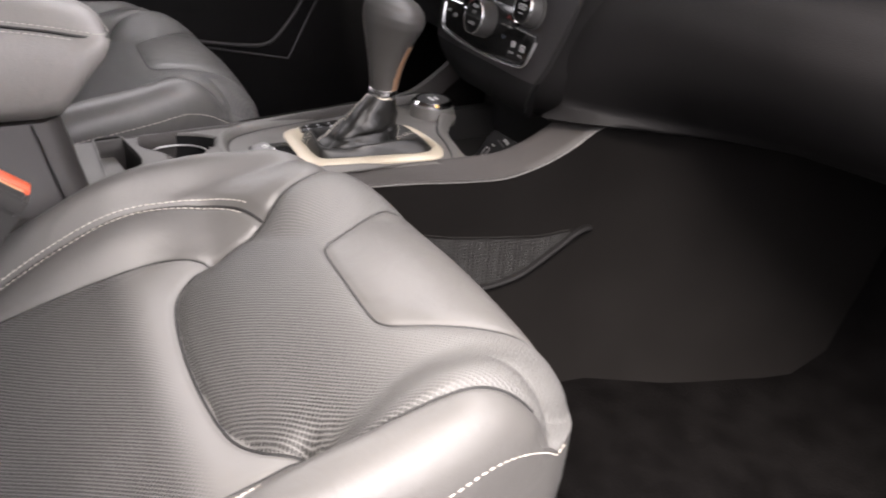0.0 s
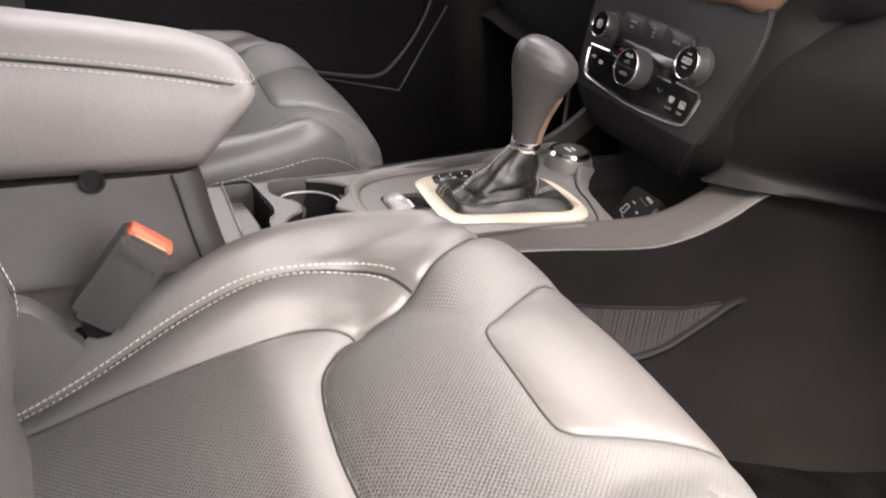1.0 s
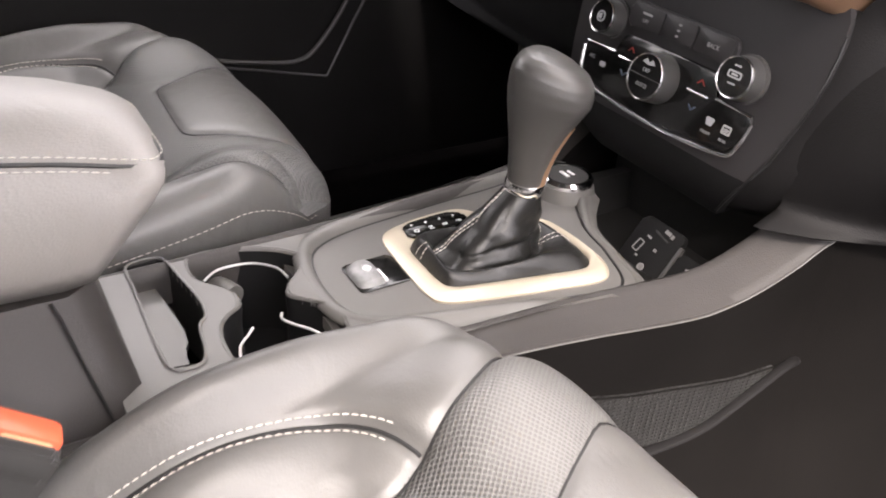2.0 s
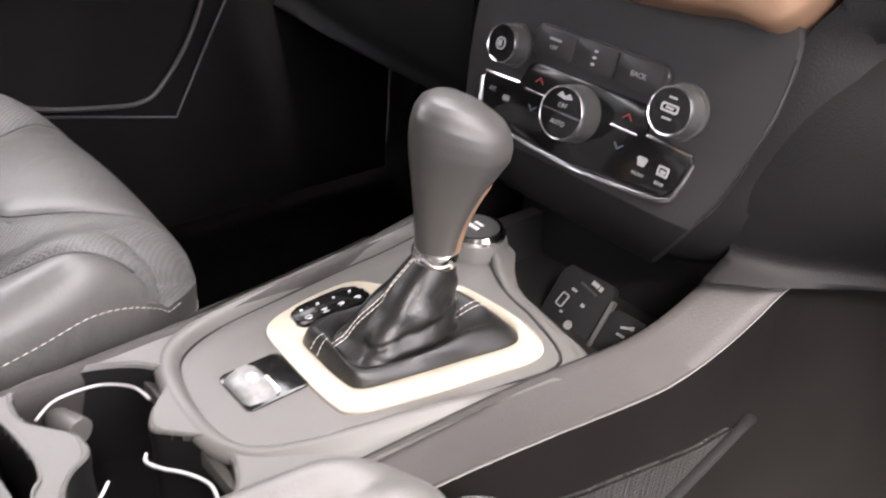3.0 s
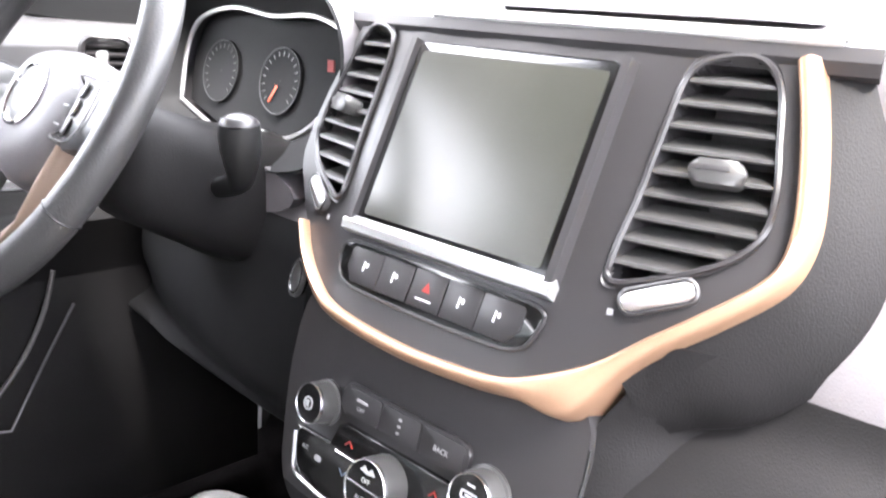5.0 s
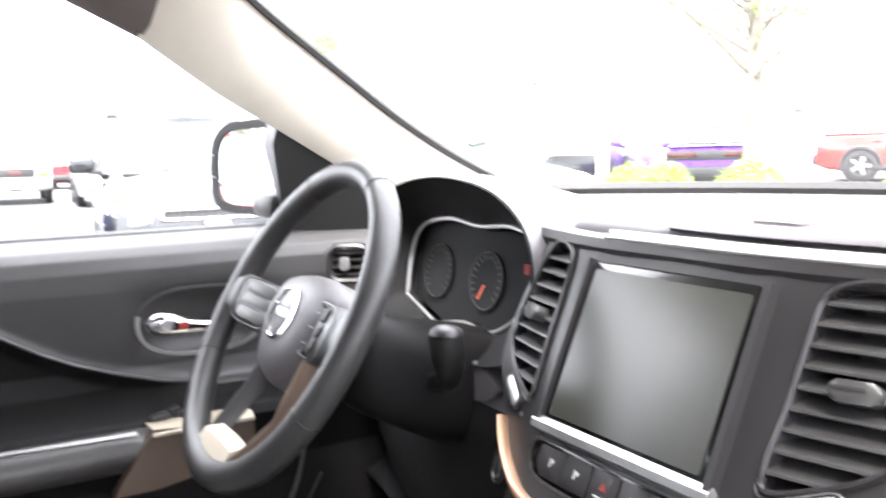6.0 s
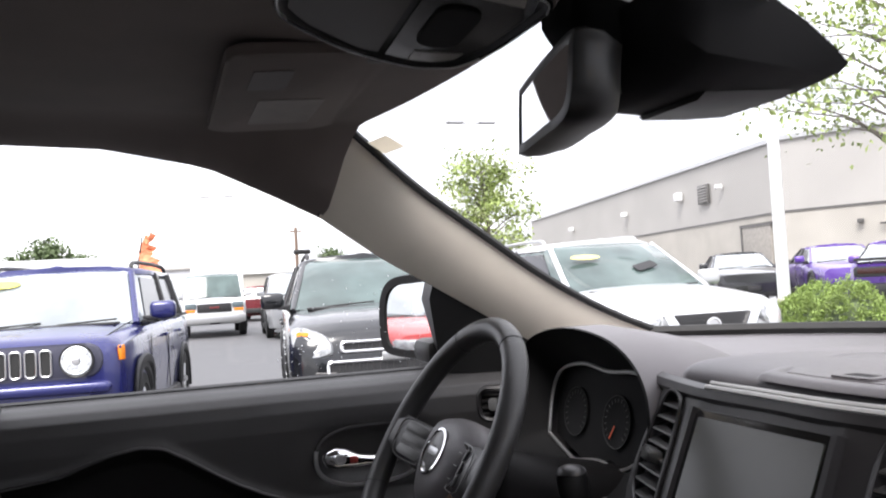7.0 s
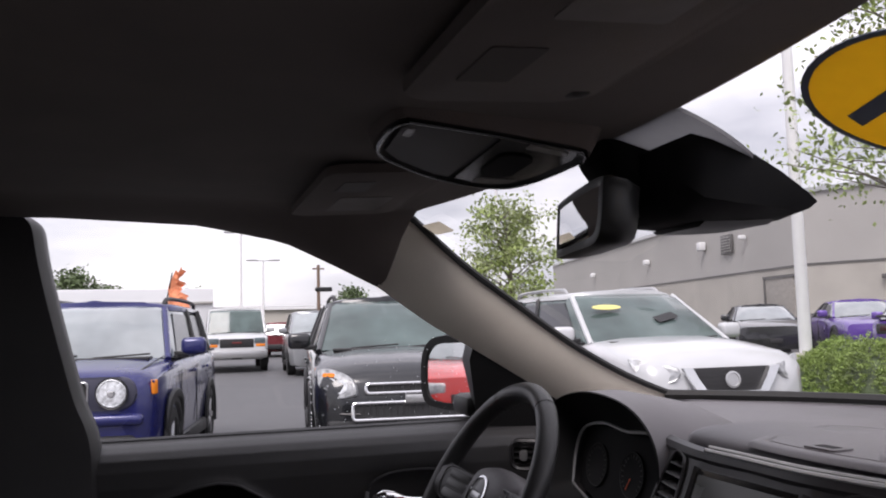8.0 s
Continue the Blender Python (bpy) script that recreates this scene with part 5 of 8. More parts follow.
rail_line = smooth_line([(pocket_x(y) + 0.004, y, z) for y, z in RAILS] + [(0.187, 0.420, 0.616), (0.183, 0.432, 0.614)], 5)
part("pocket_rail", tube(rail_line, [0.0052] * (len(rail_line) - 6) + [0.0058, 0.0062, 0.0062, 0.0058, 0.0045, 0.002], n=8, flat=0.7), M["lower_dash"], console, "grey rail along the pocket's edge")

# ---- gear lever ----
shift = thing("gear_lever", (0, 0.19, 0.69), "automatic gear lever with black leather boot and champagne surround", "gear lever")
lift = Matrix.Translation((0.0, 0.187, 0.690)) @ pose(0, 0, 0, 1.2, 0, 0)
ro = smooth_line([(-0.066, -0.079, 0), (-0.03, -0.086, 0), (0.034, -0.088, 0), (0.053, -0.078, 0), (0.066, -0.038, 0), (0.080, 0.025, 0), (0.087, 0.060, 0), (0.080, 0.078, 0), (0.052, 0.088, 0), (0.0, 0.086, 0), (-0.028, 0.076, 0), (-0.058, 0.034, 0), (-0.078, 0.016, 0), (-0.083, -0.006, 0), (-0.079, -0.048, 0)], 6, closed=True)
ri_far = smooth_line([(-0.036, -0.066, 0), (-0.012, -0.069, 0), (0.022, -0.069, 0), (0.036, -0.062, 0), (0.044, -0.034, 0), (0.056, 0.020, 0), (0.064, 0.056, 0), (0.060, 0.071, 0), (0.042, 0.079, 0), (0.0, 0.077, 0), (-0.018, 0.068, 0), (-0.036, 0.030, 0), (-0.045, 0.008, 0), (-0.047, -0.014, 0), (-0.046, -0.050, 0)], 6, closed=True)
ri = [(p.x, p.y) for p in ri_far]
part("surround", frame_ring([(p.x, p.y) for p in ro], ri, 0.006, m=lift, bulge=0.004), M["champagne"], shift, "pale champagne surround", sharp=60)
part("range_plate", slab([(p.x, p.y) for p in smooth_line([(-0.068, -0.056, 0), (-0.058, -0.060, 0), (-0.048, -0.056, 0), (-0.046, -0.02, 0), (-0.048, 0.004, 0), (-0.055, 0.010, 0), (-0.068, 0.006, 0), (-0.073, -0.005, 0), (-0.072, -0.04, 0)], 4, closed=True)], 0.0105, 0.0015, m=lift), M["gloss"], shift, "black plate with the gear letters")
for k, ch in enumerate("DNRP"):
    lettering(ch, 0.0075, lift @ pose(-0.0535, -0.049 + 0.0155 * k, 0.0109, 0, 0, 0), M["white"], shift, "gear_letter")
    part("gear_dot", lathe([(0.0011, 0), (0.001, 0.0005)], 8, m=lift @ Matrix.Translation((-0.0645, -0.049 + 0.0155 * k, 0.0107))), M["white"], shift)
# boot: a slack skirt in the opening, then a leaning cone up to the collar
top_c = Vector((0.002, 0.2155, 0.758))
foot_c = Vector((0.0, 0.183, 0.700))
N_RI = len(ri)
boot_rings = []
for j in range(49):
    v = j / 48
    ring = []
    for k in range(N_RI):
        x, y = ri[k]
        e = lift @ Vector((x, y, 0.003))
        a = math.atan2(y - 0.008, x - 0.004)
        ca, sa = math.cos(a), math.sin(a)
        base = foot_c + Vector((0.031 * math.copysign(abs(ca) ** 0.7, ca), (0.052 if sa > 0 else 0.050) * math.copysign(abs(sa) ** 0.7, sa), 0))
        t = top_c + Vector((0.0165 * ca, 0.0175 * sa, 0))
        if v < 0.36:
            w = v / 0.36
            p = e.lerp(base, w)
            ridge = 1 - abs(2 * w ** 0.8 - 1) ** 1.6
            p.z += 0.013 * ridge * (1 + 0.25 * math.sin(3 * a + 0.7)) - 0.004 * w
            p += Vector((ca, sa, 0)) * 0.002 * math.sin(math.pi * w) * math.sin(5 * a + 3 * w)
        else:
            w = (v - 0.36) / 0.64
            back = 0.5 - 0.5 * sa
            p = base.lerp(t, w ** (0.85 + 0.35 * back))
            p.z = base.z - 0.004 + (t.z - base.z + 0.004) * w ** (1.0 + 0.25 * back)
            mid = soft_step(0.0, 0.10, w) * soft_step(0.97, 0.55, w)
            slant = a + 0.9 * w
            crease = sum(g * math.exp(-abs(((slant - c + math.pi) % (2 * math.pi) - math.pi)) / d) for g, c, d in ((1.0, -0.10, 0.16), (0.85, -1.25, 0.14), (0.7, 0.75, 0.18), (0.6, 2.3, 0.2), (0.5, -2.6, 0.2)))
            cross = math.exp(-abs(w - 0.30 - 0.10 * math.sin(a + 0.4)) / 0.045) * (0.5 + 0.5 * math.cos(a + 0.5))
            bulge = 0.5 + 0.5 * math.sin(3.1 * slant + 0.9)
            fold = mid * (0.0050 * bulge * (1 - w) - 0.0075 * crease * (1 - 0.55 * w) - 0.0040 * cross + 0.0010 * math.sin(17 * w + 3 * a))
            p += Vector((ca, sa, 0)) * fold
        ring.append(p)
    boot_rings.append(ring)
boot = part("boot", loft(boot_rings, caps=False), M["leather_soft"], shift, "wrinkled black leather boot", sharp=80)


def boot_line(deg, far=49):
    """The run down the boot at a direction, from the opening to the collar."""
    best = min(range(N_RI), key=lambda k: abs((math.degrees(math.atan2(ri[k][1] - 0.008, ri[k][0] - 0.004)) - deg + 180) % 360 - 180))
    return [r[best] + ((r[best] - Vector((0.0, 0.2, r[best].z - 0.02))).normalized()) * 0.0007 for r in boot_rings[1:far]]



def stuff(ob):
    ob["kind"] = "stuff"
    return ob


def stitch(points, gap=0.0065, long=0.0042, r=0.0007):
    """A run of short threads along the points."""
    bm = bmesh.new()
    p = [Vector(q) for q in points]
    mark = [0.0]
    for a, b in zip(p, p[1:]):
        mark.append(mark[-1] + (b - a).length)

    def spot(d):
        for k in range(len(p) - 1):
            if d <= mark[k + 1]:
                return p[k].lerp(p[k + 1], (d - mark[k]) / max(mark[k + 1] - mark[k], 1e-9))
        return p[-1]

    d = 0.0
    while d + long < mark[-1]:
        tube([spot(d), spot(d + long / 2) + Vector((0, 0, r * 0.5)), spot(d + long)], [r * 0.7, r, r * 0.7], n=5, bm=bm)
        d += gap
    return bm


for deg in (252, 260):
    stuff(part("seam_thread", stitch(boot_line(deg), 0.0048, 0.0036, 0.00036), M["thread"], boot, "pale double stitching"))
for deg in (74, 82):
    stuff(part("seam_thread", stitch(boot_line(deg, 30), 0.0048, 0.0036, 0.00036), M["thread"], boot, "pale double stitching"))
km = frame_at(top_c, (1, 0, -0.12), Vector((0, 1, -0.03)))
part("collar", lathe([(0.0168, -0.005), (0.0182, -0.002), (0.0186, 0.004), (0.0178, 0.009), (0.0160, 0.010)], 32, m=km), M["chrome"], shift, "chrome collar")
knob_rings = []
# height, reach towards the seat side, reach towards the front, half depth
KNOB = [(0.006, 0.0160, 0.0165, 0.0165), (0.020, 0.0172, 0.0180, 0.0178), (0.040, 0.0195, 0.0232, 0.0205), (0.060, 0.0228, 0.0312, 0.0250), (0.080, 0.0265, 0.0405, 0.0305), (0.094, 0.0282, 0.0455, 0.0335), (0.105, 0.0282, 0.0460, 0.0335), (0.114, 0.0265, 0.0440, 0.0315), (0.1205, 0.0230, 0.0390, 0.0270), (0.1255, 0.0165, 0.0280, 0.0195), (0.1275, 0.0060, 0.0120, 0.0080)]
ahead, aside = Vector((0.70, 0.714, 0.0)), Vector((0.714, -0.70, 0.0))


def knob_at(h):
    return [lerp_table([(k[0], k[i]) for k in KNOB], h) for i in (1, 2, 3)]


def knob_point(along, across, h):
    droop = 0.30 * soft_step(0.05, 0.125, h) * (along + 0.4 * abs(along)) * 0.72
    return top_c + ahead * along + aside * across + Vector((0.02 * h, 0.03 * h, h - droop))


for p in smooth_line([(k[0], 0, 0) for k in KNOB], 4):
    lo_, hi_, deep_ = knob_at(p.x)
    ring = []
    for w in (2 * math.pi * k / 44 for k in range(44)):
        c, s = math.cos(w), math.sin(w)
        along = (hi_ if c > 0 else lo_) * math.copysign(abs(c) ** 0.86, c)
        ring.append(knob_point(along, deep_ * math.copysign(abs(s) ** 0.86, s), p.x))
    knob_rings.append(ring)
knob = part("knob", loft(knob_rings), mat("knob_skin", (0.060, 0.057, 0.054), 0.38, grain=0.12, grain_size=0.0013, cloud=0.06, cells=True), shift, "grey-black leather-look knob", sharp=80)
part("knob_blade", loft([[knob_point(knob_at(h)[1] * f + o, q, h) for f, o, q in ((0.90, 0.0, 0.0085), (1.0, 0.0012, 0.0070), (1.0, 0.0024, 0.0), (1.0, 0.0012, -0.0070), (0.90, 0.0, -0.0085))] for h in (0.007, 0.015, 0.025, 0.035, 0.045, 0.055, 0.064)]), M["tan"], knob, "copper blade down the knob's front", sharp=60)

# parking brake switch
pbm = Matrix.Translation((-0.0145, 0.075, 0.6905)) @ pose(0, 0, 0, 1.2, 0, 0)
pb = solo("parking_brake_switch", slab(rounded(0.046, 0.050, 0.005), 0.0022, 0.001, m=pbm), M["gloss"], "silver parking brake switch in a black recess", "switch")
lev = part("lever", loft([[pbm @ Vector((-w, y, 0.002)), pbm @ Vector((-w + 0.003, y, z)), pbm @ Vector((-w * 0.4, y, z + 0.0008)), pbm @ Vector((w * 0.4, y, z + 0.0008)), pbm @ Vector((w - 0.003, y, z)), pbm @ Vector((w, y, 0.002))] for y, z, w in ((-0.024, 0.003, 0.014), (-0.021, 0.006, 0.018), (-0.012, 0.0085, 0.0195), (-0.004, 0.0085, 0.019), (0.001, 0.005, 0.018))]), M["switch_grey"], pb, "silver-grey switch lever", sharp=45)
part("lever_edge", tube([pbm @ Vector((0.0185 - 0.002 * k, 0.0015, 0.0052)) for k in range(10)], 0.0016, n=6), M["white"], lev)
part("mark", frame_ring(rounded(0.0078, 0.0078, 0.0038), rounded(0.0058, 0.0058, 0.0028), 0.0003, m=pbm @ Matrix.Translation((-0.001, -0.0085, 0.0092))), M["white"], lev)
lettering("P", 0.0048, pbm @ Matrix.Translation((-0.001, -0.0085, 0.0093)), M["white"], lev)
part("mark", slab(rounded(0.0010, 0.006, 0.0004), 0.0003, m=pbm @ Matrix.Translation((-0.0065, -0.0085, 0.0090))), M["white"], lev)
part("mark", slab(rounded(0.0010, 0.006, 0.0004), 0.0003, m=pbm @ Matrix.Translation((0.0045, -0.0085, 0.0090))), M["white"], lev)
# drive mode dial
dm = thing("drive_mode_dial", (-0.066, 0.325, 0.69), "round drive mode dial with chrome rim beside the gear lever", "dial")
dmm = Matrix.Translation((-0.066, 0.325, 0.685))
part("base", lathe([(0.033, 0), (0.034, 0.006), (0.031, 0.020), (0.029, 0.026)], 36, m=dmm), M["plastic_grey"], dm)
part("rim", lathe([(0.0285, 0.024), (0.029, 0.030), (0.026, 0.0335), (0.023, 0.033), (0.023, 0.029)], 36, m=dmm), M["chrome"], dm, "chrome rim")
part("cap", lathe([(0.0235, 0.029), (0.022, 0.0325), (0.001, 0.033)], 36, m=dmm), M["dial"], dm)
part("mark", box((-0.066, 0.322, 0.7185), (0.014, 0.004, 0.001)), M["white"], dm)
part("mark", box((-0.066, 0.330, 0.7185), (0.010, 0.003, 0.001)), M["white"], dm)

# ---- armrest box ----
arm = thing("armrest", (0, -0.33, 0.42), "padded armrest lid over the rear console box", "armrest")


LID_X = -0.029


def lid_ring(y, w, lo, hi):
    """The lid leans in towards its top; it sits nearer the driver."""
    k = min(1.0, (hi - lo) / 0.06)
    mid = (lo + hi) / 2 + 0.008 * k
    half = [(w * 0.80 - 0.012, lo), (w * 0.80, lo + 0.02 * k), (w * 0.74, mid), (w * 0.61, hi - 0.018 * k), (w * 0.61 - 0.014, hi - 0.004), (w * 0.28, hi + 0.003)]
    return [(LID_X + x, y, z) for x, z in half] + [(LID_X - x, y, z) for x, z in half[::-1]]


LID = [(-0.620, 0.100, 0.788, 0.958), (-0.400, 0.100, 0.785, 0.922), (-0.313, 0.100, 0.784, 0.911), (-0.240, 0.100, 0.782, 0.901), (-0.180, 0.099, 0.780, 0.891), (-0.160, 0.099, 0.783, 0.887), (-0.148, 0.098, 0.796, 0.883), (-0.136, 0.098, 0.810, 0.879), (-0.125, 0.097, 0.823, 0.875), (-0.116, 0.093, 0.831, 0.870), (-0.109, 0.084, 0.836, 0.865), (-0.104, 0.066, 0.840, 0.860)]
lid = part("lid", loft([lid_ring(*r) for r in LID]), M["vinyl"], arm, "padded grey-black lid with pale stitching", sharp=75)
seam_z = [(0.985, -0.6200, 0.9370), (0.985, -0.4000, 0.9010), (0.985, -0.3130, 0.8900), (0.985, -0.2400, 0.8800), (0.985, -0.1800, 0.8700), (0.985, -0.1550, 0.8650), (0.975, -0.1390, 0.8610), (0.960, -0.1265, 0.8580), (0.920, -0.1168, 0.8550), (0.830, -0.1088, 0.8535), (0.660, -0.1036, 0.8530), (0.300, -0.1030, 0.8530)]
right_line = smooth_line([(LID_X + 0.0638 * a, b, c) for a, b, c in seam_z], 4)
both = right_line + [Vector((2 * LID_X - p.x, p.y, p.z)) for p in right_line[::-1]]
part("lid_seam", tube(both, 0.0016, n=5), M["dark"], lid)
stuff(part("lid_thread", stitch([p + Vector((0.0014, 0.001, -0.0046)) for p in both], 0.0064, 0.0046, 0.00045), M["thread"], lid))
stuff(part("lid_thread", stitch([p + Vector((0.0002, 0.0008, 0.0046)) for p in both], 0.0064, 0.0046, 0.00045), M["thread"], lid))
part("box", loft([[(-0.075 - d, -0.64, z), (d, -0.64, z), (d, -0.175 + e, z), (d - 0.014, -0.158 + e, z), (-0.061 - d, -0.158 + e, z), (-0.075 - d, -0.175 + e, z)] for z, d, e in ((0.42, 0.108, 0.045), (0.60, 0.099, 0.038), (0.66, 0.083, 0.026), (0.70, 0.067, 0.014), (0.735, 0.053, 0.005), (0.763, 0.045, 0.0), (0.777, 0.041, -0.004))]), M["box_plastic"], arm, "dark plastic box", sharp=50)
part("latch_recess", lathe([(0.011, 0), (0.012, 0.003), (0.009, 0.003), (0.008, -0.004)], 20, m=frame_at((0.0435, -0.260, 0.778), (0, 1, 0), (0, 0, 1))), M["dark"], arm)
part("box_seam", tube([(0.0425, -0.190, 0.776), (0.0458, -0.186, 0.763), (0.0538, -0.180, 0.735), (0.0678, -0.171, 0.70), (0.0838, -0.160, 0.66)], 0.0014, n=5), M["dark"], arm)

# ---- seat belt buckle ----
bk = thing("seat_belt_buckle", (0.14, -0.26, 0.66), "black seat belt buckle with a red button", "seat belt buckle")
bm_ = frame_at((0.132, -0.247, 0.722), (0.10, 0.80, -0.60), (0.02, 0.55, 0.83))
part("body", slab(rounded(0.046, 0.090, 0.007), 0.026, 0.006, m=bm_ @ Matrix.Translation((0, 0, -0.013))), M["dial"], bk)
part("body_step", slab(rounded(0.044, 0.020, 0.004), 0.0275, 0.004, m=bm_ @ Matrix.Translation((0, 0.030, -0.0138))), M["dial"], bk)
part("button", box((0, 0, 0), (0.041, 0.014, 0.021), 0.004), M["orange"], bk, "red release button").data.transform(bm_ @ Matrix.Translation((0, 0.0425, 0)))
part("button_face", slab(rounded(0.030, 0.008, 0.003), 0.0008, m=bm_ @ Matrix.Translation((0, 0.0425, 0.0104))), mat("pale_button", (0.85, 0.42, 0.24), 0.5, cloud=0.15, cloud_size=0.02), bk, "pale orange face of the button")
part("stalk", tube([bm_ @ Vector((0, -0.04, 0)), bm_ @ Vector((0, -0.045, 0)) + Vector((-0.006, 0.004, -0.016)), bm_ @ Vector((0, -0.045, 0)) + Vector((-0.012, 0.008, -0.05))], 0.016, n=8, flat=0.5), M["dark"], bk)

# ---- seats ----
SEAT_Z = [(-0.46, 0.585), (-0.42, 0.595), (-0.30, 0.630), (-0.20, 0.660), (-0.10, 0.690), (-0.06, 0.702), (0.0, 0.720), (0.04, 0.728), (0.08, 0.727), (0.12, 0.716), (0.15, 0.700)]
S_BACK = [(-0.132, -0.062), (-0.115, -0.09), (-0.083, -0.109), (0.0, -0.118), (0.09, -0.114), (0.128, -0.098), (0.150, -0.070)]
S_SIDE = [[(-0.132, -0.062), (-0.133, -0.03), (-0.141, -0.006), (-0.163, 0.04), (-0.184, 0.08), (-0.200, 0.115), (-0.207, 0.14)], [(0.150, -0.070), (0.176, -0.060), (0.187, -0.03), (0.193, 0.015), (0.199, 0.050), (0.208, 0.085), (0.213, 0.12)]]
S_PIPE = [[(-0.205, -0.44), (-0.208, -0.30), (-0.212, -0.20), (-0.208, -0.12), (-0.195, -0.06), (-0.176, -0.032), (-0.143, -0.010)], [(0.205, -0.44), (0.208, -0.30), (0.206, -0.20), (0.196, -0.145), (0.184, -0.11), (0.172, -0.082), (0.160, -0.062)]]
S_INSERT = [[(-0.172, -0.44), (-0.170, -0.326), (-0.168, -0.247), (-0.160, -0.126), (-0.147, -0.085), (-0.132, -0.062)], [(0.172, -0.44), (0.170, -0.326), (0.168, -0.247), (0.163, -0.126), (0.158, -0.09), (0.150, -0.070)]]
SEAT_Z = [(q.x, q.y) for q in smooth_line([(y, z, 0) for y, z in SEAT_Z], 6)]
PAD = smooth_line([(-0.066, 0.038, 0), (-0.060, 0.026, 0), (-0.046, 0.0185, 0), (0.0, 0.0155, 0), (0.058, 0.0145, 0), (0.076, 0.019, 0), (0.088, 0.034, 0), (0.106, 0.075, 0), (0.120, 0.125, 0), (0.10, 0.15, 0), (-0.09, 0.15, 0), (-0.112, 0.118, 0), (-0.090, 0.075, 0)], 4, closed=True)
PAD = [(p.x, p.y) for p in PAD]


def curve2(points, n=8):
    return [(p.x, p.y) for p in smooth_line([(x, y, 0) for x, y in points], n)]


def segments(lines):
    return np.array([(a[0], a[1], b[0], b[1]) for line in lines for a, b in zip(line, line[1:])])


DEEP = segments([curve2(S_BACK), *[curve2(s) for s in S_PIPE]])
SOFT = segments([curve2(s) for s in S_SIDE])
FLAT = segments([*[curve2(s) for s in S_INSERT], PAD + PAD[:1]])


def groove_distance(x, y, segs):
    ax, ay, bx, by = segs.T
    dx, dy = bx - ax, by - ay
    t = np.clip(((x - ax) * dx + (y - ay) * dy) / (dx * dx + dy * dy + 1e-12), 0, 1)
    return float(np.sqrt(((x - ax - t * dx) ** 2 + (y - ay - t * dy) ** 2).min()))


def seat_height(x, y, grooves=True):
    z = lerp_table(SEAT_Z, y)
    fore = soft_step(-0.06, 0.02, y) * (1.0 if x < 0 else 0.3)
    inner = 0.150 - 0.075 * fore
    outer = 0.208 - 0.055 * fore
    z += (0.026 + 0.02 * soft_step(0.0, -0.16, y)) * soft_step(inner, outer, abs(x)) * soft_step(0.11 + 0.06 * fore, 0.05 * fore, y) * soft_step(-0.37, -0.10, y)
    z -= 0.008 * soft_step(0.165, 0.24, abs(x)) * fore
    if x < 0:
        z += 0.023 * soft_step(0.205, 0.242, -x) * soft_step(-0.42, -0.24, y) * soft_step(0.14, 0.03, y)
    z += 0.006 * soft_step(0.15, 0.0, abs(x)) * soft_step(-0.11, -0.05, y)
    z -= 0.010 * soft_step(0.15, 0.0, abs(x)) * soft_step(-0.10, -0.30, y)
    if grooves:
        d, f = groove_distance(x, y, DEEP), groove_distance(x, y, FLAT)
        z -= 0.005 * math.exp(-(d / 0.0045) ** 2) + 0.008 * math.exp(-(d / 0.020) ** 2)
        g = groove_distance(x, y, SOFT)
        z -= 0.004 * math.exp(-(g / 0.004) ** 2) + 0.0045 * math.exp(-(g / 0.015) ** 2)
        z -= 0.0022 * math.exp(-(f / 0.0035) ** 2) + 0.0022 * math.exp(-(f / 0.011) ** 2)
    return z


def seat_point(u, v, drop=0.0):
    """u, v from -1 to 1 on the cushion's top, which rolls over at its rim."""
    p = 4.6 if v > 0 else 7.0
    n = (abs(u) ** p + abs(v) ** p) ** (1 / p)
    f = max(abs(u), abs(v)) / n if n > 1e-6 else 1.0
    x = (0.263 - 0.014 * soft_step(0.2, 0.8, v) if u < 0 else 0.253 - 0.016 * soft_step(0.1, 0.9, v)) * u * f * (1.0 - 0.02 * v)
    y = -0.155 + (0.314 if v > 0 else 0.305) * v * f
    e = 1 - (abs(u) ** 10 + abs(v) ** 10) ** 0.1
    d = max(e, 0) * 0.25
    r = 0.032 + 0.010 * soft_step(0.3, 0.9, v)
    roll = r - math.sqrt(max(r * r - (r - d) ** 2, 0)) if d < r else 0.0
    return x, y, seat_height(x, y) - roll


def surface(x, y, lift_=0.0):
    """The point of the cushion over x, y, its rolled rim included; None past the rim."""
    u, v = x / 0.24, (y + 0.155) / 0.305
    for _ in range(14):
        u, v = min(max(u, -1.0), 1.0), min(max(v, -1.0), 1.0)
        px, py, pz = seat_point(u, v)
        u, v = u + (x - px) / 0.24, v + (y - py) / 0.29
    if abs(u) > 0.955 or abs(v) > 0.955:
        return None
    return Vector((x, y, pz + lift_))


def laid(points, lift_=0.0):
    return [q for q in (surface(x, y, lift_) for x, y in points) if q is not None]


def zone(x, y):
    if inside(PAD, x, y):
        return 3
    side_l, side_r = lerp_table([(b, a) for a, b in S_SIDE[0]], y), lerp_table([(b, a) for a, b in S_SIDE[1]], y)
    back = lerp_table(S_BACK, x)
    if side_l < x < side_r and y > back and y > -0.118:
        return 2
    li, ri_ = lerp_table([(b, a) for a, b in S_INSERT[0]], y), lerp_table([(b, a) for a, b in S_INSERT[1]], y)
    if li < x < ri_ and (y < back):
        return 1
    return 0


NU, NV = 230, 260
top_pts = [[seat_point(2 * i / NU - 1, 2 * j / NV - 1) for i in range(NU + 1)] for j in range(NV + 1)]
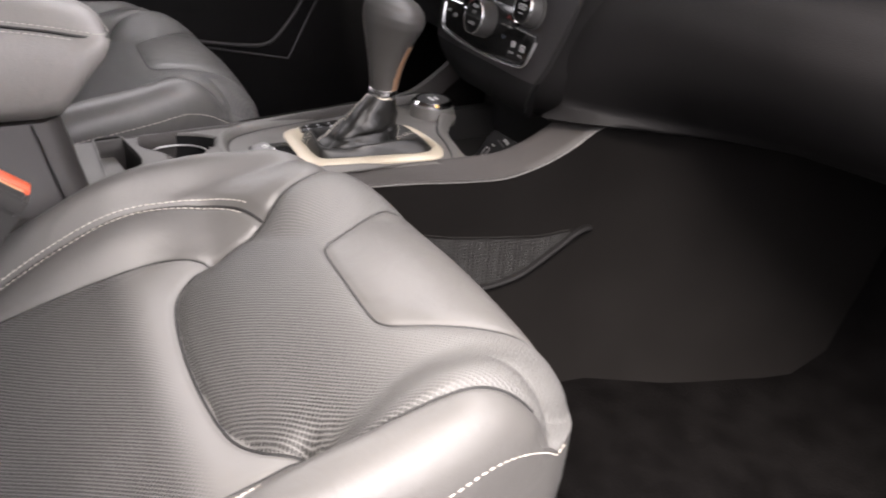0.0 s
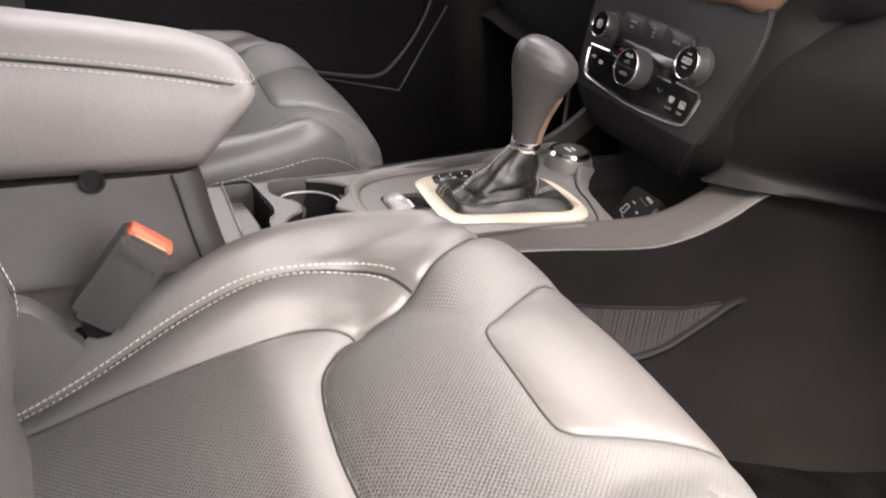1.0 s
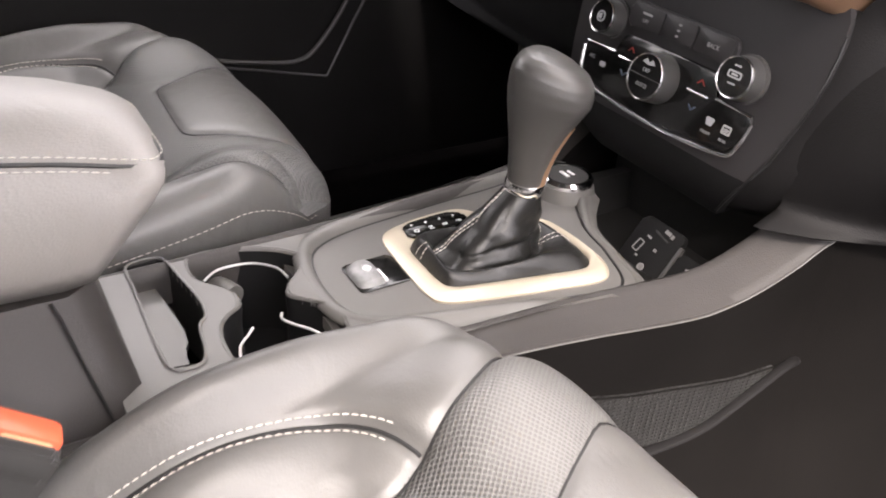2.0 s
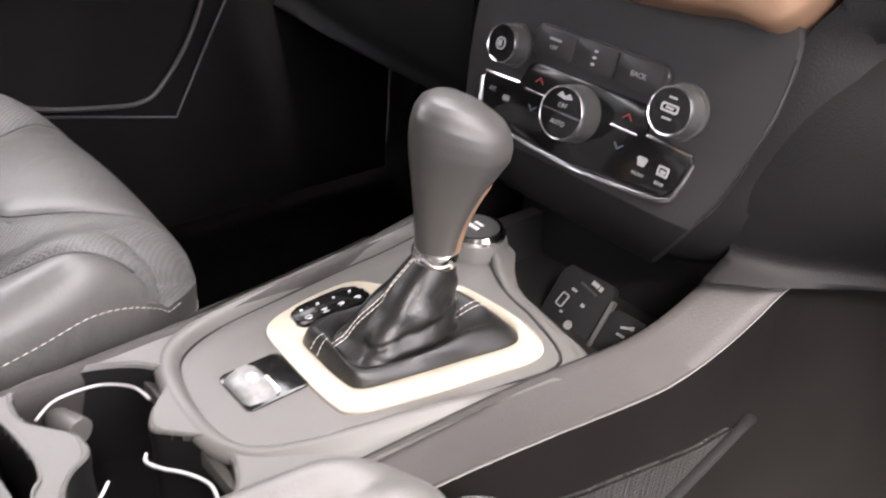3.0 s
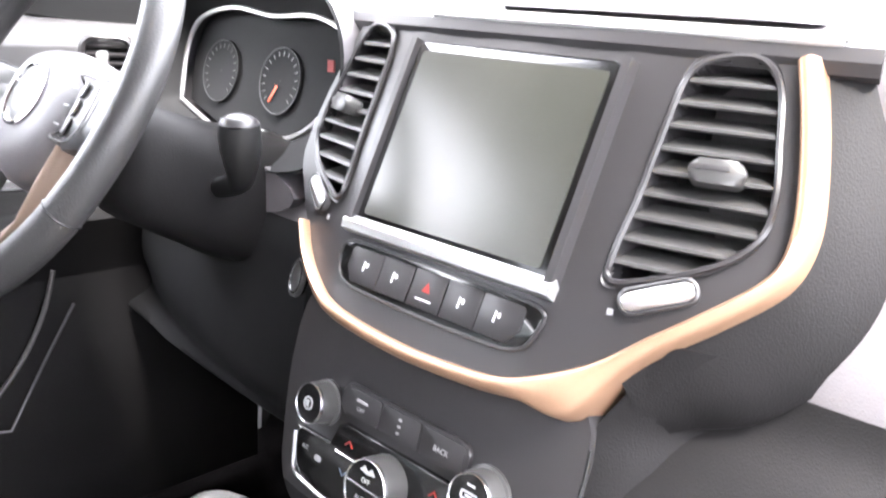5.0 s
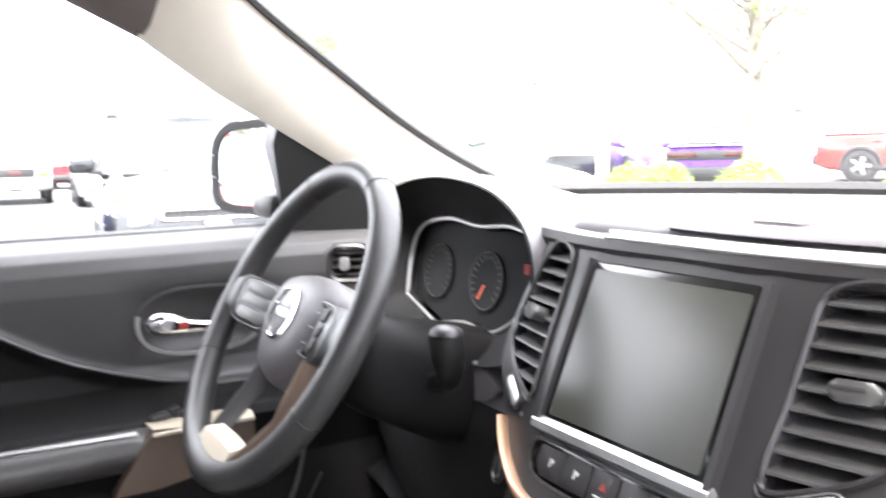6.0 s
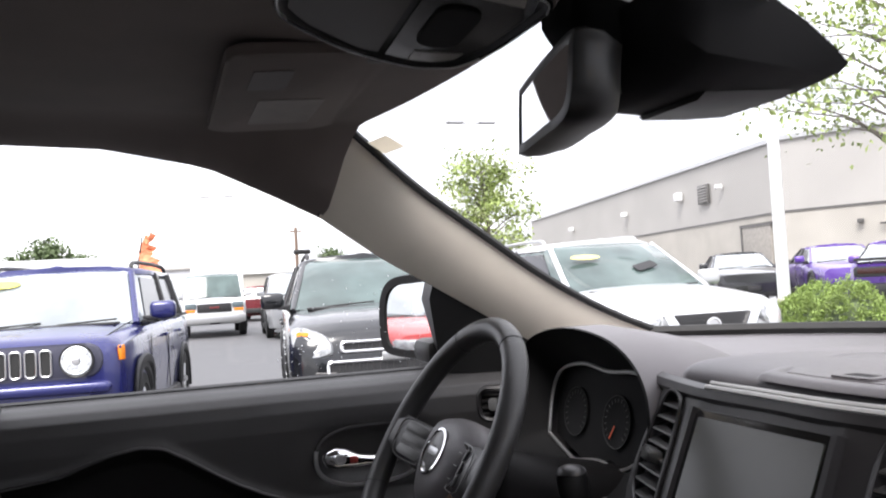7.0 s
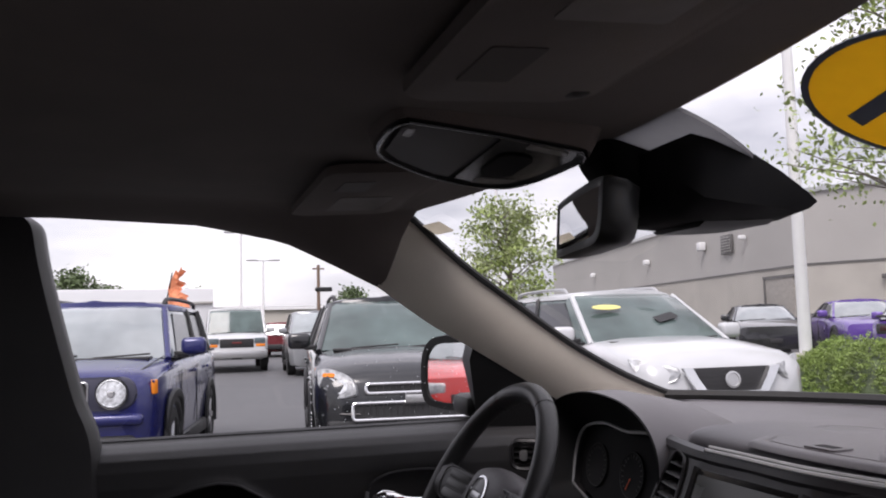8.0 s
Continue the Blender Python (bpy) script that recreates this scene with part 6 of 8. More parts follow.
zones = [[zone((top_pts[j][i][0] + top_pts[j + 1][i + 1][0]) / 2, (top_pts[j][i][1] + top_pts[j + 1][i + 1][1]) / 2) for i in range(NU)] for j in range(NV)]


def cushion_mesh(which):
    bm = bmesh.new()
    vs = {}

    def vert(i, j):
        if (i, j) not in vs:
            vs[i, j] = bm.verts.new(top_pts[j][i])
        return vs[i, j]

    for j in range(NV):
        for i in range(NU):
            if zones[j][i] == which:
                bm.faces.new((vert(i, j), vert(i + 1, j), vert(i + 1, j + 1), vert(i, j + 1)))
    if which == 0:
        rim = [(i, 0) for i in range(NU)] + [(NU, j) for j in range(NV)] + [(i, NV) for i in range(NU, 0, -1)] + [(0, j) for j in range(NV, 0, -1)]
        prev = [vert(i, j) for i, j in rim]
        for dz, s in ((0.02, 1.0), (0.05, 0.997), (0.075, 0.99), (0.078, 0.984), (0.081, 0.988), (0.12, 0.975), (0.17, 0.94)):
            row_ = [bm.verts.new((top_pts[j][i][0] * s, -0.155 + (top_pts[j][i][1] + 0.155) * s, max(top_pts[j][i][2] - dz, 0.46))) for i, j in rim]
            for k in range(len(rim)):
                bm.faces.new((prev[k], prev[(k + 1) % len(rim)], row_[(k + 1) % len(rim)], row_[k]))
            prev = row_
    return bm


def pad_runs():
    """The pad's outline, less what lies on the cushion's rolled front."""
    runs, run = [], []
    for x, y in PAD + PAD[:1]:
        if y < 0.128:
            run.append((x, y))
        elif run:
            runs.append(run)
            run = []
    if run:
        runs.append(run)
    return runs


def join_runs(runs, r):
    bm = bmesh.new()
    for run in runs:
        if len(run) > 1:
            tube(run, r, n=6, bm=bm)
    return bm


def build_seat(at, label, group):
    """A seat whose cushion centre is the origin of its plan."""
    s = thing("car_seat", (0, 0, 0.40), label, "car seat", group)
    cushion = part("cushion", cushion_mesh(0), M["leather"], s, "black leather cushion with raised bolsters", sharp=80)
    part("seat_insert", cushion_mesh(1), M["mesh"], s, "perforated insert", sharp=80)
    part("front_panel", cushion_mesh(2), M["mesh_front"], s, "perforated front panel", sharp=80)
    part("thigh_pad", cushion_mesh(3), M["leather"], s, "smooth leather pad", sharp=80)
    def beside(pts, off):
        out = []
        for k, (x, y) in enumerate(pts):
            (x0, y0), (x1, y1) = pts[max(k - 1, 0)], pts[min(k + 1, len(pts) - 1)]
            n = math.hypot(x1 - x0, y1 - y0)
            qx, qy = x - off * (y1 - y0) / n, y + off * (x1 - x0) / n
            out.append((qx, qy))
        return laid(out, 0.0009)

    for line_ in S_PIPE:
        pts = curve2(line_, 10)
        part("seam", tube(laid(pts, 0.0004), 0.0016, n=6), M["seam"], cushion, "dark folded seam")
        for off in (-0.0042, 0.0042):
            stuff(part("stitching", stitch(beside(pts[:-6], off), 0.0062, 0.0044, 0.00058), M["thread"], cushion, "pale stitching"))
    for line_ in (S_BACK, *S_SIDE):
        part("seam", tube(laid(curve2(line_, 10), 0.0002), 0.0014, n=6), M["seam"], cushion, "dark folded seam")
    for line_ in S_INSERT:
        part("seam", tube(laid(curve2(line_, 10)), 0.0010, n=6), M["seam"], cushion, "dark folded seam")
    part("seam", join_runs([laid(run, 0.0001) for run in pad_runs()], 0.0011), M["seam"], cushion, "dark folded seam")
    rim = [top_pts[j][0] for j in range(int(NV * 0.35), NV)]
    rim_out = [top_pts[j][NU] for j in range(int(NV * 0.35), NV)]
    front = [top_pts[NV][i] for i in range(16, NU - 15)]
    for run, drop in ((rim, 0.008), (rim_out, 0.008), (front, 0.03)):
        low = [Vector((x * 1.0008, -0.155 + (y + 0.155) * 1.0008, z - drop)) for x, y, z in run]
        stuff(part("stitching", stitch([q + Vector((0, 0, 0.003)) for q in low[::3]], 0.0068, 0.0042, 0.00046), M["thread"], cushion, "pale stitching"))
    part("base", box((0, -0.16, 0.47), (0.42, 0.50, 0.10), 0.02), M["dark"], s, "black seat base")
    for sx in (-1, 1):
        part("seat_rail", box((sx * 0.19, -0.16, 0.41), (0.05, 0.56, 0.03), 0.006), M["silver"], s)
    part("side_cover", box((0.25, -0.20, 0.52), (0.03, 0.40, 0.10), 0.014), M["plastic"], s)

    # backrest
    def back_ring(h):
        z = 0.60 + h
        yb = -0.393 - 0.33 * h
        w = 0.235 - 0.05 * soft_step(0.35, 0.62, h)
        bol = 0.055 * soft_step(0.02, 0.15, h) * soft_step(0.60, 0.40, h)
        ring = []
        for k in range(40):
            a = 2 * math.pi * k / 40
            x = w * math.copysign(abs(math.cos(a)) ** 0.5, math.cos(a))
            y = (0.07 if math.sin(a) > 0 else 0.06) * math.copysign(abs(math.sin(a)) ** 0.7, math.sin(a))
            if y > 0:
                y += bol * soft_step(0.12, 0.19, abs(x)) - 0.01 * soft_step(0.12, 0.0, abs(x))
            ring.append((x, yb + y, z))
        return ring

    back = part("backrest", loft([back_ring(0.62 * k / 24) for k in range(25)]), M["leather"], s, "black leather backrest", sharp=80)
    for sx in (-1, 1):
        pts = [Vector((sx * 0.203, -0.393 - 0.33 * h + 0.057 + 0.055 * soft_step(0.02, 0.15, h) * soft_step(0.60, 0.40, h), 0.60 + h)) for h in [0.02 * k for k in range(2, 24)]]
        stuff(part("stitching", stitch(pts, 0.0062, 0.0044, 0.0005), M["thread"], back))
    part("hinge_cover", loft([[(-0.252, y, z - 0.004), (-0.238, y, z + 0.002), (-0.224, y, z - 0.004), (-0.220, y, 0.60), (-0.256, y, 0.60)] for y, z in ((-0.44, 0.708), (-0.335, 0.712), (-0.322, 0.706), (-0.300, 0.684), (-0.284, 0.664))]), M["leather"], s, "soft cover over the backrest hinge", sharp=60)
    part("headrest", loft([[((0.13 - 0.03 * abs(q)) * math.copysign(abs(math.cos(a)) ** 0.6, math.cos(a)), -0.63 + 0.05 * math.sin(a), 1.30 + 0.09 * q) for a in (2 * math.pi * k / 28 for k in range(28))] for q in (-1, -0.8, -0.3, 0.3, 0.8, 1)]), M["leather"], s, "padded headrest", sharp=80)
    for sx in (-1, 1):
        part("headrest_post", tube([(sx * 0.06, -0.615, 1.18), (sx * 0.06, -0.63, 1.24)], 0.006, n=10), M["chrome"], s)
    return s


seat_a = build_seat((0, 0, 0), "black leather passenger seat with perforated insert and pale stitching", "front seats")
seat_b = copy_thing(seat_a, Matrix.Translation((-0.371, -0.028, 0.40)))
seat_b["label"] = "black leather driver's seat with perforated insert and pale stitching"
seat_a.matrix_basis = Matrix.Translation((0.360, 0.0, 0.40))

# ---- steering wheel ----
wheel = thing("steering_wheel", (-0.385, 0.40, 0.98), "black leather steering wheel with bronze lower spoke", "steering wheel")
WT = radians(31)
wm = frame_at((-0.385, 0.262, 1.088), (1, 0, 0), (0, math.sin(WT), math.cos(WT)))
rim_pts = [wm @ Vector((0.183 * math.cos(a), 0.183 * math.sin(a), 0)) for a in (2 * math.pi * k / 72 for k in range(72))]
part("rim", tube(rim_pts, 0.0165, n=14, closed=True, flat=1.0, up=wm.to_3x3() @ Vector((0, 0, 1))), M["wheel_leather"], wheel, "leather-wrapped rim", sharp=80)
for a in (62, 118, 205, 335):
    c = wm @ Vector((0.183 * math.cos(radians(a)), 0.183 * math.sin(radians(a)), 0))
    part("rim_seam", lathe([(0.0166, -0.001), (0.0172, 0.0), (0.0166, 0.001)], 18, m=wm @ pose(0, 0, 0, 0, 0, a) @ Matrix.Translation((0.183, 0, 0)) @ pose(0, 0, 0, 90, 0, 0)), M["dark"], wheel)


def dished(m):
    """Sinks the middle of the wheel below the plane of its rim."""
    for v in m.data.vertices:
        q = wm_in @ v.co
        v.co = wm @ Vector((q.x, q.y, q.z - 0.034 * soft_step(0.180, 0.085, math.hypot(q.x, q.y)) * (1 - 0.75 * soft_step(0.072, 0.098, q.x))))
    return m


wm_in = wm.inverted()
hub_o = smooth_line([(-0.078, 0.045, 0), (0, 0.062, 0), (0.078, 0.045, 0), (0.082, 0.0, 0), (0.058, -0.052, 0), (0, -0.075, 0), (-0.058, -0.052, 0), (-0.082, 0.0, 0)], 6, closed=True)
part("airbag_cover", loft([[wm @ Vector((p.x * k, p.y * k, d)) for p in hub_o] for k, d in ((1.0, -0.03), (1.0, 0.0), (0.97, 0.012), (0.88, 0.024), (0.6, 0.034), (0.2, 0.038))]), M["dash"], wheel, "domed airbag cover", sharp=70)
emb = part("emblem", lathe([(0.032, 0.0), (0.032, 0.004), (0.029, 0.006), (0.001, 0.006)], 32, m=wm @ Matrix.Translation((0, 0.004, 0.032))), M["dial"], wheel, "plain round emblem")
part("emblem_ring", lathe([(0.0315, 0.004), (0.0325, 0.0065), (0.029, 0.0075), (0.027, 0.0055)], 36, m=wm @ Matrix.Translation((0, 0.004, 0.032))), M["chrome"], emb, "bright ring")
part("emblem_bar", slab(rounded(0.034, 0.010, 0.004), 0.001, 0.0003, m=wm @ Matrix.Translation((0, 0.004, 0.038))), M["silver"], emb)
for s in (-1, 1):
    spoke = part("spoke", loft([[wm @ Vector((s * x, y + dy, d)) for dy, d in ((-w, -0.012), (-w, 0.006), (-w * 0.6, 0.014), (w * 0.6, 0.014), (w, 0.006), (w, -0.012))] for x, y, w in ((0.07, 0.0, 0.034), (0.11, 0.0, 0.032), (0.15, 0.002, 0.030), (0.176, 0.004, 0.028))]), M["satin"], wheel, "side spoke with switches", sharp=50)
    part("spoke_ring", tube(smooth_line([wm @ Vector((s * x, y, 0.0155)) for x, y in ((0.085, 0.024), (0.12, 0.03), (0.152, 0.022), (0.15, -0.02), (0.12, -0.028), (0.088, -0.02))], 5, closed=True), 0.0010, n=5, closed=True, up=wm.to_3x3() @ Vector((0, 0, 1))), M["dial"], spoke)
    for y in (-0.015, 0.002, 0.018):
        part("spoke_key", slab(rounded(0.046, 0.0145, 0.005), 0.002, 0.001, m=wm @ Matrix.Translation((s * 0.119 if s < 0 else 0.104, y, 0.0150))), M["dial"], spoke)
        part("mark", box((0, 0, 0), (0.012, 0.0012, 0.0004)), M["dimprint"], spoke).data.transform(wm @ Matrix.Translation((s * 0.119 if s < 0 else 0.104, y, 0.0172)))
    part("lower_spoke", loft([[wm @ Vector((s * (x + dx), y, d)) for dx, d in ((-0.008, -0.012), (-0.008, 0.002), (0.0, 0.007), (0.008, 0.002), (0.008, -0.012))] for x, y in (((0.098, -0.030), (0.094, -0.062), (0.082, -0.10), (0.062, -0.142), (0.040, -0.172)) if s > 0 else ((0.070, -0.04), (0.066, -0.09), (0.052, -0.14), (0.04, -0.172)))]), M["bronze"] if s > 0 else M["dial"], wheel, "bronze lower spoke" if s > 0 else "dark lower spoke", sharp=60)
part("spoke_foot", loft([[wm @ Vector((x, y, d)) for y, d in ((-0.168, -0.01), (-0.168, 0.008), (-0.15, 0.010), (-0.138, 0.0))] for x in (-0.05, 0, 0.05)]), M["champagne"], wheel)
for ob in [o for o in bpy.data.objects if o.type == "MESH" and (o.parent == wheel or (o.parent and o.parent.parent == wheel)) and not o.name.startswith("rim")]:
    dished(ob)
# column and stalks
col = thing("steering_column", (-0.385, 0.50, 0.95), "black steering column shroud with wiper and light stalks", "steering column")
part("shroud", loft([[(-0.385 + w * math.copysign(abs(math.cos(a)) ** 0.6, math.cos(a)), y, zc + h * math.copysign(abs(math.sin(a)) ** 0.6, math.sin(a))) for a in (2 * math.pi * k / 28 for k in range(28))] for y, zc, w, h in ((0.315, 1.045, 0.055, 0.048), (0.34, 1.03, 0.075, 0.062), (0.42, 0.995, 0.082, 0.070), (0.54, 0.96, 0.085, 0.08))]), M["lower_dash"], col, sharp=70)
for s in (-1, 1):
    pts = smooth_line([(-0.385 + s * 0.05, 0.415, 1.0), (-0.385 + s * 0.115, 0.400, 1.018), (-0.385 + s * 0.146, 0.390, 1.034), (-0.385 + s * 0.156, 0.381, 1.082)], 4)
    st = part("stalk", tube(pts, [0.009, 0.009, 0.010, 0.010, 0.011, 0.011, 0.011, 0.012, 0.013, 0.0160, 0.0185, 0.0190, 0.0175][:len(pts)], n=16), M["dark"], col, "thick black stalk with a knob end", sharp=70)
    part("stalk_tip", tube([pts[-1] + Vector((0, 0, h)) for h in (-0.002, 0.003, 0.006, 0.008)], [0.0176, 0.0158, 0.0115, 0.004], n=20), M["satin"], st, sharp=80)
    part("mark", box((-0.385 + s * 0.156, 0.3735, 1.050), (0.008, 0.003, 0.003)), M["white"], st)

# ---- inside the roof ----
rv = thing("rear_view_mirror", (0.0, 0.40, 1.46), "black framed rear-view mirror under the sensor cover", "rear-view mirror")
rvm = frame_at((-0.021, 0.277, 1.474), (0.978, -0.20, 0.0), (0.0, 0.10, 1.0))
mo2 = smooth_line([(-0.104, 0.026, 0), (-0.096, 0.034, 0), (0, 0.038, 0), (0.096, 0.036, 0), (0.104, 0.022, 0), (0.094, -0.030, 0), (0.0, -0.036, 0), (-0.086, -0.036, 0), (-0.096, -0.028, 0)], 5, closed=True)
part("housing", loft([[rvm @ Vector((p.x * k, p.y * k2, d)) for p in mo2] for k, k2, d in ((0.85, 0.73, 0.003), (0.88, 0.77, 0.006), (1.0, 1.0, 0.005), (1.02, 1.05, -0.004), (1.0, 1.0, -0.02), (0.85, 0.85, -0.04), (0.4, 0.5, -0.055))]), M["dark"], rv, "black mirror housing", sharp=70)
part("glass", slab([(p.x * 0.86, p.y * 0.74) for p in mo2], 0.003, m=rvm @ Matrix.Translation((0, 0, 0.002))), M["mirror"], rv, "mirror glass")
part("mount", tube([rvm @ Vector((0, 0.01, -0.045)), (0.0, 0.40, 1.52), (0.0, 0.42, 1.55)], 0.014, n=10), M["dark"], rv)
sens = thing("sensor_cover", (0.0, 0.42, 1.50), "black plastic sensor cover on the windshield behind the mirror", "sensor cover")


def sensor_ring(y, w, top, d):
    return [(x, y, z) for x, z in ((-0.072, top - 0.004), (-0.069, top - d * 0.75), (-0.046, top - d), (w * 0.50, top - d), (w * 0.86, top - d * 0.80), (w * 0.97, top - d * 0.25), (w, top))]


SENSOR = [(0.326, 0.100, 1.545, 0.030), (0.336, 0.122, 1.549, 0.062), (0.356, 0.130, 1.546, 0.078), (0.40, 0.128, 1.533, 0.068), (0.45, 0.118, 1.513, 0.046), (0.495, 0.104, 1.494, 0.026), (0.516, 0.094, 1.485, 0.008)]
part("housing", loft([sensor_ring(*r) for r in SENSOR]), M["matte"], sens, sharp=42)
part("mount_block", loft([[(x, y, z) for x, z in ((-0.045, 1.575), (-0.045, lo + 0.012), (-0.035, lo), (w - 0.010, lo), (w, lo + 0.012), (w, 1.572))] for y, lo, w in ((0.288, 1.535, 0.020), (0.305, 1.512, 0.030), (0.340, 1.498, 0.034), (0.365, 1.492, 0.034))]), M["matte"], sens, "block under the roof's edge", sharp=42)
part("lower_shell", loft([[(x, y, z - 0.003) for x, z in ((-0.05, zz), (-0.042, zz - 0.005), (w * 0.8, zz - 0.005), (w, zz))] for y, w, zz in ((0.39, 0.060, 1.468), (0.44, 0.064, 1.469), (0.485, 0.060, 1.472))]), M["dark"], sens, "flat lower lid", sharp=40)
oc = thing("overhead_console", (-0.0, 0.14, 1.565), "dark overhead console with map lights at the roof's front", "overhead console")
oo = smooth_line([(-0.050, -0.107, 0), (-0.025, -0.118, 0), (0.017, -0.121, 0), (0.060, -0.119, 0), (0.078, -0.112, 0), (0.083, -0.10, 0), (0.082, -0.02, 0), (0.076, 0.062, 0), (0.069, 0.091, 0), (0.052, 0.101, 0), (0.034, 0.1015, 0), (-0.050, 0.0925, 0), (-0.104, 0.075, 0), (-0.120, 0.052, 0), (-0.124, 0.026, 0), (-0.107, -0.033, 0), (-0.072, -0.084, 0)], 5, closed=True)
ocm = Matrix.Translation((0, 0.15, 1.541)) @ pose(0, 0, 0, -6.3, -3.5, 0)
M["console_brown"] = mat("brown_black_plastic", (0.050, 0.041, 0.037), 0.42, grain=0.2, grain_size=0.001, cloud=0.1)
M["lamp_lens"] = mat("smoked_lamp_lens", (0.32, 0.30, 0.28), 0.22, cloud=0.2, cloud_size=0.02, coat=0.3)


def overhead(outline, depth, material, name, label=""):
    return part(name, slab(outline, 0.006 - depth, 0.0008, m=ocm @ Matrix.Translation((0, 0, depth))), material, oc, label)


part("body", loft([[ocm @ Vector((p.x * k, p.y * k, z)) for p in oo] for k, z in ((0.98, 0.010), (1.0, 0.004), (1.0, 0.002), (0.97, 0.0), (0.94, 0.004), (0.5, 0.005))]), M["dark"], oc, sharp=50)
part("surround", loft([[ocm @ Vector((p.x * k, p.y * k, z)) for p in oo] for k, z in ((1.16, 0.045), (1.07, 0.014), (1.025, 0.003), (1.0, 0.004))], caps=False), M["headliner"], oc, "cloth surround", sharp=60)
part("bezel", tube([ocm @ Vector((p.x * 0.985, p.y * 0.985, -0.0005)) for p in oo], 0.0020, n=6, closed=True), M["gloss"], oc, "gloss black rim")
# Glints on the gloss rim, laid on as short silver tubes.
for run in (range(57, 75), range(38, 49), range(0, 11)):
    part("bright_edge", tube([ocm @ Vector((oo[k % 85].x * 0.975, oo[k % 85].y * 0.975, -0.0018)) for k in run], 0.0009, n=5), M["silver"], oc, "glint on the rim, modelled as a thin silver line")
overhead([(-0.060, -0.084), (-0.030, -0.106), (0.058, -0.109), (0.072, -0.100), (0.073, -0.012), (-0.102, -0.010), (-0.098, -0.030)], 0.0012, M["console_brown"], "bin_flap", "brown-black flap of the bin")
overhead([(-0.106, -0.002), (0.073, -0.004), (0.067, 0.060), (0.060, 0.086), (0.034, 0.092), (-0.050, 0.083), (-0.096, 0.068), (-0.110, 0.048), (-0.114, 0.026)], 0.0016, M["gloss"], "switch_plate", "gloss black plate")
overhead([(-0.108, 0.022), (-0.085, 0.022), (-0.076, 0.068), (-0.092, 0.064), (-0.106, 0.046)], 0.0004, M["lamp_lens"], "map_light", "smoked lens in the overhead console")
# Second lens is added to hold glints at the plate's right.
overhead([(0.050, 0.030), (0.064, 0.030), (0.058, 0.076), (0.044, 0.080)], 0.0004, M["lamp_lens"], "map_light", "smoked lens in the overhead console")
overhead([(q[0] - 0.020, q[1] + 0.034) for q in rounded(0.092, 0.040, 0.018)], -0.0006, M["matte"], "switch_recess", "dark rounded recess")
overhead([(q[0] + 0.046, q[1] - 0.099) for q in rounded(0.026, 0.009, 0.004)], 0.0, M["lamp_lens"], "marker_lens")


def visor(side):
    v = thing("sun_visor", (side * 0.38, 0.10, 1.56), "grey-brown sun visor folded against the roof", "sun visor", "sun visors")
    vm = Matrix.Translation((side * 0.385, 0.095, 1.567)) @ pose(0, 0, 0, 182.6, 0, 0)
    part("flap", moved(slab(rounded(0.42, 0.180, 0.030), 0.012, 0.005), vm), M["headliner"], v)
    part("visor_label", moved(slab(rounded(0.15, 0.085, 0.004), 0.0008), vm @ Matrix.Translation((side * 0.075, -0.005, 0.0124))), mat("visor_print", (0.24, 0.215, 0.20), 0.6, cloud=0.12, cloud_size=0.03), v, "pale printed label on the visor")
    part("visor_label", moved(slab(rounded(0.085, 0.045, 0.003), 0.0008), vm @ Matrix.Translation((side * -0.100, 0.035, 0.0124))), mat("visor_dark_print", (0.09, 0.075, 0.068), 0.6, cloud=0.12), v, "dark printed label on the visor")
    part("clip", box((side * 0.205, 0.165, 1.562), (0.02, 0.02, 0.012), 0.004), M["plastic"], v)
    return v


visor(-1)
visor(1)
# stickers on the windshield
sp = windshield_point(0.40, 0.80)
sm_ = frame_at(windshield_point(0.598, 0.855) + Vector((0, -0.004, -0.004)), (1, 0.06, 0), windshield_point(0.46, 0.86) - windshield_point(0.46, 0.74))
stk = solo("windshield_sticker", slab([(0.104 * math.cos(a), 0.104 * math.sin(a)) for a in (2 * math.pi * k / 40 for k in range(40))], 0.0008, m=sm_), see_through("yellow_vinyl", (0.85, 0.62, 0.08), 0.5), "round yellow sticker with dark blue bars on the windshield", "sticker")
part("border", frame_ring([(0.107 * math.cos(a), 0.107 * math.sin(a)) for a in (2 * math.pi * k / 40 for k in range(40))], [(0.101 * math.cos(a), 0.101 * math.sin(a)) for a in (2 * math.pi * k / 40 for k in range(40))], 0.0012, m=sm_), M["blueprint"], stk)
for k, (x, y, w, a) in enumerate(((-0.044, 0.022, 0.085, 18), (0.018, -0.010, 0.07, -12), (-0.030, -0.045, 0.075, 14))):
    part("bar", slab([(-w / 2, -0.009), (w / 2, -0.009), (w / 2 + 0.008, 0.009), (-w / 2 + 0.008, 0.009)], 0.0014, m=sm_ @ pose(x, y, 0, 0, 0, a)), M["blueprint"], stk)
ins = solo("inspection_sticker", slab(rounded(0.07, 0.035, 0.004), 0.0006, m=frame_at(windshield_point(-0.93, 0.93) + Vector((0.01, -0.004, -0.004)), (1, 0.2, 0), windshield_point(-0.9, 0.95) - windshield_point(-0.9, 0.85))), see_through("paper_label", (0.72, 0.68, 0.60), 0.75), "small pale paper sticker in the windshield's upper corner", "sticker")

# pale see-through frit beside the sensor cover
solo("header_cover", grid(lambda u, v: windshield_point(0.03 + 0.222 * u * (1 - 0.30 * (1 - v) ** 2), 0.86 + 0.150 * v) + Vector((0, -0.002, -0.003)), 8, 8, thick=(0, 0.002, 0.004)), see_through("frit_band", (0.42, 0.42, 0.43), 0.66), "pale grey frit at the windshield's upper edge", "header cover", kind="structure")

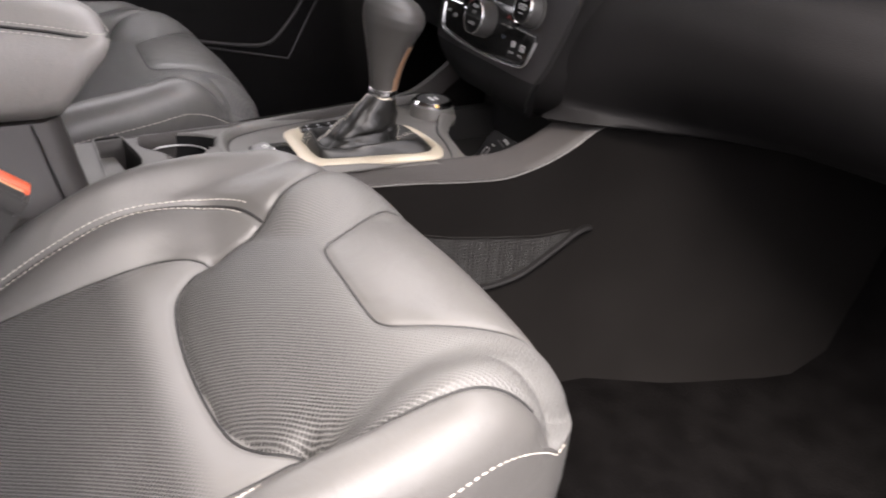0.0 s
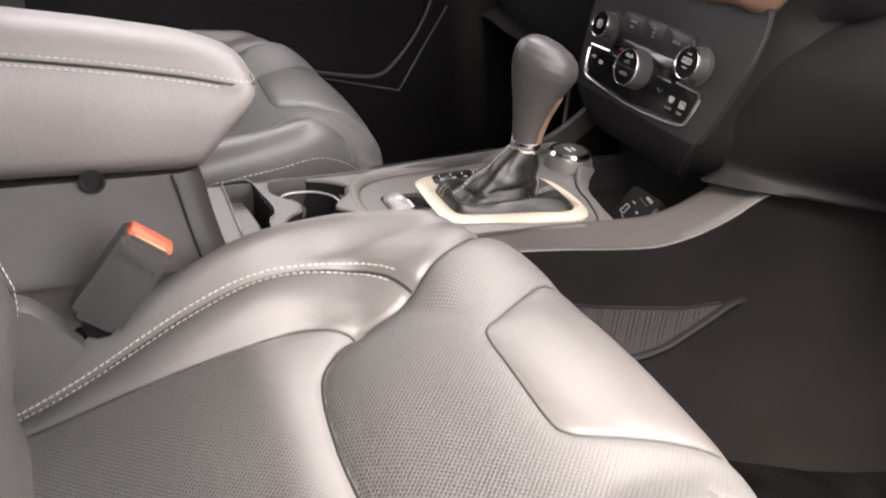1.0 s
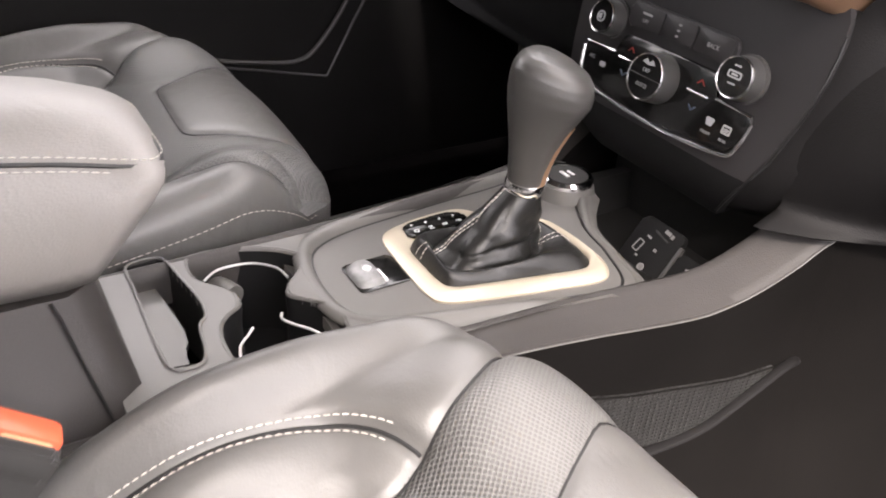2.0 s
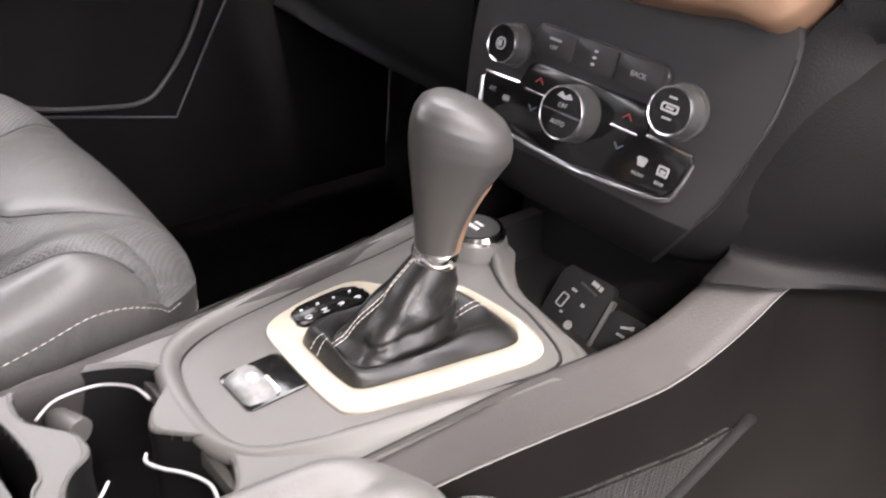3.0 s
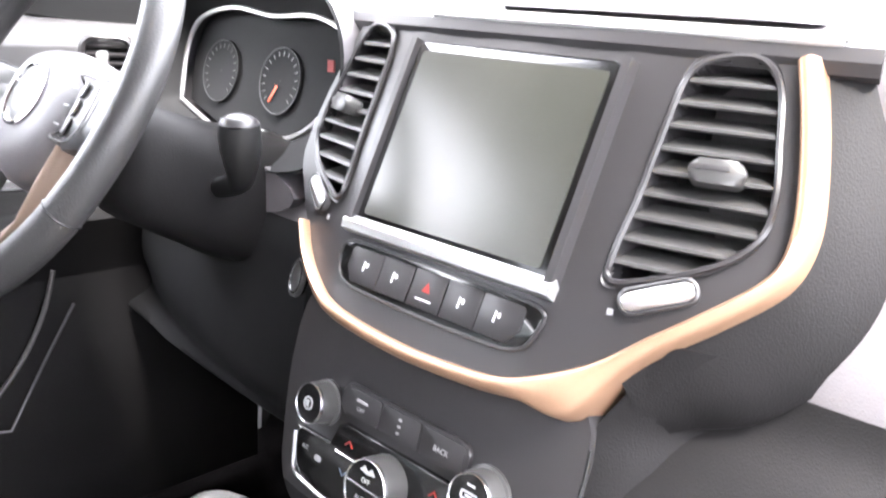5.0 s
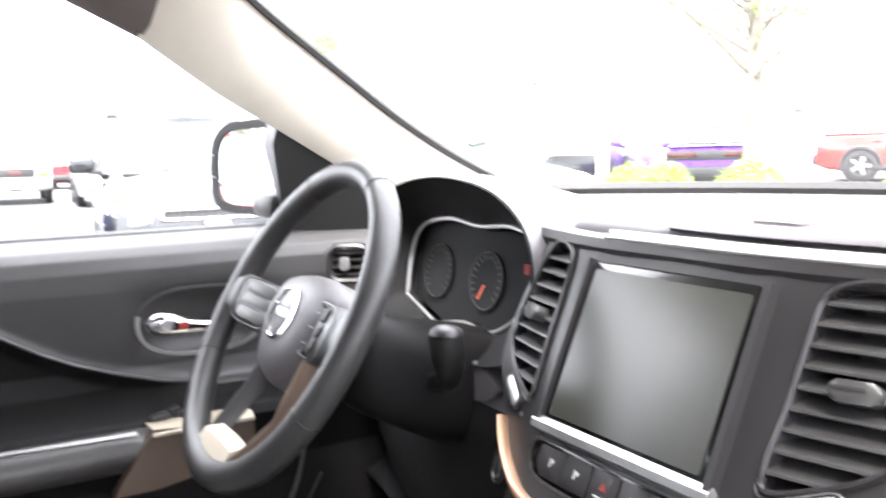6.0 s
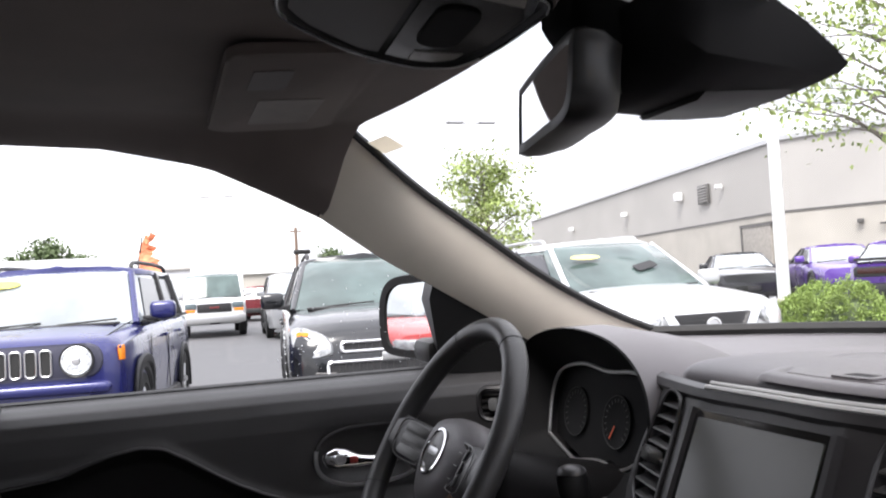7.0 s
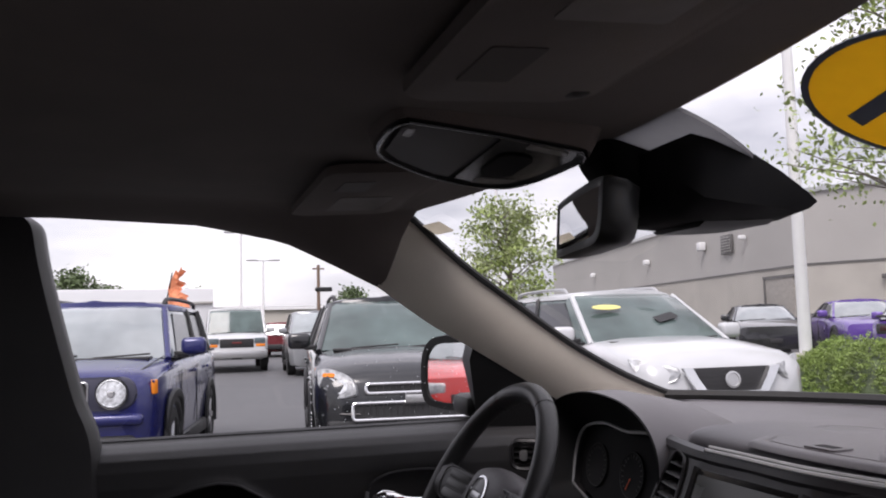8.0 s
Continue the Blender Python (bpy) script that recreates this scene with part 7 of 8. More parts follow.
# ---- outside ----
M["asphalt"] = mat("damp_asphalt", (0.085, 0.085, 0.088), 0.6, grain=0.5, grain_size=0.012, cloud=0.18, cloud_size=1.6, spread=0.15)
M["grass"] = mat("lawn", (0.07, 0.12, 0.03), 0.9, grain=1.0, grain_size=0.03, cloud=0.3, cloud_size=0.5)
M["tyre"] = mat("tyre_rubber", (0.02, 0.02, 0.02), 0.8, grain=0.4, grain_size=0.01)
M["alloy"] = mat("alloy", (0.5, 0.5, 0.51), 0.3, metal=0.9, cloud=0.1)
M["side_glass"] = mat("dark_side_glass", (0.018, 0.020, 0.024), 0.12, cloud=0.3, cloud_size=0.4, spread=0.02, spec=0.5)
M["green_glass"] = mat("green_tinted_glass", (0.075, 0.105, 0.100), 0.08, cloud=0.35, cloud_size=0.5, spread=0.02, spec=0.55)
# Pale clouded base paints in the sky's reflection, besides the gloss.
M["car_glass"] = mat("sky_grey_car_glass", (0.25, 0.28, 0.285), 0.06, cloud=0.28, cloud_size=0.7, spread=0.02, coat=1.0, spec=1.0)
M["lens"] = mat("clear_headlight", (0.34, 0.35, 0.36), 0.3, metal=0.15, cloud=0.45, cloud_size=0.05, coat=0.25)
M["lamp_bowl"] = mat("headlight_bowl", (0.60, 0.62, 0.64), 0.22, metal=0.0, cloud=0.4, cloud_size=0.03, coat=0.3)
M["amber"] = mat("amber_lens", (0.85, 0.25, 0.02), 0.2, cloud=0.1)
M["black_trim"] = mat("black_car_trim", (0.018, 0.018, 0.019), 0.5, cloud=0.15)
solo("ground", grid(lambda u, v: Vector((-900 + 1800 * u, -900 + 1800 * v ** 1.0, 0.45 * soft_step(6, 24, -900 + 1800 * v))), 6, 1200), M["asphalt"], "damp grey asphalt of the car park", "ground", kind="structure")


def paint(name, c, rough=0.28, metal=0.2):
    return mat(name, c, rough, metal=metal, cloud=0.06, cloud_size=0.5, coat=0.8, spread=0.05)


def body_mesh(stations):
    """Sections along x: (x, half width, low z, top z, crown)."""
    rings = []
    for x, w, lo, hi, cr in stations:
        mid = lo + (hi - lo) * 0.55
        half_ = [(0.0, lo), (w * 0.80, lo), (w * 0.95, lo + 0.05), (w * 0.985, lo + 0.16), (w, mid), (w * 0.985, hi - 0.10), (w * 0.95, hi - 0.04), (w * 0.86, hi), (w * 0.5, hi + cr * 0.8), (0.0, hi + cr)]
        ring = [(x, -y, z) for y, z in half_] + [(x, y, z) for y, z in half_[-2:0:-1]]
        rings.append(ring)
    return loft(rings)


def cabin_mesh(base, roof, wb, wr, zb, zr):
    """base, roof: (rear x, front x)."""
    rings = []
    for k in (0.0, 0.5, 0.9, 1.0):
        a, b = base[0] + (roof[0] - base[0]) * k, base[1] + (roof[1] - base[1]) * k
        w, z = wb + (wr - wb) * k, zb + (zr - zb) * k
        if k == 1.0:
            a, b, w = a + 0.08, b - 0.10, w - 0.06
        bow = 0.10
        rings.append([(b + bow, 0, z), (b + bow * 0.8, w * 0.5, z), (b, w * 0.93, z), (b - 0.12, w, z), ((a + b) / 2, w * 1.01, z), (a + 0.12, w, z), (a, w * 0.92, z), (a - 0.04, 0, z),
                      (a, -w * 0.92, z), (a + 0.12, -w, z), ((a + b) / 2, -w * 1.01, z), (b - 0.12, -w, z), (b, -w * 0.93, z), (b + bow * 0.8, -w * 0.5, z)])
    return loft(rings)


def road_wheel(parent, x, y, r, wide=0.22):
    s = 1 if y > 0 else -1
    m = frame_at((x, y, r), (1, 0, 0), (0, 0, 1)) @ pose(0, 0, 0, 0, 0 if s < 0 else 180, 0)
    w = part("wheel", lathe([(r * 0.66, -wide), (r * 0.95, -wide), (r, -wide * 0.8), (r, -wide * 0.15), (r * 0.95, 0.0), (r * 0.68, 0.01), (r * 0.66, -0.02)], 30, m=m), M["tyre"], parent, "black tyre")
    part("rim", lathe([(r * 0.67, -0.03), (r * 0.66, 0.005), (r * 0.60, 0.0), (r * 0.56, -0.05), (0.02, -0.06)], 30, m=m), M["black_trim"], w)
    for k in range(5):
        a = 2 * math.pi * k / 5
        part("spoke", box((0, 0, 0), (r * 0.52, 0.06, 0.03), 0.01), M["alloy"], w).data.transform(m @ pose(r * 0.33 * math.cos(a), r * 0.33 * math.sin(a), -0.015, 0, 0, math.degrees(a)))
    return w


def arch(parent, x, y, r, material):
    s = 1 if y > 0 else -1
    pts = [(x + (r + 0.06) * math.cos(a), y + s * 0.012, r + (r + 0.06) * math.sin(a)) for a in (math.pi * (-0.08 + 1.16 * k / 16) for k in range(17))]
    part("arch", tube(pts, 0.05, n=6, up=(0, 1, 0), flat=0.5), material, parent)
    part("wheel_well", slab([(math.cos(a) * (r + 0.05), math.sin(a) * (r + 0.05)) for a in (2 * math.pi * k / 28 for k in range(28))], 0.02, m=frame_at((x, y - s * 0.012, r), (1, 0, 0), (0, 0, 1)) @ pose(0, 0, -0.01)), M["tyre"], parent)


def vehicle(name, label, category, at, heading, colour, L, W, body, cab, wheels, roof_mat=None, rails=None, glass=None, group=""):
    """A car at the origin, nose along x; finish with place()."""
    v = thing(name, (0, 0, 0), label, category, group)
    shell = part("body", body_mesh(body), colour, v, sharp=42)
    base, roof, wb, wr, zb, zr = cab
    g = part("window_glass", cabin_mesh(base, roof, wb, wr, zb, zr), glass or M["car_glass"], v, "glass reflecting the grey sky", sharp=30)
    rm = roof_mat or colour
    part("roof", loft([[(roof[1] - 0.02, 0, z0 + 0.02), (roof[1] - 0.06, w * 0.8, z0 + 0.01), (roof[1] - 0.16, w, z0), ((roof[0] + roof[1]) / 2, w, z0 + 0.01), (roof[0] + 0.05, w * 0.97, z0), (roof[0] - 0.02, w * 0.8, z0), (roof[0] - 0.05, 0, z0 + 0.01),
                        (roof[0] - 0.02, -w * 0.8, z0), (roof[0] + 0.05, -w * 0.97, z0), ((roof[0] + roof[1]) / 2, -w, z0 + 0.01), (roof[1] - 0.16, -w, z0), (roof[1] - 0.06, -w * 0.8, z0 + 0.01)] for w, z0 in ((wr + 0.03, zr - 0.05), (wr + 0.02, zr - 0.005), (wr - 0.10, zr + 0.03), (0.1, zr + 0.045))]), rm, v, sharp=60)
    for s in (-1, 1):
        part("pillar", tube([(base[1] + 0.0, s * wb * 0.965, zb - 0.01), (roof[1] - 0.03, s * (wr * 0.985), zr - 0.03)], 0.032, n=8), colour, v)
        for f in (0.48, 0.80):
            xb = base[1] + (base[0] - base[1]) * f
            xr = roof[1] + (roof[0] - roof[1]) * f
            part("pillar", tube([(xb, s * (wb + 0.012), zb), (xr, s * (wr + 0.012), zr - 0.03)], 0.045, n=4), M["black_trim"], v)
        for f0, f1 in ((0.09, 0.455), (0.505, 0.775), (0.825, 0.94)):
            def side(f, h, o):
                xb, xr = base[1] + (base[0] - base[1]) * f, roof[1] + (roof[0] - roof[1]) * f
                return (xb + (xr - xb) * h, s * (wb + (wr - wb) * h + o), zb + (zr - zb) * h)

            rim_ = [(f0, 0.08), (f1, 0.08), (f1, 0.84), (f0 + 0.02, 0.84)]
            part("side_window", loft([[side(f, h, o) for f, h in rim_] for o in (0.004, 0.016)]), M["side_glass"], v, "dark side window")
        part("belt_strip", tube([(base[0], s * (wb + 0.015), zb + 0.005), (base[1] - 0.1, s * (wb + 0.015), zb + 0.005)], 0.018, n=5), M["black_trim"], v)
        mir = part("door_mirror", box((base[1] - 0.28, s * (wb + 0.17), zb + 0.10), (0.15, 0.24, 0.17), 0.05, seg=3), colour, v)
        part("mirror_stem", box((base[1] - 0.26, s * (wb + 0.05), zb + 0.03), (0.08, 0.14, 0.05), 0.015), M["black_trim"], mir)
        part("door_seam", tube([(base[1] - 0.15, s * (W / 2 + 0.002), 0.45), (base[1] - 0.15, s * (W / 2 + 0.002), zb - 0.12)], 0.005, n=4), M["black_trim"], v)
        part("door_seam", tube([(base[1] - 1.15, s * (W / 2 + 0.002), 0.40), (base[1] - 1.15, s * (W / 2 + 0.002), zb - 0.12)], 0.005, n=4), M["black_trim"], v)
        for f in (0.34, 0.66):
            part("door_handle", box((base[1] + (base[0] - base[1]) * f, s * (W / 2 + 0.012), zb - 0.16), (0.18, 0.03, 0.035), 0.01), colour, v)
        part("sill", box((0, s * (W / 2 - 0.03), 0.30), (L * 0.5, 0.09, 0.14), 0.03), M["black_trim"], v)
        if rails:
            pts = smooth_line([(roof[1] - 0.30, s * (wr - 0.06), zr + 0.01), (roof[1] - 0.42, s * (wr - 0.06), zr + 0.075), ((roof[0] + roof[1]) / 2, s * (wr - 0.06), zr + 0.09), (roof[0] + 0.25, s * (wr - 0.06), zr + 0.075), (roof[0] + 0.1, s * (wr - 0.06), zr + 0.01)], 6)
            part("roof_rail", tube(pts, 0.022, n=6), rails, v)
        for x, r in wheels:
            road_wheel(v, x, s * (W / 2 + 0.005), r)
            arch(v, x, s * (W / 2 - 0.01), r, M["black_trim"])
    # wipers and cowl
    part("cowl", box((base[1] + 0.10, 0, zb + 0.005), (0.22, wb * 1.6, 0.03), 0.01), M["black_trim"], v)
    for y0 in (-0.5, 0.15):
        part("wiper", tube([(base[1] + 0.12, y0, zb + 0.02), (base[1] + 0.07, y0 + 0.50, zb + 0.045)], 0.008, n=4), M["black_trim"], v)
    part("plate_bar", box((L / 2 + 0.005, 0, 0.48), (0.02, 0.32, 0.12), 0.005), M["black_trim"], v)
    return v


def park(v, x, y, heading):
    v.matrix_basis = pose(x, y, 0.45 * soft_step(6, 24, y), 0, 0, heading)
    return v


# blue boxy compact SUV
blue = paint("deep_blue_paint", (0.014, 0.017, 0.115))
ren = vehicle("parked_suv", "blue boxy compact SUV with round headlights and slotted grille", "car", None, 0, blue, 4.23, 1.80,
              [(2.10, 0.62, 0.36, 0.74, 0.0), (2.09, 0.76, 0.30, 0.93, 0.01), (2.03, 0.85, 0.27, 1.00, 0.02), (1.90, 0.885, 0.26, 1.035, 0.03), (1.55, 0.90, 0.25, 1.07, 0.035), (1.05, 0.90, 0.25, 1.10, 0.03), (0.0, 0.90, 0.25, 1.12, 0.0), (-1.5, 0.90, 0.26, 1.13, 0.0), (-2.0, 0.87, 0.30, 1.12, 0.0), (-2.1, 0.80, 0.40, 1.05, 0.0)],
              ((-2.02, 0.98), (-1.90, 0.52), 0.83, 0.69, 1.11, 1.62), ((1.28, 0.345), (-1.29, 0.345)), rails=M["black_trim"], group="parked cars")
gp = part("grille_panel", slab(rounded(1.50, 0.27, 0.13, 8), 0.045, 0.018, m=frame_at((2.062, 0, 0.865), (0, 1, 0), (-0.04, 0, 1)), seg=3), mat("grille_grey", (0.050, 0.050, 0.075), 0.4, metal=0.3, cloud=0.1), ren, "dark grey grille panel")
for k in range(7):
    m = frame_at((2.108, -0.33 + 0.11 * k, 0.86), (0, 1, 0), (0, 0, 1))
    part("grille_slot", frame_ring(rounded(0.092, 0.215, 0.030), rounded(0.070, 0.190, 0.022), 0.014, m=m, bulge=0.004), M["silver"], gp, "bright ring of a grille slot")
    part("slot_back", slab(rounded(0.074, 0.194, 0.022), 0.006, m=m), M["tyre"], gp)
for s in (-1, 1):
    m = frame_at((2.108, s * 0.56, 0.87), (0, 1, 0), (0, 0, 1))
    h = part("headlight", lathe([(0.112, 0.0), (0.115, 0.028), (0.106, 0.034), (0.100, 0.028), (0.05, 0.036), (0.001, 0.040)], 32, m=m), M["lamp_bowl"], ren, "round clear headlight")
    part("headlight_ring", lathe([(0.113, 0.02), (0.128, 0.03), (0.128, 0.0)], 32, m=m), M["black_trim"], h)
    part("bulb", lathe([(0.034, 0.036), (0.034, 0.041), (0.022, 0.043), (0.001, 0.042)], 16, m=m), M["chrome"], h)
    part("side_marker", box((1.985, s * 0.868, 0.905), (0.06, 0.04, 0.12), 0.014, turn=pose(0, 0, 0, 0, 0, -s * 25)), M["amber"], ren, "amber marker lamp")
part("bumper", box((2.10, 0, 0.42), (0.12, 1.50, 0.22), 0.05, seg=3), M["black_trim"], ren, "black lower bumper")
part("bumper_bar", box((2.105, 0, 0.655), (0.10, 1.62, 0.10), 0.045, seg=3), blue, ren, "blue upper bumper")
for s in (-1, 1):
    part("fender_flare", tube(smooth_line([(1.62 + 0.0, s * 0.905, 0.40), (1.66, s * 0.918, 0.62), (1.55, s * 0.922, 0.76), (1.28, s * 0.924, 0.80), (1.01, s * 0.922, 0.76), (0.90, s * 0.915, 0.62), (0.92, s * 0.905, 0.40)], 5), 0.045, n=8, up=(0, 1, 0), flat=0.6), M["black_trim"], ren, "black cladding round the wheel")
part("windshield_tag", slab([(0.16 * math.cos(a), 0.05 * math.sin(a)) for a in (2 * math.pi * k / 24 for k in range(24))], 0.004, m=frame_at((0.70, -0.42, 1.52), (0.06, 1, 0), (-0.70, 0, 0.70))), mat("yellow_tag", (0.72, 0.66, 0.12), 0.5, cloud=0.04), ren, "yellow oval tag on the glass")
for s in (-1, 1):
    part("hood_seam", tube(smooth_line([(2.02, s * 0.70, 0.995), (1.8, s * 0.745, 1.052), (1.4, s * 0.765, 1.098), (1.05, s * 0.775, 1.128)], 5), 0.006, n=5), M["black_trim"], ren)
    part("fender_crease", tube(smooth_line([(2.02, s * 0.865, 0.95), (1.6, s * 0.893, 1.01), (1.0, s * 0.895, 1.04)], 5), 0.012, n=6), blue, ren)
park(ren, -8.65, -0.95, -8.9)

# black mid-size SUV
black = paint("black_paint", (0.012, 0.013, 0.015), 0.2)
equ = vehicle("parked_suv", "black SUV beaded with rain, chrome-framed double grille", "car", None, 0, black, 4.77, 1.84,
              [(2.38, 0.60, 0.30, 0.66, 0.0), (2.36, 0.76, 0.25, 0.84, 0.01), (2.26, 0.86, 0.24, 0.94, 0.03), (2.05, 0.90, 0.24, 1.00, 0.045), (1.6, 0.92, 0.24, 1.07, 0.05), (1.15, 0.92, 0.24, 1.11, 0.04), (0.0, 0.92, 0.24, 1.14, 0.0), (-1.6, 0.92, 0.26, 1.17, 0.0), (-2.25, 0.88, 0.30, 1.14, 0.0), (-2.38, 0.80, 0.40, 1.0, 0.0)],
              ((-2.25, 1.12), (-2.0, 0.30), 0.85, 0.66, 1.12, 1.64), ((1.42, 0.36), (-1.42, 0.36)), rails=M["black_trim"], glass=M["green_glass"], group="parked cars")
for z, hgt, w in ((0.80, 0.105, 0.92), (0.60, 0.17, 1.16)):
    m = frame_at((2.372, 0, z), (0, 1, 0), (-0.08, 0, 1))
    fr = part("grille_frame", frame_ring(rounded(w, hgt, 0.04), rounded(w - 0.05, hgt - 0.045, 0.025), 0.03, m=m, bulge=0.006), M["chrome"], equ, "chrome grille frame")
    part("grille_mesh", slab(rounded(w - 0.05, hgt - 0.045, 0.025), 0.012, m=m), M["black_trim"], fr)
    for k in range(int(w / 0.06)):
        part("grille_bar", box((2.388, -w / 2 + 0.05 + 0.06 * k, z), (0.01, 0.012, hgt - 0.06)), M["satin"], fr)
part("emblem", box((2.41, 0, 0.705), (0.03, 0.20, 0.07), 0.01), M["silver"], equ, "plain silver emblem")
for s in (-1, 1):
    out = [(-0.20, -0.09), (0.02, -0.12), (0.16, -0.02), (0.20, 0.13), (0.06, 0.14), (-0.14, 0.06)]
    m = frame_at((2.275, s * 0.69, 0.83), (-0.55 * s, 1, 0), (-0.35, 0, 1))
    o = [(p.x, p.y) for p in smooth_line([(s * x, y, 0) for x, y in out], 4, closed=True)]
    h = part("headlight", slab(o, 0.05, 0.012, m=m), M["lens"], equ, "large clear headlight")
    part("lamp_bowl", lathe([(0.062, 0.048), (0.064, 0.056), (0.056, 0.058), (0.04, 0.052), (0.001, 0.051)], 20, m=m @ pose(-0.06 * s, -0.025, 0)), M["lamp_bowl"], h)
    part("lamp_bowl", lathe([(0.062, 0.048), (0.064, 0.056), (0.056, 0.058), (0.04, 0.052), (0.001, 0.051)], 20, m=m @ pose(0.06 * s, -0.005, 0)), M["lamp_bowl"], h)
    part("turn_lens", slab(rounded(0.12, 0.035, 0.015), 0.055, m=m @ pose(0.08 * s, 0.085, 0)), M["amber"], h)
    part("fog_recess", box((2.34, s * 0.66, 0.47), (0.10, 0.26, 0.12), 0.03), M["black_trim"], equ)
    part("bumper_crease", tube(smooth_line([(2.30, s * 0.80, 0.60), (2.37, s * 0.66, 0.585), (2.395, s * 0.5, 0.58)], 4), 0.01, n=5), M["satin"], equ)
part("bumper", box((2.36, 0, 0.32), (0.12, 1.5, 0.13), 0.04), M["black_trim"], equ)
drop_rng = random.Random(5)
drops = bmesh.new()
for _ in range(420):
    y = drop_rng.uniform(-0.86, 0.86)
    if drop_rng.random() < 0.5:
        c, up3 = Vector((2.36 - 0.10 * abs(y) ** 3, y, drop_rng.uniform(0.36, 0.84))), Vector((1, 0, 0.1))
    else:
        c, up3 = Vector((drop_rng.uniform(0.6, 2.2), 0.925, drop_rng.uniform(0.40, 0.98))), Vector((0, 1, 0.1))
        c.y *= 1 if drop_rng.random() < 0.5 else -1
    bmesh.ops.create_icosphere(drops, subdivisions=1, radius=drop_rng.uniform(0.003, 0.008), matrix=Matrix.Translation(c))
stuff(part("rain_drops", drops, mat("rain_drop", (0.75, 0.77, 0.79), 0.1, cloud=0.05), equ, "scattered rain drops"))
park(equ, -8.88, 2.12, -7)

# white crossover
pearl = paint("white_paint", (0.50, 0.51, 0.52), 0.3, 0.0)
rog = vehicle("parked_suv", "white crossover with a V-shaped bright grille and yellow tag", "car", None, 0, pearl, 4.68, 1.84,
              [(2.34, 0.55, 0.30, 0.62, 0.0), (2.33, 0.74, 0.25, 0.84, 0.02), (2.24, 0.85, 0.24, 0.95, 0.04), (2.05, 0.90, 0.24, 1.01, 0.055), (1.6, 0.92, 0.24, 1.07, 0.06), (1.10, 0.92, 0.24, 1.12, 0.05), (0.0, 0.92, 0.24, 1.14, 0.0), (-1.6, 0.92, 0.26, 1.16, 0.0), (-2.2, 0.88, 0.30, 1.12, 0.0), (-2.34, 0.80, 0.40, 1.0, 0.0)],
              ((-2.2, 1.06), (-1.95, 0.22), 0.85, 0.66, 1.11, 1.66), ((1.38, 0.36), (-1.33, 0.36)), rails=M["silver"], glass=M["green_glass"], group="parked cars")
m = frame_at((2.345, 0, 0.76), (0, 1, 0), (-0.10, 0, 1))
gr = part("grille", slab([(-0.42, 0.13), (0.42, 0.13), (0.28, -0.12), (-0.28, -0.12)], 0.03, 0.01, m=m), M["black_trim"], rog, "black mesh grille")
for k in range(6):
    part("grille_bar", slab(rounded(0.74 - 0.05 * k, 0.008, 0.003), 0.036, m=m @ pose(0, 0.10 - 0.04 * k, 0)), M["satin"], gr)
part("grille_v", loft([[m @ Vector(q) for q in ((x - w, y, 0.02), (x - w, y, 0.055), (x + w, y, 0.055), (x + w, y, 0.02))] for x, y, w in ((-0.46, 0.13, 0.05), (-0.40, 0.02, 0.05), (-0.31, -0.11, 0.05))]), M["chrome"], gr, "bright V of the grille")
part("grille_v", loft([[m @ Vector(q) for q in ((x - w, y, 0.02), (x - w, y, 0.055), (x + w, y, 0.055), (x + w, y, 0.02))] for x, y, w in ((0.46, 0.13, 0.05), (0.40, 0.02, 0.05), (0.31, -0.11, 0.05))]), M["chrome"], gr, "bright V of the grille")
part("grille_v", loft([[m @ Vector(q) for q in ((x, -0.135, 0.02), (x, -0.135, 0.055), (x, -0.095, 0.055), (x, -0.095, 0.02))] for x in (-0.33, 0, 0.33)]), M["chrome"], gr, "bright foot of the grille")
part("emblem", lathe([(0.075, 0.035), (0.08, 0.05), (0.062, 0.055), (0.058, 0.045), (0.001, 0.045)], 28, m=m @ pose(0, 0.01, 0)), M["silver"], rog, "plain round silver emblem")
for s in (-1, 1):
    o = [(p.x, p.y) for p in smooth_line([(s * x, y, 0) for x, y in ((-0.19, -0.05), (-0.05, -0.09), (0.14, -0.02), (0.26, 0.10), (0.24, 0.13), (0.0, 0.07), (-0.18, 0.04))], 4, closed=True)]
    h = part("headlight", slab(o, 0.05, 0.012, m=frame_at((2.22, s * 0.68, 0.85), (-0.6 * s, 1, 0), (-0.4, 0, 1))), M["lens"], rog, "swept clear headlight")
    part("lamp_line", slab([(x * 0.9, y * 0.9 - 0.02) for x, y in o], 0.052, m=frame_at((2.215, s * 0.68, 0.835), (-0.6 * s, 1, 0), (-0.4, 0, 1))), M["silver"], h)
    part("fog_recess", box((2.26, s * 0.70, 0.52), (0.12, 0.20, 0.16), 0.04), M["black_trim"], rog)
part("windshield_tag", slab([(0.17 * math.cos(a), 0.05 * math.sin(a)) for a in (2 * math.pi * k / 24 for k in range(24))], 0.004, m=frame_at((0.62, -0.42, 1.50), (0.10, 1, 0), (-0.84, 0, 0.55))), mat("yellow_tag_round", (0.70, 0.64, 0.22), 0.5, cloud=0.04), rog, "yellow oval tag on the glass")
for dx in (0.22,):
    part("window_sticker", slab(rounded(0.30, 0.12, 0.02), 0.004, m=frame_at((0.70, dx, 1.42), (0.0, 1, 0), (-0.84, 0, 0.55)) @ pose(0, -0.1, 0.01, 0, 0, 20)), M["black_trim"], rog)
part("bumper", box((2.33, 0, 0.36), (0.12, 1.40, 0.14), 0.04), M["black_trim"], rog)
park(rog, -8.27, 4.85, -3)

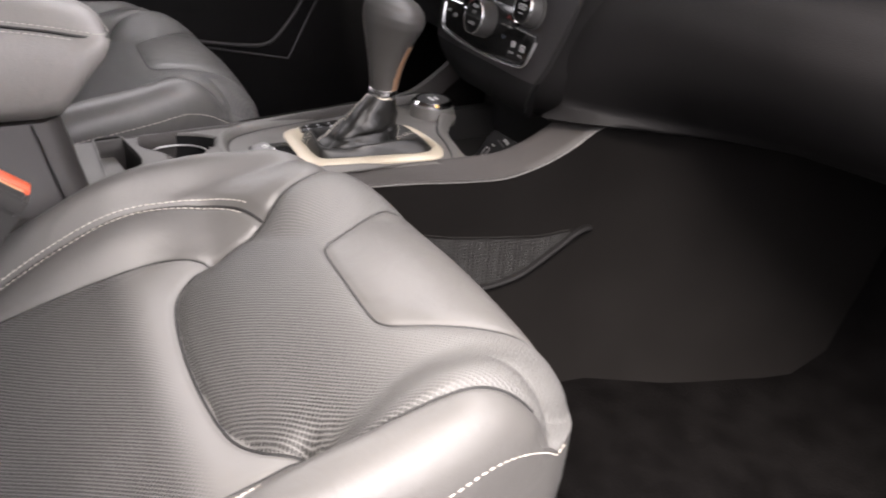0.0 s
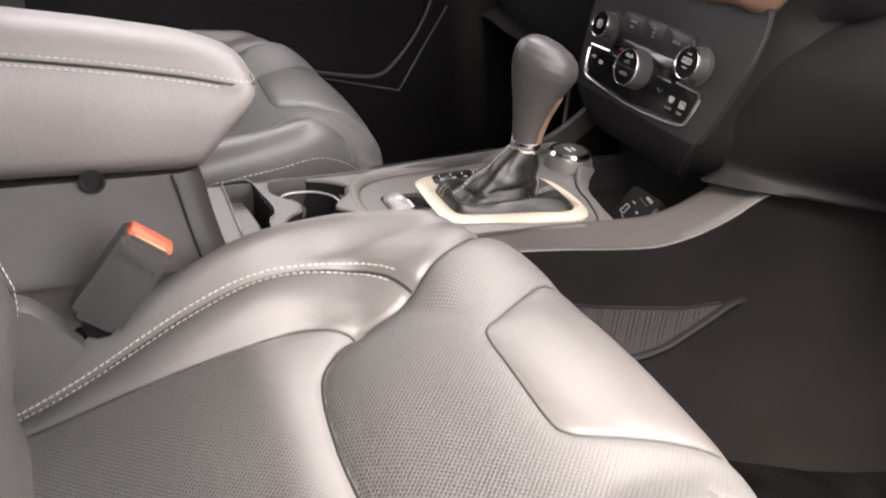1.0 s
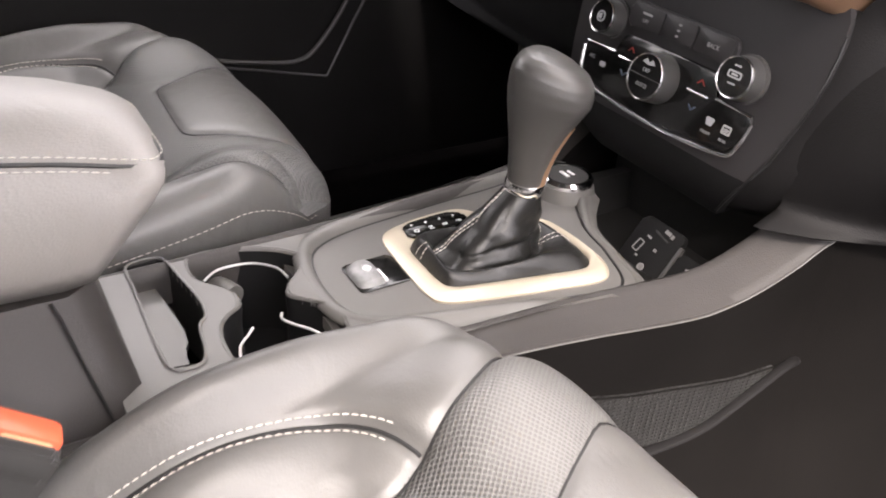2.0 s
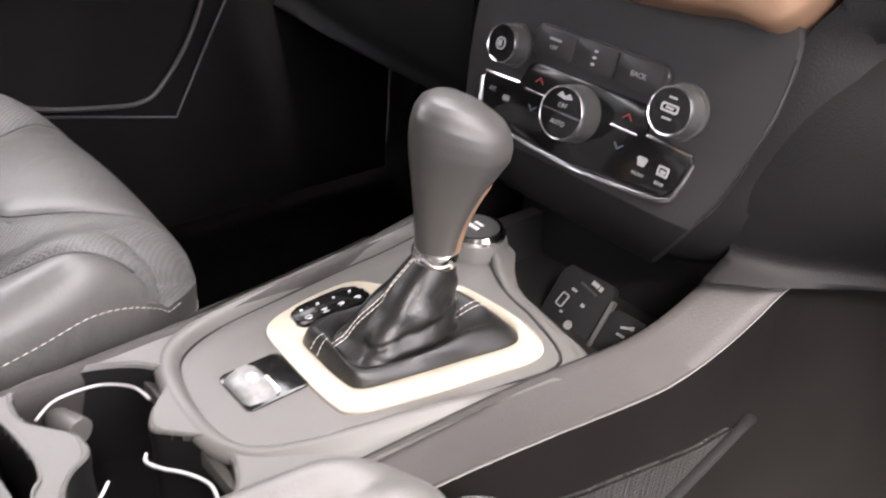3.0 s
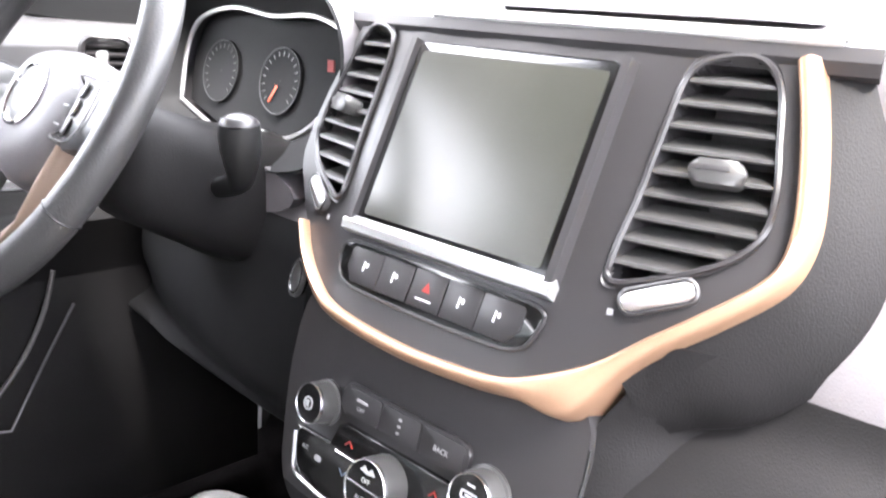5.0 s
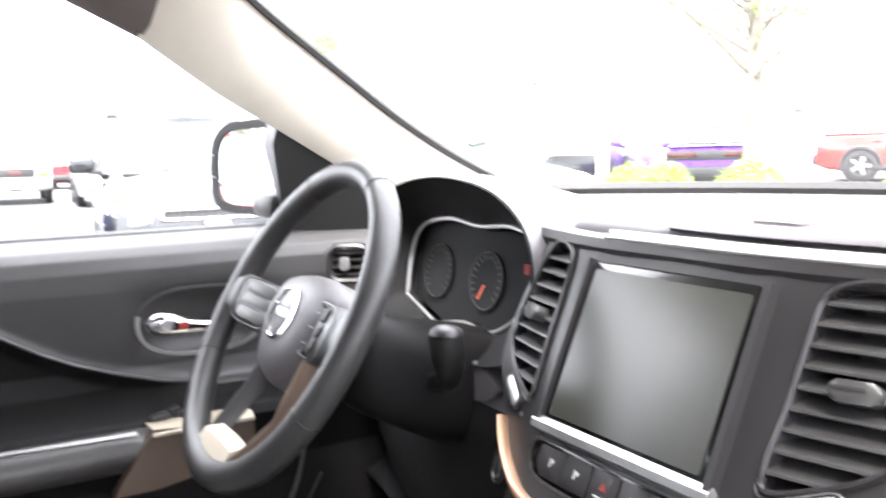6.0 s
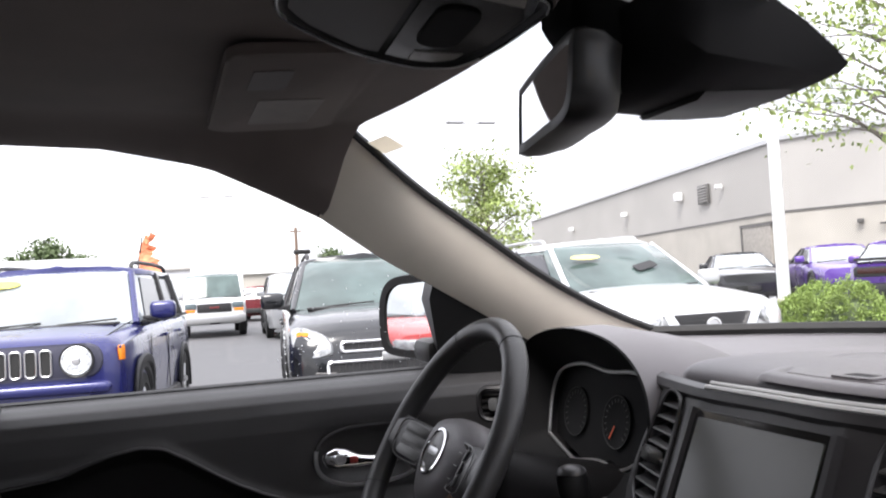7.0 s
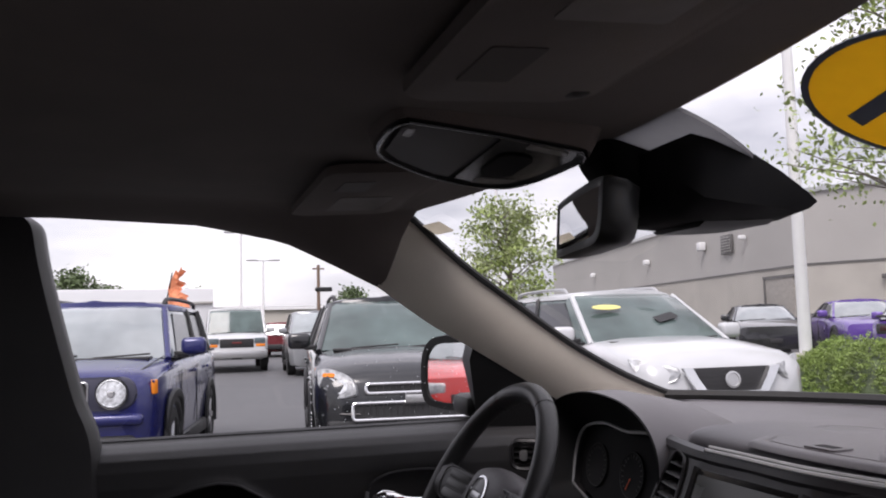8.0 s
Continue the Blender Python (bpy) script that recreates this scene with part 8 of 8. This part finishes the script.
# delivery van
white = paint("van_white", (0.55, 0.56, 0.57), 0.4, 0.0)
van = vehicle("parked_van", "white delivery van with a black grille and grey bumper", "van", None, 0, white, 5.7, 2.0,
              [(2.85, 0.85, 0.45, 0.75, 0.0), (2.82, 0.92, 0.42, 1.05, 0.0), (2.70, 0.97, 0.40, 1.12, 0.03), (2.35, 1.0, 0.40, 1.20, 0.04), (1.9, 1.0, 0.40, 1.26, 0.02), (0.0, 1.0, 0.40, 1.28, 0.0), (-2.7, 1.0, 0.40, 1.28, 0.0), (-2.85, 0.95, 0.50, 1.2, 0.0)],
              ((-2.8, 2.0), (-2.75, 1.55), 0.96, 0.86, 1.24, 2.02), ((1.85, 0.37), (-1.6, 0.37)), glass=M["green_glass"])
g = part("grille", box((2.84, 0, 0.93), (0.06, 1.05, 0.28), 0.02), M["black_trim"], van)
part("emblem", box((2.88, 0, 0.94), (0.02, 0.30, 0.06), 0.01), mat("dull_red", (0.16, 0.02, 0.02), 0.4), g, "plain red emblem")
part("bumper", box((2.92, 0, 0.58), (0.16, 1.9, 0.24), 0.03), M["silver"], van, "grey steel bumper")
for s in (-1, 1):
    part("headlight", box((2.82, s * 0.72, 1.00), (0.08, 0.34, 0.18), 0.02), mat("dim_headlight", (0.10, 0.13, 0.14), 0.15, coat=0.4), van)
    part("turn_lamp", box((2.82, s * 0.74, 0.855), (0.08, 0.30, 0.09), 0.02), M["amber"], van, "amber turn lamp")
park(van, -29.6, 1.55, -2)


def plain_car(label, colour, x, y, heading, tall=1.68, long=4.6, category="car"):
    k = tall / 1.68
    v = vehicle("parked_car", label, category, None, 0, colour, long, 1.84,
                [(long / 2, 0.62, 0.34, 0.70 * k, 0.0), (long / 2 - 0.04, 0.80, 0.28, 0.90 * k, 0.02), (long / 2 - 0.3, 0.90, 0.26, 0.98 * k, 0.03), (1.1, 0.92, 0.25, 1.05 * k, 0.03), (0, 0.92, 0.25, 1.08 * k, 0), (-long / 2 + 0.3, 0.90, 0.26, 1.08 * k, 0), (-long / 2, 0.82, 0.38, 1.0 * k, 0)],
                ((-long / 2 + 0.15, 1.05), (-long / 2 + 0.45, 0.25), 0.85, 0.66, 1.06 * k, 1.62 * k), ((1.38, 0.35), (-1.38, 0.35)), group="parked cars")
    for s in (-1, 1):
        part("headlight", box((long / 2 - 0.06, s * 0.66, 0.80 * k), (0.10, 0.34, 0.14), 0.04, seg=3), M["lens"], v)
        part("tail_lamp", box((-long / 2 + 0.05, s * 0.70, 0.92 * k), (0.10, 0.26, 0.16), 0.04), M["redprint"], v)
    part("grille", box((long / 2 - 0.01, 0, 0.66 * k), (0.04, 0.9, 0.20), 0.02), M["black_trim"], v)
    part("rear_bumper", box((-long / 2, 0, 0.50), (0.16, 1.6, 0.24), 0.05), M["black_trim"], v)
    return park(v, x, y, heading)


plain_car("dark red SUV standing far down the lot", paint("dark_red_paint", (0.16, 0.015, 0.02)), -42.0, 4.6, 170)
plain_car("silver pickup-height SUV behind the black one", paint("silver_paint", (0.35, 0.36, 0.37), 0.3, 0.6), -25.5, 3.75, -4, 1.9, 5.2)
plain_car("small red car at the lot's far end", paint("red_paint_far", (0.35, 0.03, 0.02)), -60.0, 4.0, 90)
plain_car("white car at the lot's far end", white, -52.0, 5.6, 90)
purple = paint("purple_paint", (0.10, 0.035, 0.30))


def coupe(label, colour, x, y, heading):
    v = vehicle("parked_coupe", label, "car", None, 0, colour, 5.0, 1.92,
                [(2.5, 0.75, 0.30, 0.66, 0), (2.45, 0.88, 0.26, 0.84, 0.01), (2.0, 0.94, 0.24, 0.94, 0.03), (1.0, 0.96, 0.24, 0.98, 0.04), (0, 0.96, 0.24, 1.00, 0), (-1.6, 0.96, 0.26, 1.03, 0), (-2.35, 0.93, 0.30, 1.04, 0.01), (-2.5, 0.86, 0.40, 0.96, 0)],
                ((-1.95, 0.85), (-1.15, 0.05), 0.84, 0.62, 1.00, 1.40), ((1.5, 0.36), (-1.45, 0.36)), group="parked cars")
    part("tail_panel", box((-2.47, 0, 0.86), (0.10, 1.72, 0.20), 0.04), M["black_trim"], v, "black tail panel")
    part("spoiler", box((-2.35, 0, 1.09), (0.26, 1.7, 0.05), 0.02), M["black_trim"], v, "black spoiler")
    for s in (-1, 1):
        part("tail_lamp", box((-2.515, s * 0.52, 0.87), (0.03, 0.56, 0.10), 0.02), mat("dark_red_lens", (0.05, 0.008, 0.008), 0.2), v)
    part("rear_bumper", box((-2.50, 0, 0.50), (0.16, 1.72, 0.30), 0.06), M["black_trim"], v)
    return park(v, x, y, heading)


coupe("purple coupe with a black tail behind the hedge", purple, -16.6, 16.4, -30)
coupe("purple coupe with a black tail parked by the hedge", purple, -12.6, 14.4, 132)
coupe("black coupe by the building", black, -19.2, 15.4, -30)
red = paint("bright_red_paint", (0.52, 0.03, 0.025), 0.25, 0.0)
plain_car("bright red pickup standing behind, seen in the door mirror", red, -6.6, -7.6, 38, 1.85, 5.2)
# Unseen car, added to block low light on the passenger side.
plain_car("unseen dark SUV added beside the open door to block light", black, 3.7, -0.6, 92, 1.75, 4.7)
plain_car("red car parked beyond the hedge", red, -10.5, 19.0, 35)

# ---- buildings ----
M["metal_wall"] = mat("grey_ribbed_wall", (0.42, 0.405, 0.38), 0.7, grain=0.3, grain_size=0.06, cloud=0.06, cloud_size=2.5)
M["block_wall"] = mat("tan_block_wall", (0.45, 0.425, 0.38), 0.85, grain=0.4, grain_size=0.05, cloud=0.08, cloud_size=1.2)
bld = thing("workshop_building", (-26, 23, 0), "long grey metal-clad workshop with a tan block base", "building")
W0, W1, W2 = Vector((-66, 30.6, 0)), Vector((-26.2, 23.1, 0)), Vector((10, 41.8, 0))
HT = 6.15


def wall_run(a, b, z0, z1, deep, material, name, label=""):
    d = (b - a).normalized()
    n = Vector((-d.y, d.x, 0)) * deep
    return part(name, loft([[p, p + n, p + n + Vector((0, 0, z1 - z0)), p + Vector((0, 0, z1 - z0))] for p in (a + Vector((0, 0, z0)), b + Vector((0, 0, z0)))]), material, bld, label)


def out_of(a, b, o):
    d = (b - a).normalized()
    return Vector((d.y, -d.x, 0)) * o


for a, b in ((W0, W1), (W1, W2)):
    o = out_of(a, b, 0.06)
    wall_run(a, b, 3.3, HT, 0.4, M["metal_wall"], "upper_wall", "grey ribbed metal cladding")
    wall_run(a + o, b + o, 0, 3.3, 0.46, M["block_wall"], "base_wall", "tan block base")
    wall_run(a + o * 2, b + o * 2, HT - 0.02, HT + 0.16, 0.6, M["silver"], "coping", "pale metal coping")
    wall_run(a + o * 1.6, b + o * 1.6, 3.28, 3.36, 0.2, M["plastic_grey"], "ledge")
roof_bm = bmesh.new()
rv_ = [roof_bm.verts.new(p) for p in (W0 + Vector((0, 0.3, HT)), W1 + Vector((0, 0.3, HT)), W2 + Vector((0, 0.3, HT)), W2 + Vector((-10, 30, HT)), W0 + Vector((0, 30, HT)))]
roof_bm.faces.new(rv_)
part("roof", roof_bm, M["metal_wall"], bld)
d01 = (W1 - W0).normalized()
ang = math.degrees(math.atan2(d01.y, d01.x))
f01 = out_of(W0, W1, 1)


def on_wall(dist, z, o=0.1):
    return W1 - d01 * dist + f01 * o + Vector((0, 0, z))


dr = part("service_door", box(on_wall(1.9, 1.45), (2.3, 0.12, 2.9), 0.02, turn=pose(0, 0, 0, 0, 0, ang)), mat("door_tan", (0.30, 0.28, 0.25), 0.6), bld, "closed tan service door")
part("door_frame", box(on_wall(1.9, 2.95, 0.12), (2.6, 0.14, 0.12), turn=pose(0, 0, 0, 0, 0, ang)), M["plastic_grey"], dr)
part("door_frame", box(on_wall(3.1, 1.45, 0.12), (0.12, 0.14, 2.9), turn=pose(0, 0, 0, 0, 0, ang)), M["plastic_grey"], dr)
part("wall_vent", box(on_wall(6.6, 4.75), (1.1, 0.12, 0.9), 0.02, turn=pose(0, 0, 0, 0, 0, ang)), M["plastic_grey"], bld, "grey louvred vent")
for k in range(6):
    part("louvre", box(on_wall(6.6, 4.42 + 0.13 * k, 0.18), (1.0, 0.05, 0.03), turn=pose(0, 0, 0, 0, 0, ang)), M["metal_wall"], bld)
for dist, z, s in ((9.2, 4.9, 0.42), (4.8, 4.9, 0.2), (17.0, 4.7, 0.3), (28.0, 4.6, 0.3)):
    part("wall_lamp", box(on_wall(dist, z, 0.22), (s, 0.35, s), 0.06, turn=pose(0, 0, 0, 0, 0, ang)), M["white"], bld, "white wall lamp")
part("window", box(on_wall(21.0, 3.0, 0.1), (2.6, 0.1, 0.7), 0.01, turn=pose(0, 0, 0, 0, 0, ang)), M["car_glass"], bld)
d12 = (W2 - W1).normalized()
ang2 = math.degrees(math.atan2(d12.y, d12.x))
for dist, z, sz in ((4.2, 2.55, (1.3, 0.08, 0.08)), (4.2, 1.9, (0.8, 0.06, 0.06)), (7.5, 2.6, (0.4, 0.35, 0.4)), (2.9, 2.7, (0.2, 0.2, 0.16))):
    part("wall_fitting", box(W1 + d12 * dist + out_of(W1, W2, 0.2) + Vector((0, 0, z)), sz, 0.02, turn=pose(0, 0, 0, 0, 0, ang2)), M["plastic_grey"], bld)

far_white = solo("warehouse", box((-72, -24, 2.3), (12, 52, 4.6), 0.1), mat("white_metal_roof", (0.72, 0.73, 0.74), 0.6, cloud=0.05, cloud_size=4), "long low white warehouse across the lot", "building")
part("gutter", box((-65.9, -24, 3.5), (0.2, 52, 0.14)), M["metal_wall"], far_white)
tan_b = solo("low_building", box((-74, 11, 1.5), (10, 22, 3.0), 0.1), M["block_wall"], "low tan building across the lot", "building")
part("roof_edge", box((-69.0, 11, 3.05), (0.5, 22.4, 0.3)), M["white"], tan_b)
brick = solo("brick_wall", box((-63, 4.6, 0.7), (0.4, 3.4, 1.4), 0.02), mat("red_brick_far", (0.28, 0.09, 0.06), 0.9, grain=0.4, grain_size=0.07, cloud=0.2), "low red brick wall at the lot's end", "wall")
solo("lawn", slab([(-5, -2.2), (5, -2.2), (5, 2.2), (-5, 2.2)], 0.12, m=Matrix.Translation((-60.5, 6.0, 0.0))), M["grass"], "strip of green lawn at the lot's end", "lawn", kind="structure")


# ---- lamp posts, flag ----
def lamp_post(x, y, h, r, label):
    p = thing("lamp_post", (x, y, 0), label, "lamp post", "lamp posts")
    part("pole", lathe([(r * 1.05, 0), (r, 0.5), (r * 0.8, h)], 14, m=Matrix.Translation((x, y, 0))), M["white"], p)
    part("foot", lathe([(r * 2.4, 0), (r * 2.4, 0.6), (r * 2.0, 0.66)], 18, m=Matrix.Translation((x, y, 0))), M["block_wall"], p)
    for s in (-1, 1):
        part("lamp_head", box((x, y + s * 0.78, h + 0.05), (0.35, 0.80, 0.12), 0.03), M["silver"], p)
    part("cross_arm", box((x, y, h + 0.02), (0.06, 1.0, 0.06), 0.01), M["silver"], p)
    return p


lamp_post(-12.05, 10.8, 9.0, 0.115, "thick white lamp post rising from the hedge")
lamp_post(-60.0, 5.25, 6.2, 0.09, "slim white lamp post far down the lot")
lamp_post(-60.0, 3.7, 8.2, 0.10, "slim white lamp post far down the lot")
lamp_post(-34.7, 13.5, 8.45, 0.10, "white lamp post with two heads behind the young tree")
up_ = thing("utility_pole", (-64, 9.8, 0), "wooden utility pole with a dark crossarm", "utility pole")
part("pole", lathe([(0.16, 0), (0.12, 6.2)], 10, m=Matrix.Translation((-64, 9.8, 0))), M["bronze"], up_)
part("crossarm", box((-64, 9.8, 5.9), (0.12, 0.9, 0.12)), M["bronze"], up_)
part("transformer", box((-64, 10.2, 4.3), (0.4, 1.3, 0.35), 0.1), M["dark"], up_)
flag = thing("pennant_flag", (-14.2, -0.42, 0), "orange feather pennant on a slim pole", "flag")
part("pole", tube([(-14.2, -0.44, 0.0), (-14.2, -0.44, 1.9), (-14.2, -0.36, 2.36)], 0.012, n=6), M["dark"], flag)
part("cloth", grid(lambda u, v: Vector((-14.2 + 0.06 * math.sin(5 * v + 3 * u), -0.44 + 0.10 * v ** 2 + (0.34 - 0.20 * v + 0.05 * math.sin(23 * v) + 0.03 * math.sin(51 * v + 1)) * u + 0.02 * math.sin(7 * v), 1.76 + 0.60 * v + 0.10 * u * (v - 0.3) + 0.03 * math.sin(9 * u + 6 * v))), 14, 40, thick=(0.004, 0, 0)), mat("orange_cloth", (0.88, 0.30, 0.15), 0.8, cloud=0.25, cloud_size=0.08), flag, "orange ragged cloth")


# ---- trees and hedge ----
def leaf_material(name, c):
    m = mat(name, c, 0.6, cloud=0.35, cloud_size=0.6)
    return m


M["bark"] = mat("grey_bark", (0.14, 0.12, 0.10), 0.9, grain=0.8, grain_size=0.03, cloud=0.3, cloud_size=0.2)
M["leaf"] = leaf_material("spring_leaves", (0.27, 0.34, 0.10))
M["hedge"] = leaf_material("hedge_leaves", (0.22, 0.31, 0.065))
M["far_leaf"] = leaf_material("far_leaves", (0.09, 0.13, 0.05))


def leaves(rng, centres, size, per, spread):
    """Small bent leaves scattered round the centres."""
    verts, faces = [], []
    for c in centres:
        for _ in range(per):
            p = c + Vector((rng.gauss(0, spread), rng.gauss(0, spread), rng.gauss(0, spread * 0.8)))
            q = Euler((rng.uniform(-1.2, 1.2), rng.uniform(-1.2, 1.2), rng.uniform(0, 6.3))).to_matrix()
            s = size * rng.uniform(0.6, 1.25)
            n = len(verts)
            for a, b, z in ((-0.5, 0, 0), (0, -0.28, 0.06), (0.5, 0, -0.05), (0, 0.28, 0.06)):
                verts.append(p + q @ Vector((a * s, b * s, z * s)))
            faces.append((n, n + 1, n + 2, n + 3))
    return verts, faces


def sheet(name, verts, faces, material, parent, label=""):
    me = bpy.data.meshes.new(name)
    me.from_pydata([tuple(v) for v in verts], [], faces)
    me.materials.append(material)
    ob = new(name, me)
    if parent is not None:
        ob.parent = parent
        ob.matrix_parent_inverse = parent.matrix_basis.inverted()
    if label:
        ob["label"] = label
    return ob


def tree(x, y, h, clear, radius, label, seed, leaf=0.11, per=26, material=None, twigs=46):
    rng = random.Random(seed)
    t = thing("tree", (x, y, 0), label, "tree", "trees")
    base = Vector((x, y, 0))
    top = base + Vector((rng.uniform(-0.2, 0.2), rng.uniform(-0.2, 0.2), h * 0.92))
    trunk_line = smooth_line([base, base + Vector((0.03, -0.02, clear)), base.lerp(top, 0.6) + Vector((0.08, 0.05, 0)), top], 6)
    n = len(trunk_line)
    bm = tube(trunk_line, [0.022 * h * (1 - 0.92 * k / n) + 0.008 for k in range(n)], n=8, up=(1, 0, 0))
    ends = [top]
    for k in range(twigs):
        f = clear / h + (0.95 - clear / h) * (k + rng.random()) / twigs
        root = base.lerp(top, f)
        a = k * 2.4 + rng.uniform(-0.4, 0.4)
        wide = radius * (1 - 0.65 * max(0.0, (f - 0.45) / 0.55)) * rng.uniform(0.55, 1.08)
        end = root + Vector((math.cos(a) * wide, math.sin(a) * wide, wide * rng.uniform(0.15, 0.75)))
        mid = root.lerp(end, 0.5) + Vector((0, 0, 0.10 * wide))
        tube([root, mid, end], [0.035 * (1 - f) + 0.014, 0.016, 0.005], n=5, up=(0.1, 0.2, 1), bm=bm)
        ends += [mid.lerp(end, q) + Vector((rng.gauss(0, 0.14), rng.gauss(0, 0.14), rng.gauss(0, 0.12))) * radius * 0.5 for q in (0.1, 0.5, 0.8, 1.0)]
    part("trunk", bm, M["bark"], t, "grey trunk with thin limbs")
    v, f = leaves(rng, ends, leaf, per, 0.13 * radius * 0.8)
    crown = sheet("crown", v, f, material or M["leaf"], t, "loose light green crown")
    crown["kind"] = "stuff"
    return t


tree(-8.1, 10.3, 7.2, 2.3, 2.5, "young tree with loose spring leaves beside the hedge", 4, per=24, twigs=60)
tree(-22.5, 9.2, 5.3, 1.6, 1.7, "small bright green tree behind the parked cars", 7, leaf=0.14, per=30)


def bush(x, y, r, h, seed):
    rng = random.Random(seed)
    b = thing("bush", (x, y, 0), "clipped green hedge bush at the edge of the lot", "bush", "hedge bushes")
    c = []
    for _ in range(900):
        a, e = rng.uniform(0, 6.283), math.asin(rng.uniform(0.0, 1.0))
        k = rng.uniform(0.90, 1.01) * (1 + 0.04 * math.sin(3 * a + seed) + 0.025 * math.sin(5 * a))
        c.append(Vector((x + r * k * math.cos(a) * math.cos(e), y + r * k * math.sin(a) * math.cos(e), 0.06 + h * k * math.sin(e))))
    v, f = leaves(rng, c, 0.036, 16, 0.022)
    o = sheet("foliage", v, f, M["hedge"], b)
    o["kind"] = "stuff"
    core = bmesh.new()
    bmesh.ops.create_icosphere(core, subdivisions=3, radius=1.0)
    for q in core.verts:
        q.co = Vector((x + q.co.x * r * 0.88, y + q.co.y * r * 0.88, max(0.0, q.co.z) * h * 0.88))
    part("twigs", core, M["far_leaf"], b)
    return b


for k, (x, y, r, h) in enumerate(((-9.3, 8.7, 0.48, 0.78), (-10.6, 10.0, 0.42, 0.70), (-11.6, 11.2, 0.62, 0.88), (-5.85, 7.6, 0.60, 1.02), (-7.4, 7.8, 0.50, 1.0), (-5.4, 9.9, 0.75, 0.75), (-3.9, 10.3, 0.75, 0.72))):
    bush(x, y, r, h, k + 1)
solo("planting_bed", slab([(-12.8, 8.6), (-9.8, 7.6), (-6.8, 6.1), (-5.4, 6.6), (-2.6, 9.2), (-2.6, 12.4), (-9.0, 12.6), (-12.8, 12.2)], 0.10, 0.03), M["grass"], "raised planting bed under the hedge", "planting bed", kind="structure")

far_tree = tree(-112, -13, 9.2, 1.8, 4.6, "broad tree on the skyline beyond the lot", 11, leaf=0.6, per=14, material=M["far_leaf"], twigs=40)
for k, (x, y, s, a) in enumerate(((-115, -18, 0.8, 70), (-112, -9.5, 0.78, 150), (-118, 0.5, 0.75, 30), (-125, 24, 0.8, 200), (-20, -34, 0.9, 10), (-12, -30, 1.0, 60), (-28, -32, 0.95, 120), (-5, -36, 0.9, 220), (-36, -30, 1.0, 300))):
    c = copy_thing(far_tree, pose(x, y, 0, 0, 0, a))
    c.scale = (s, s, s)
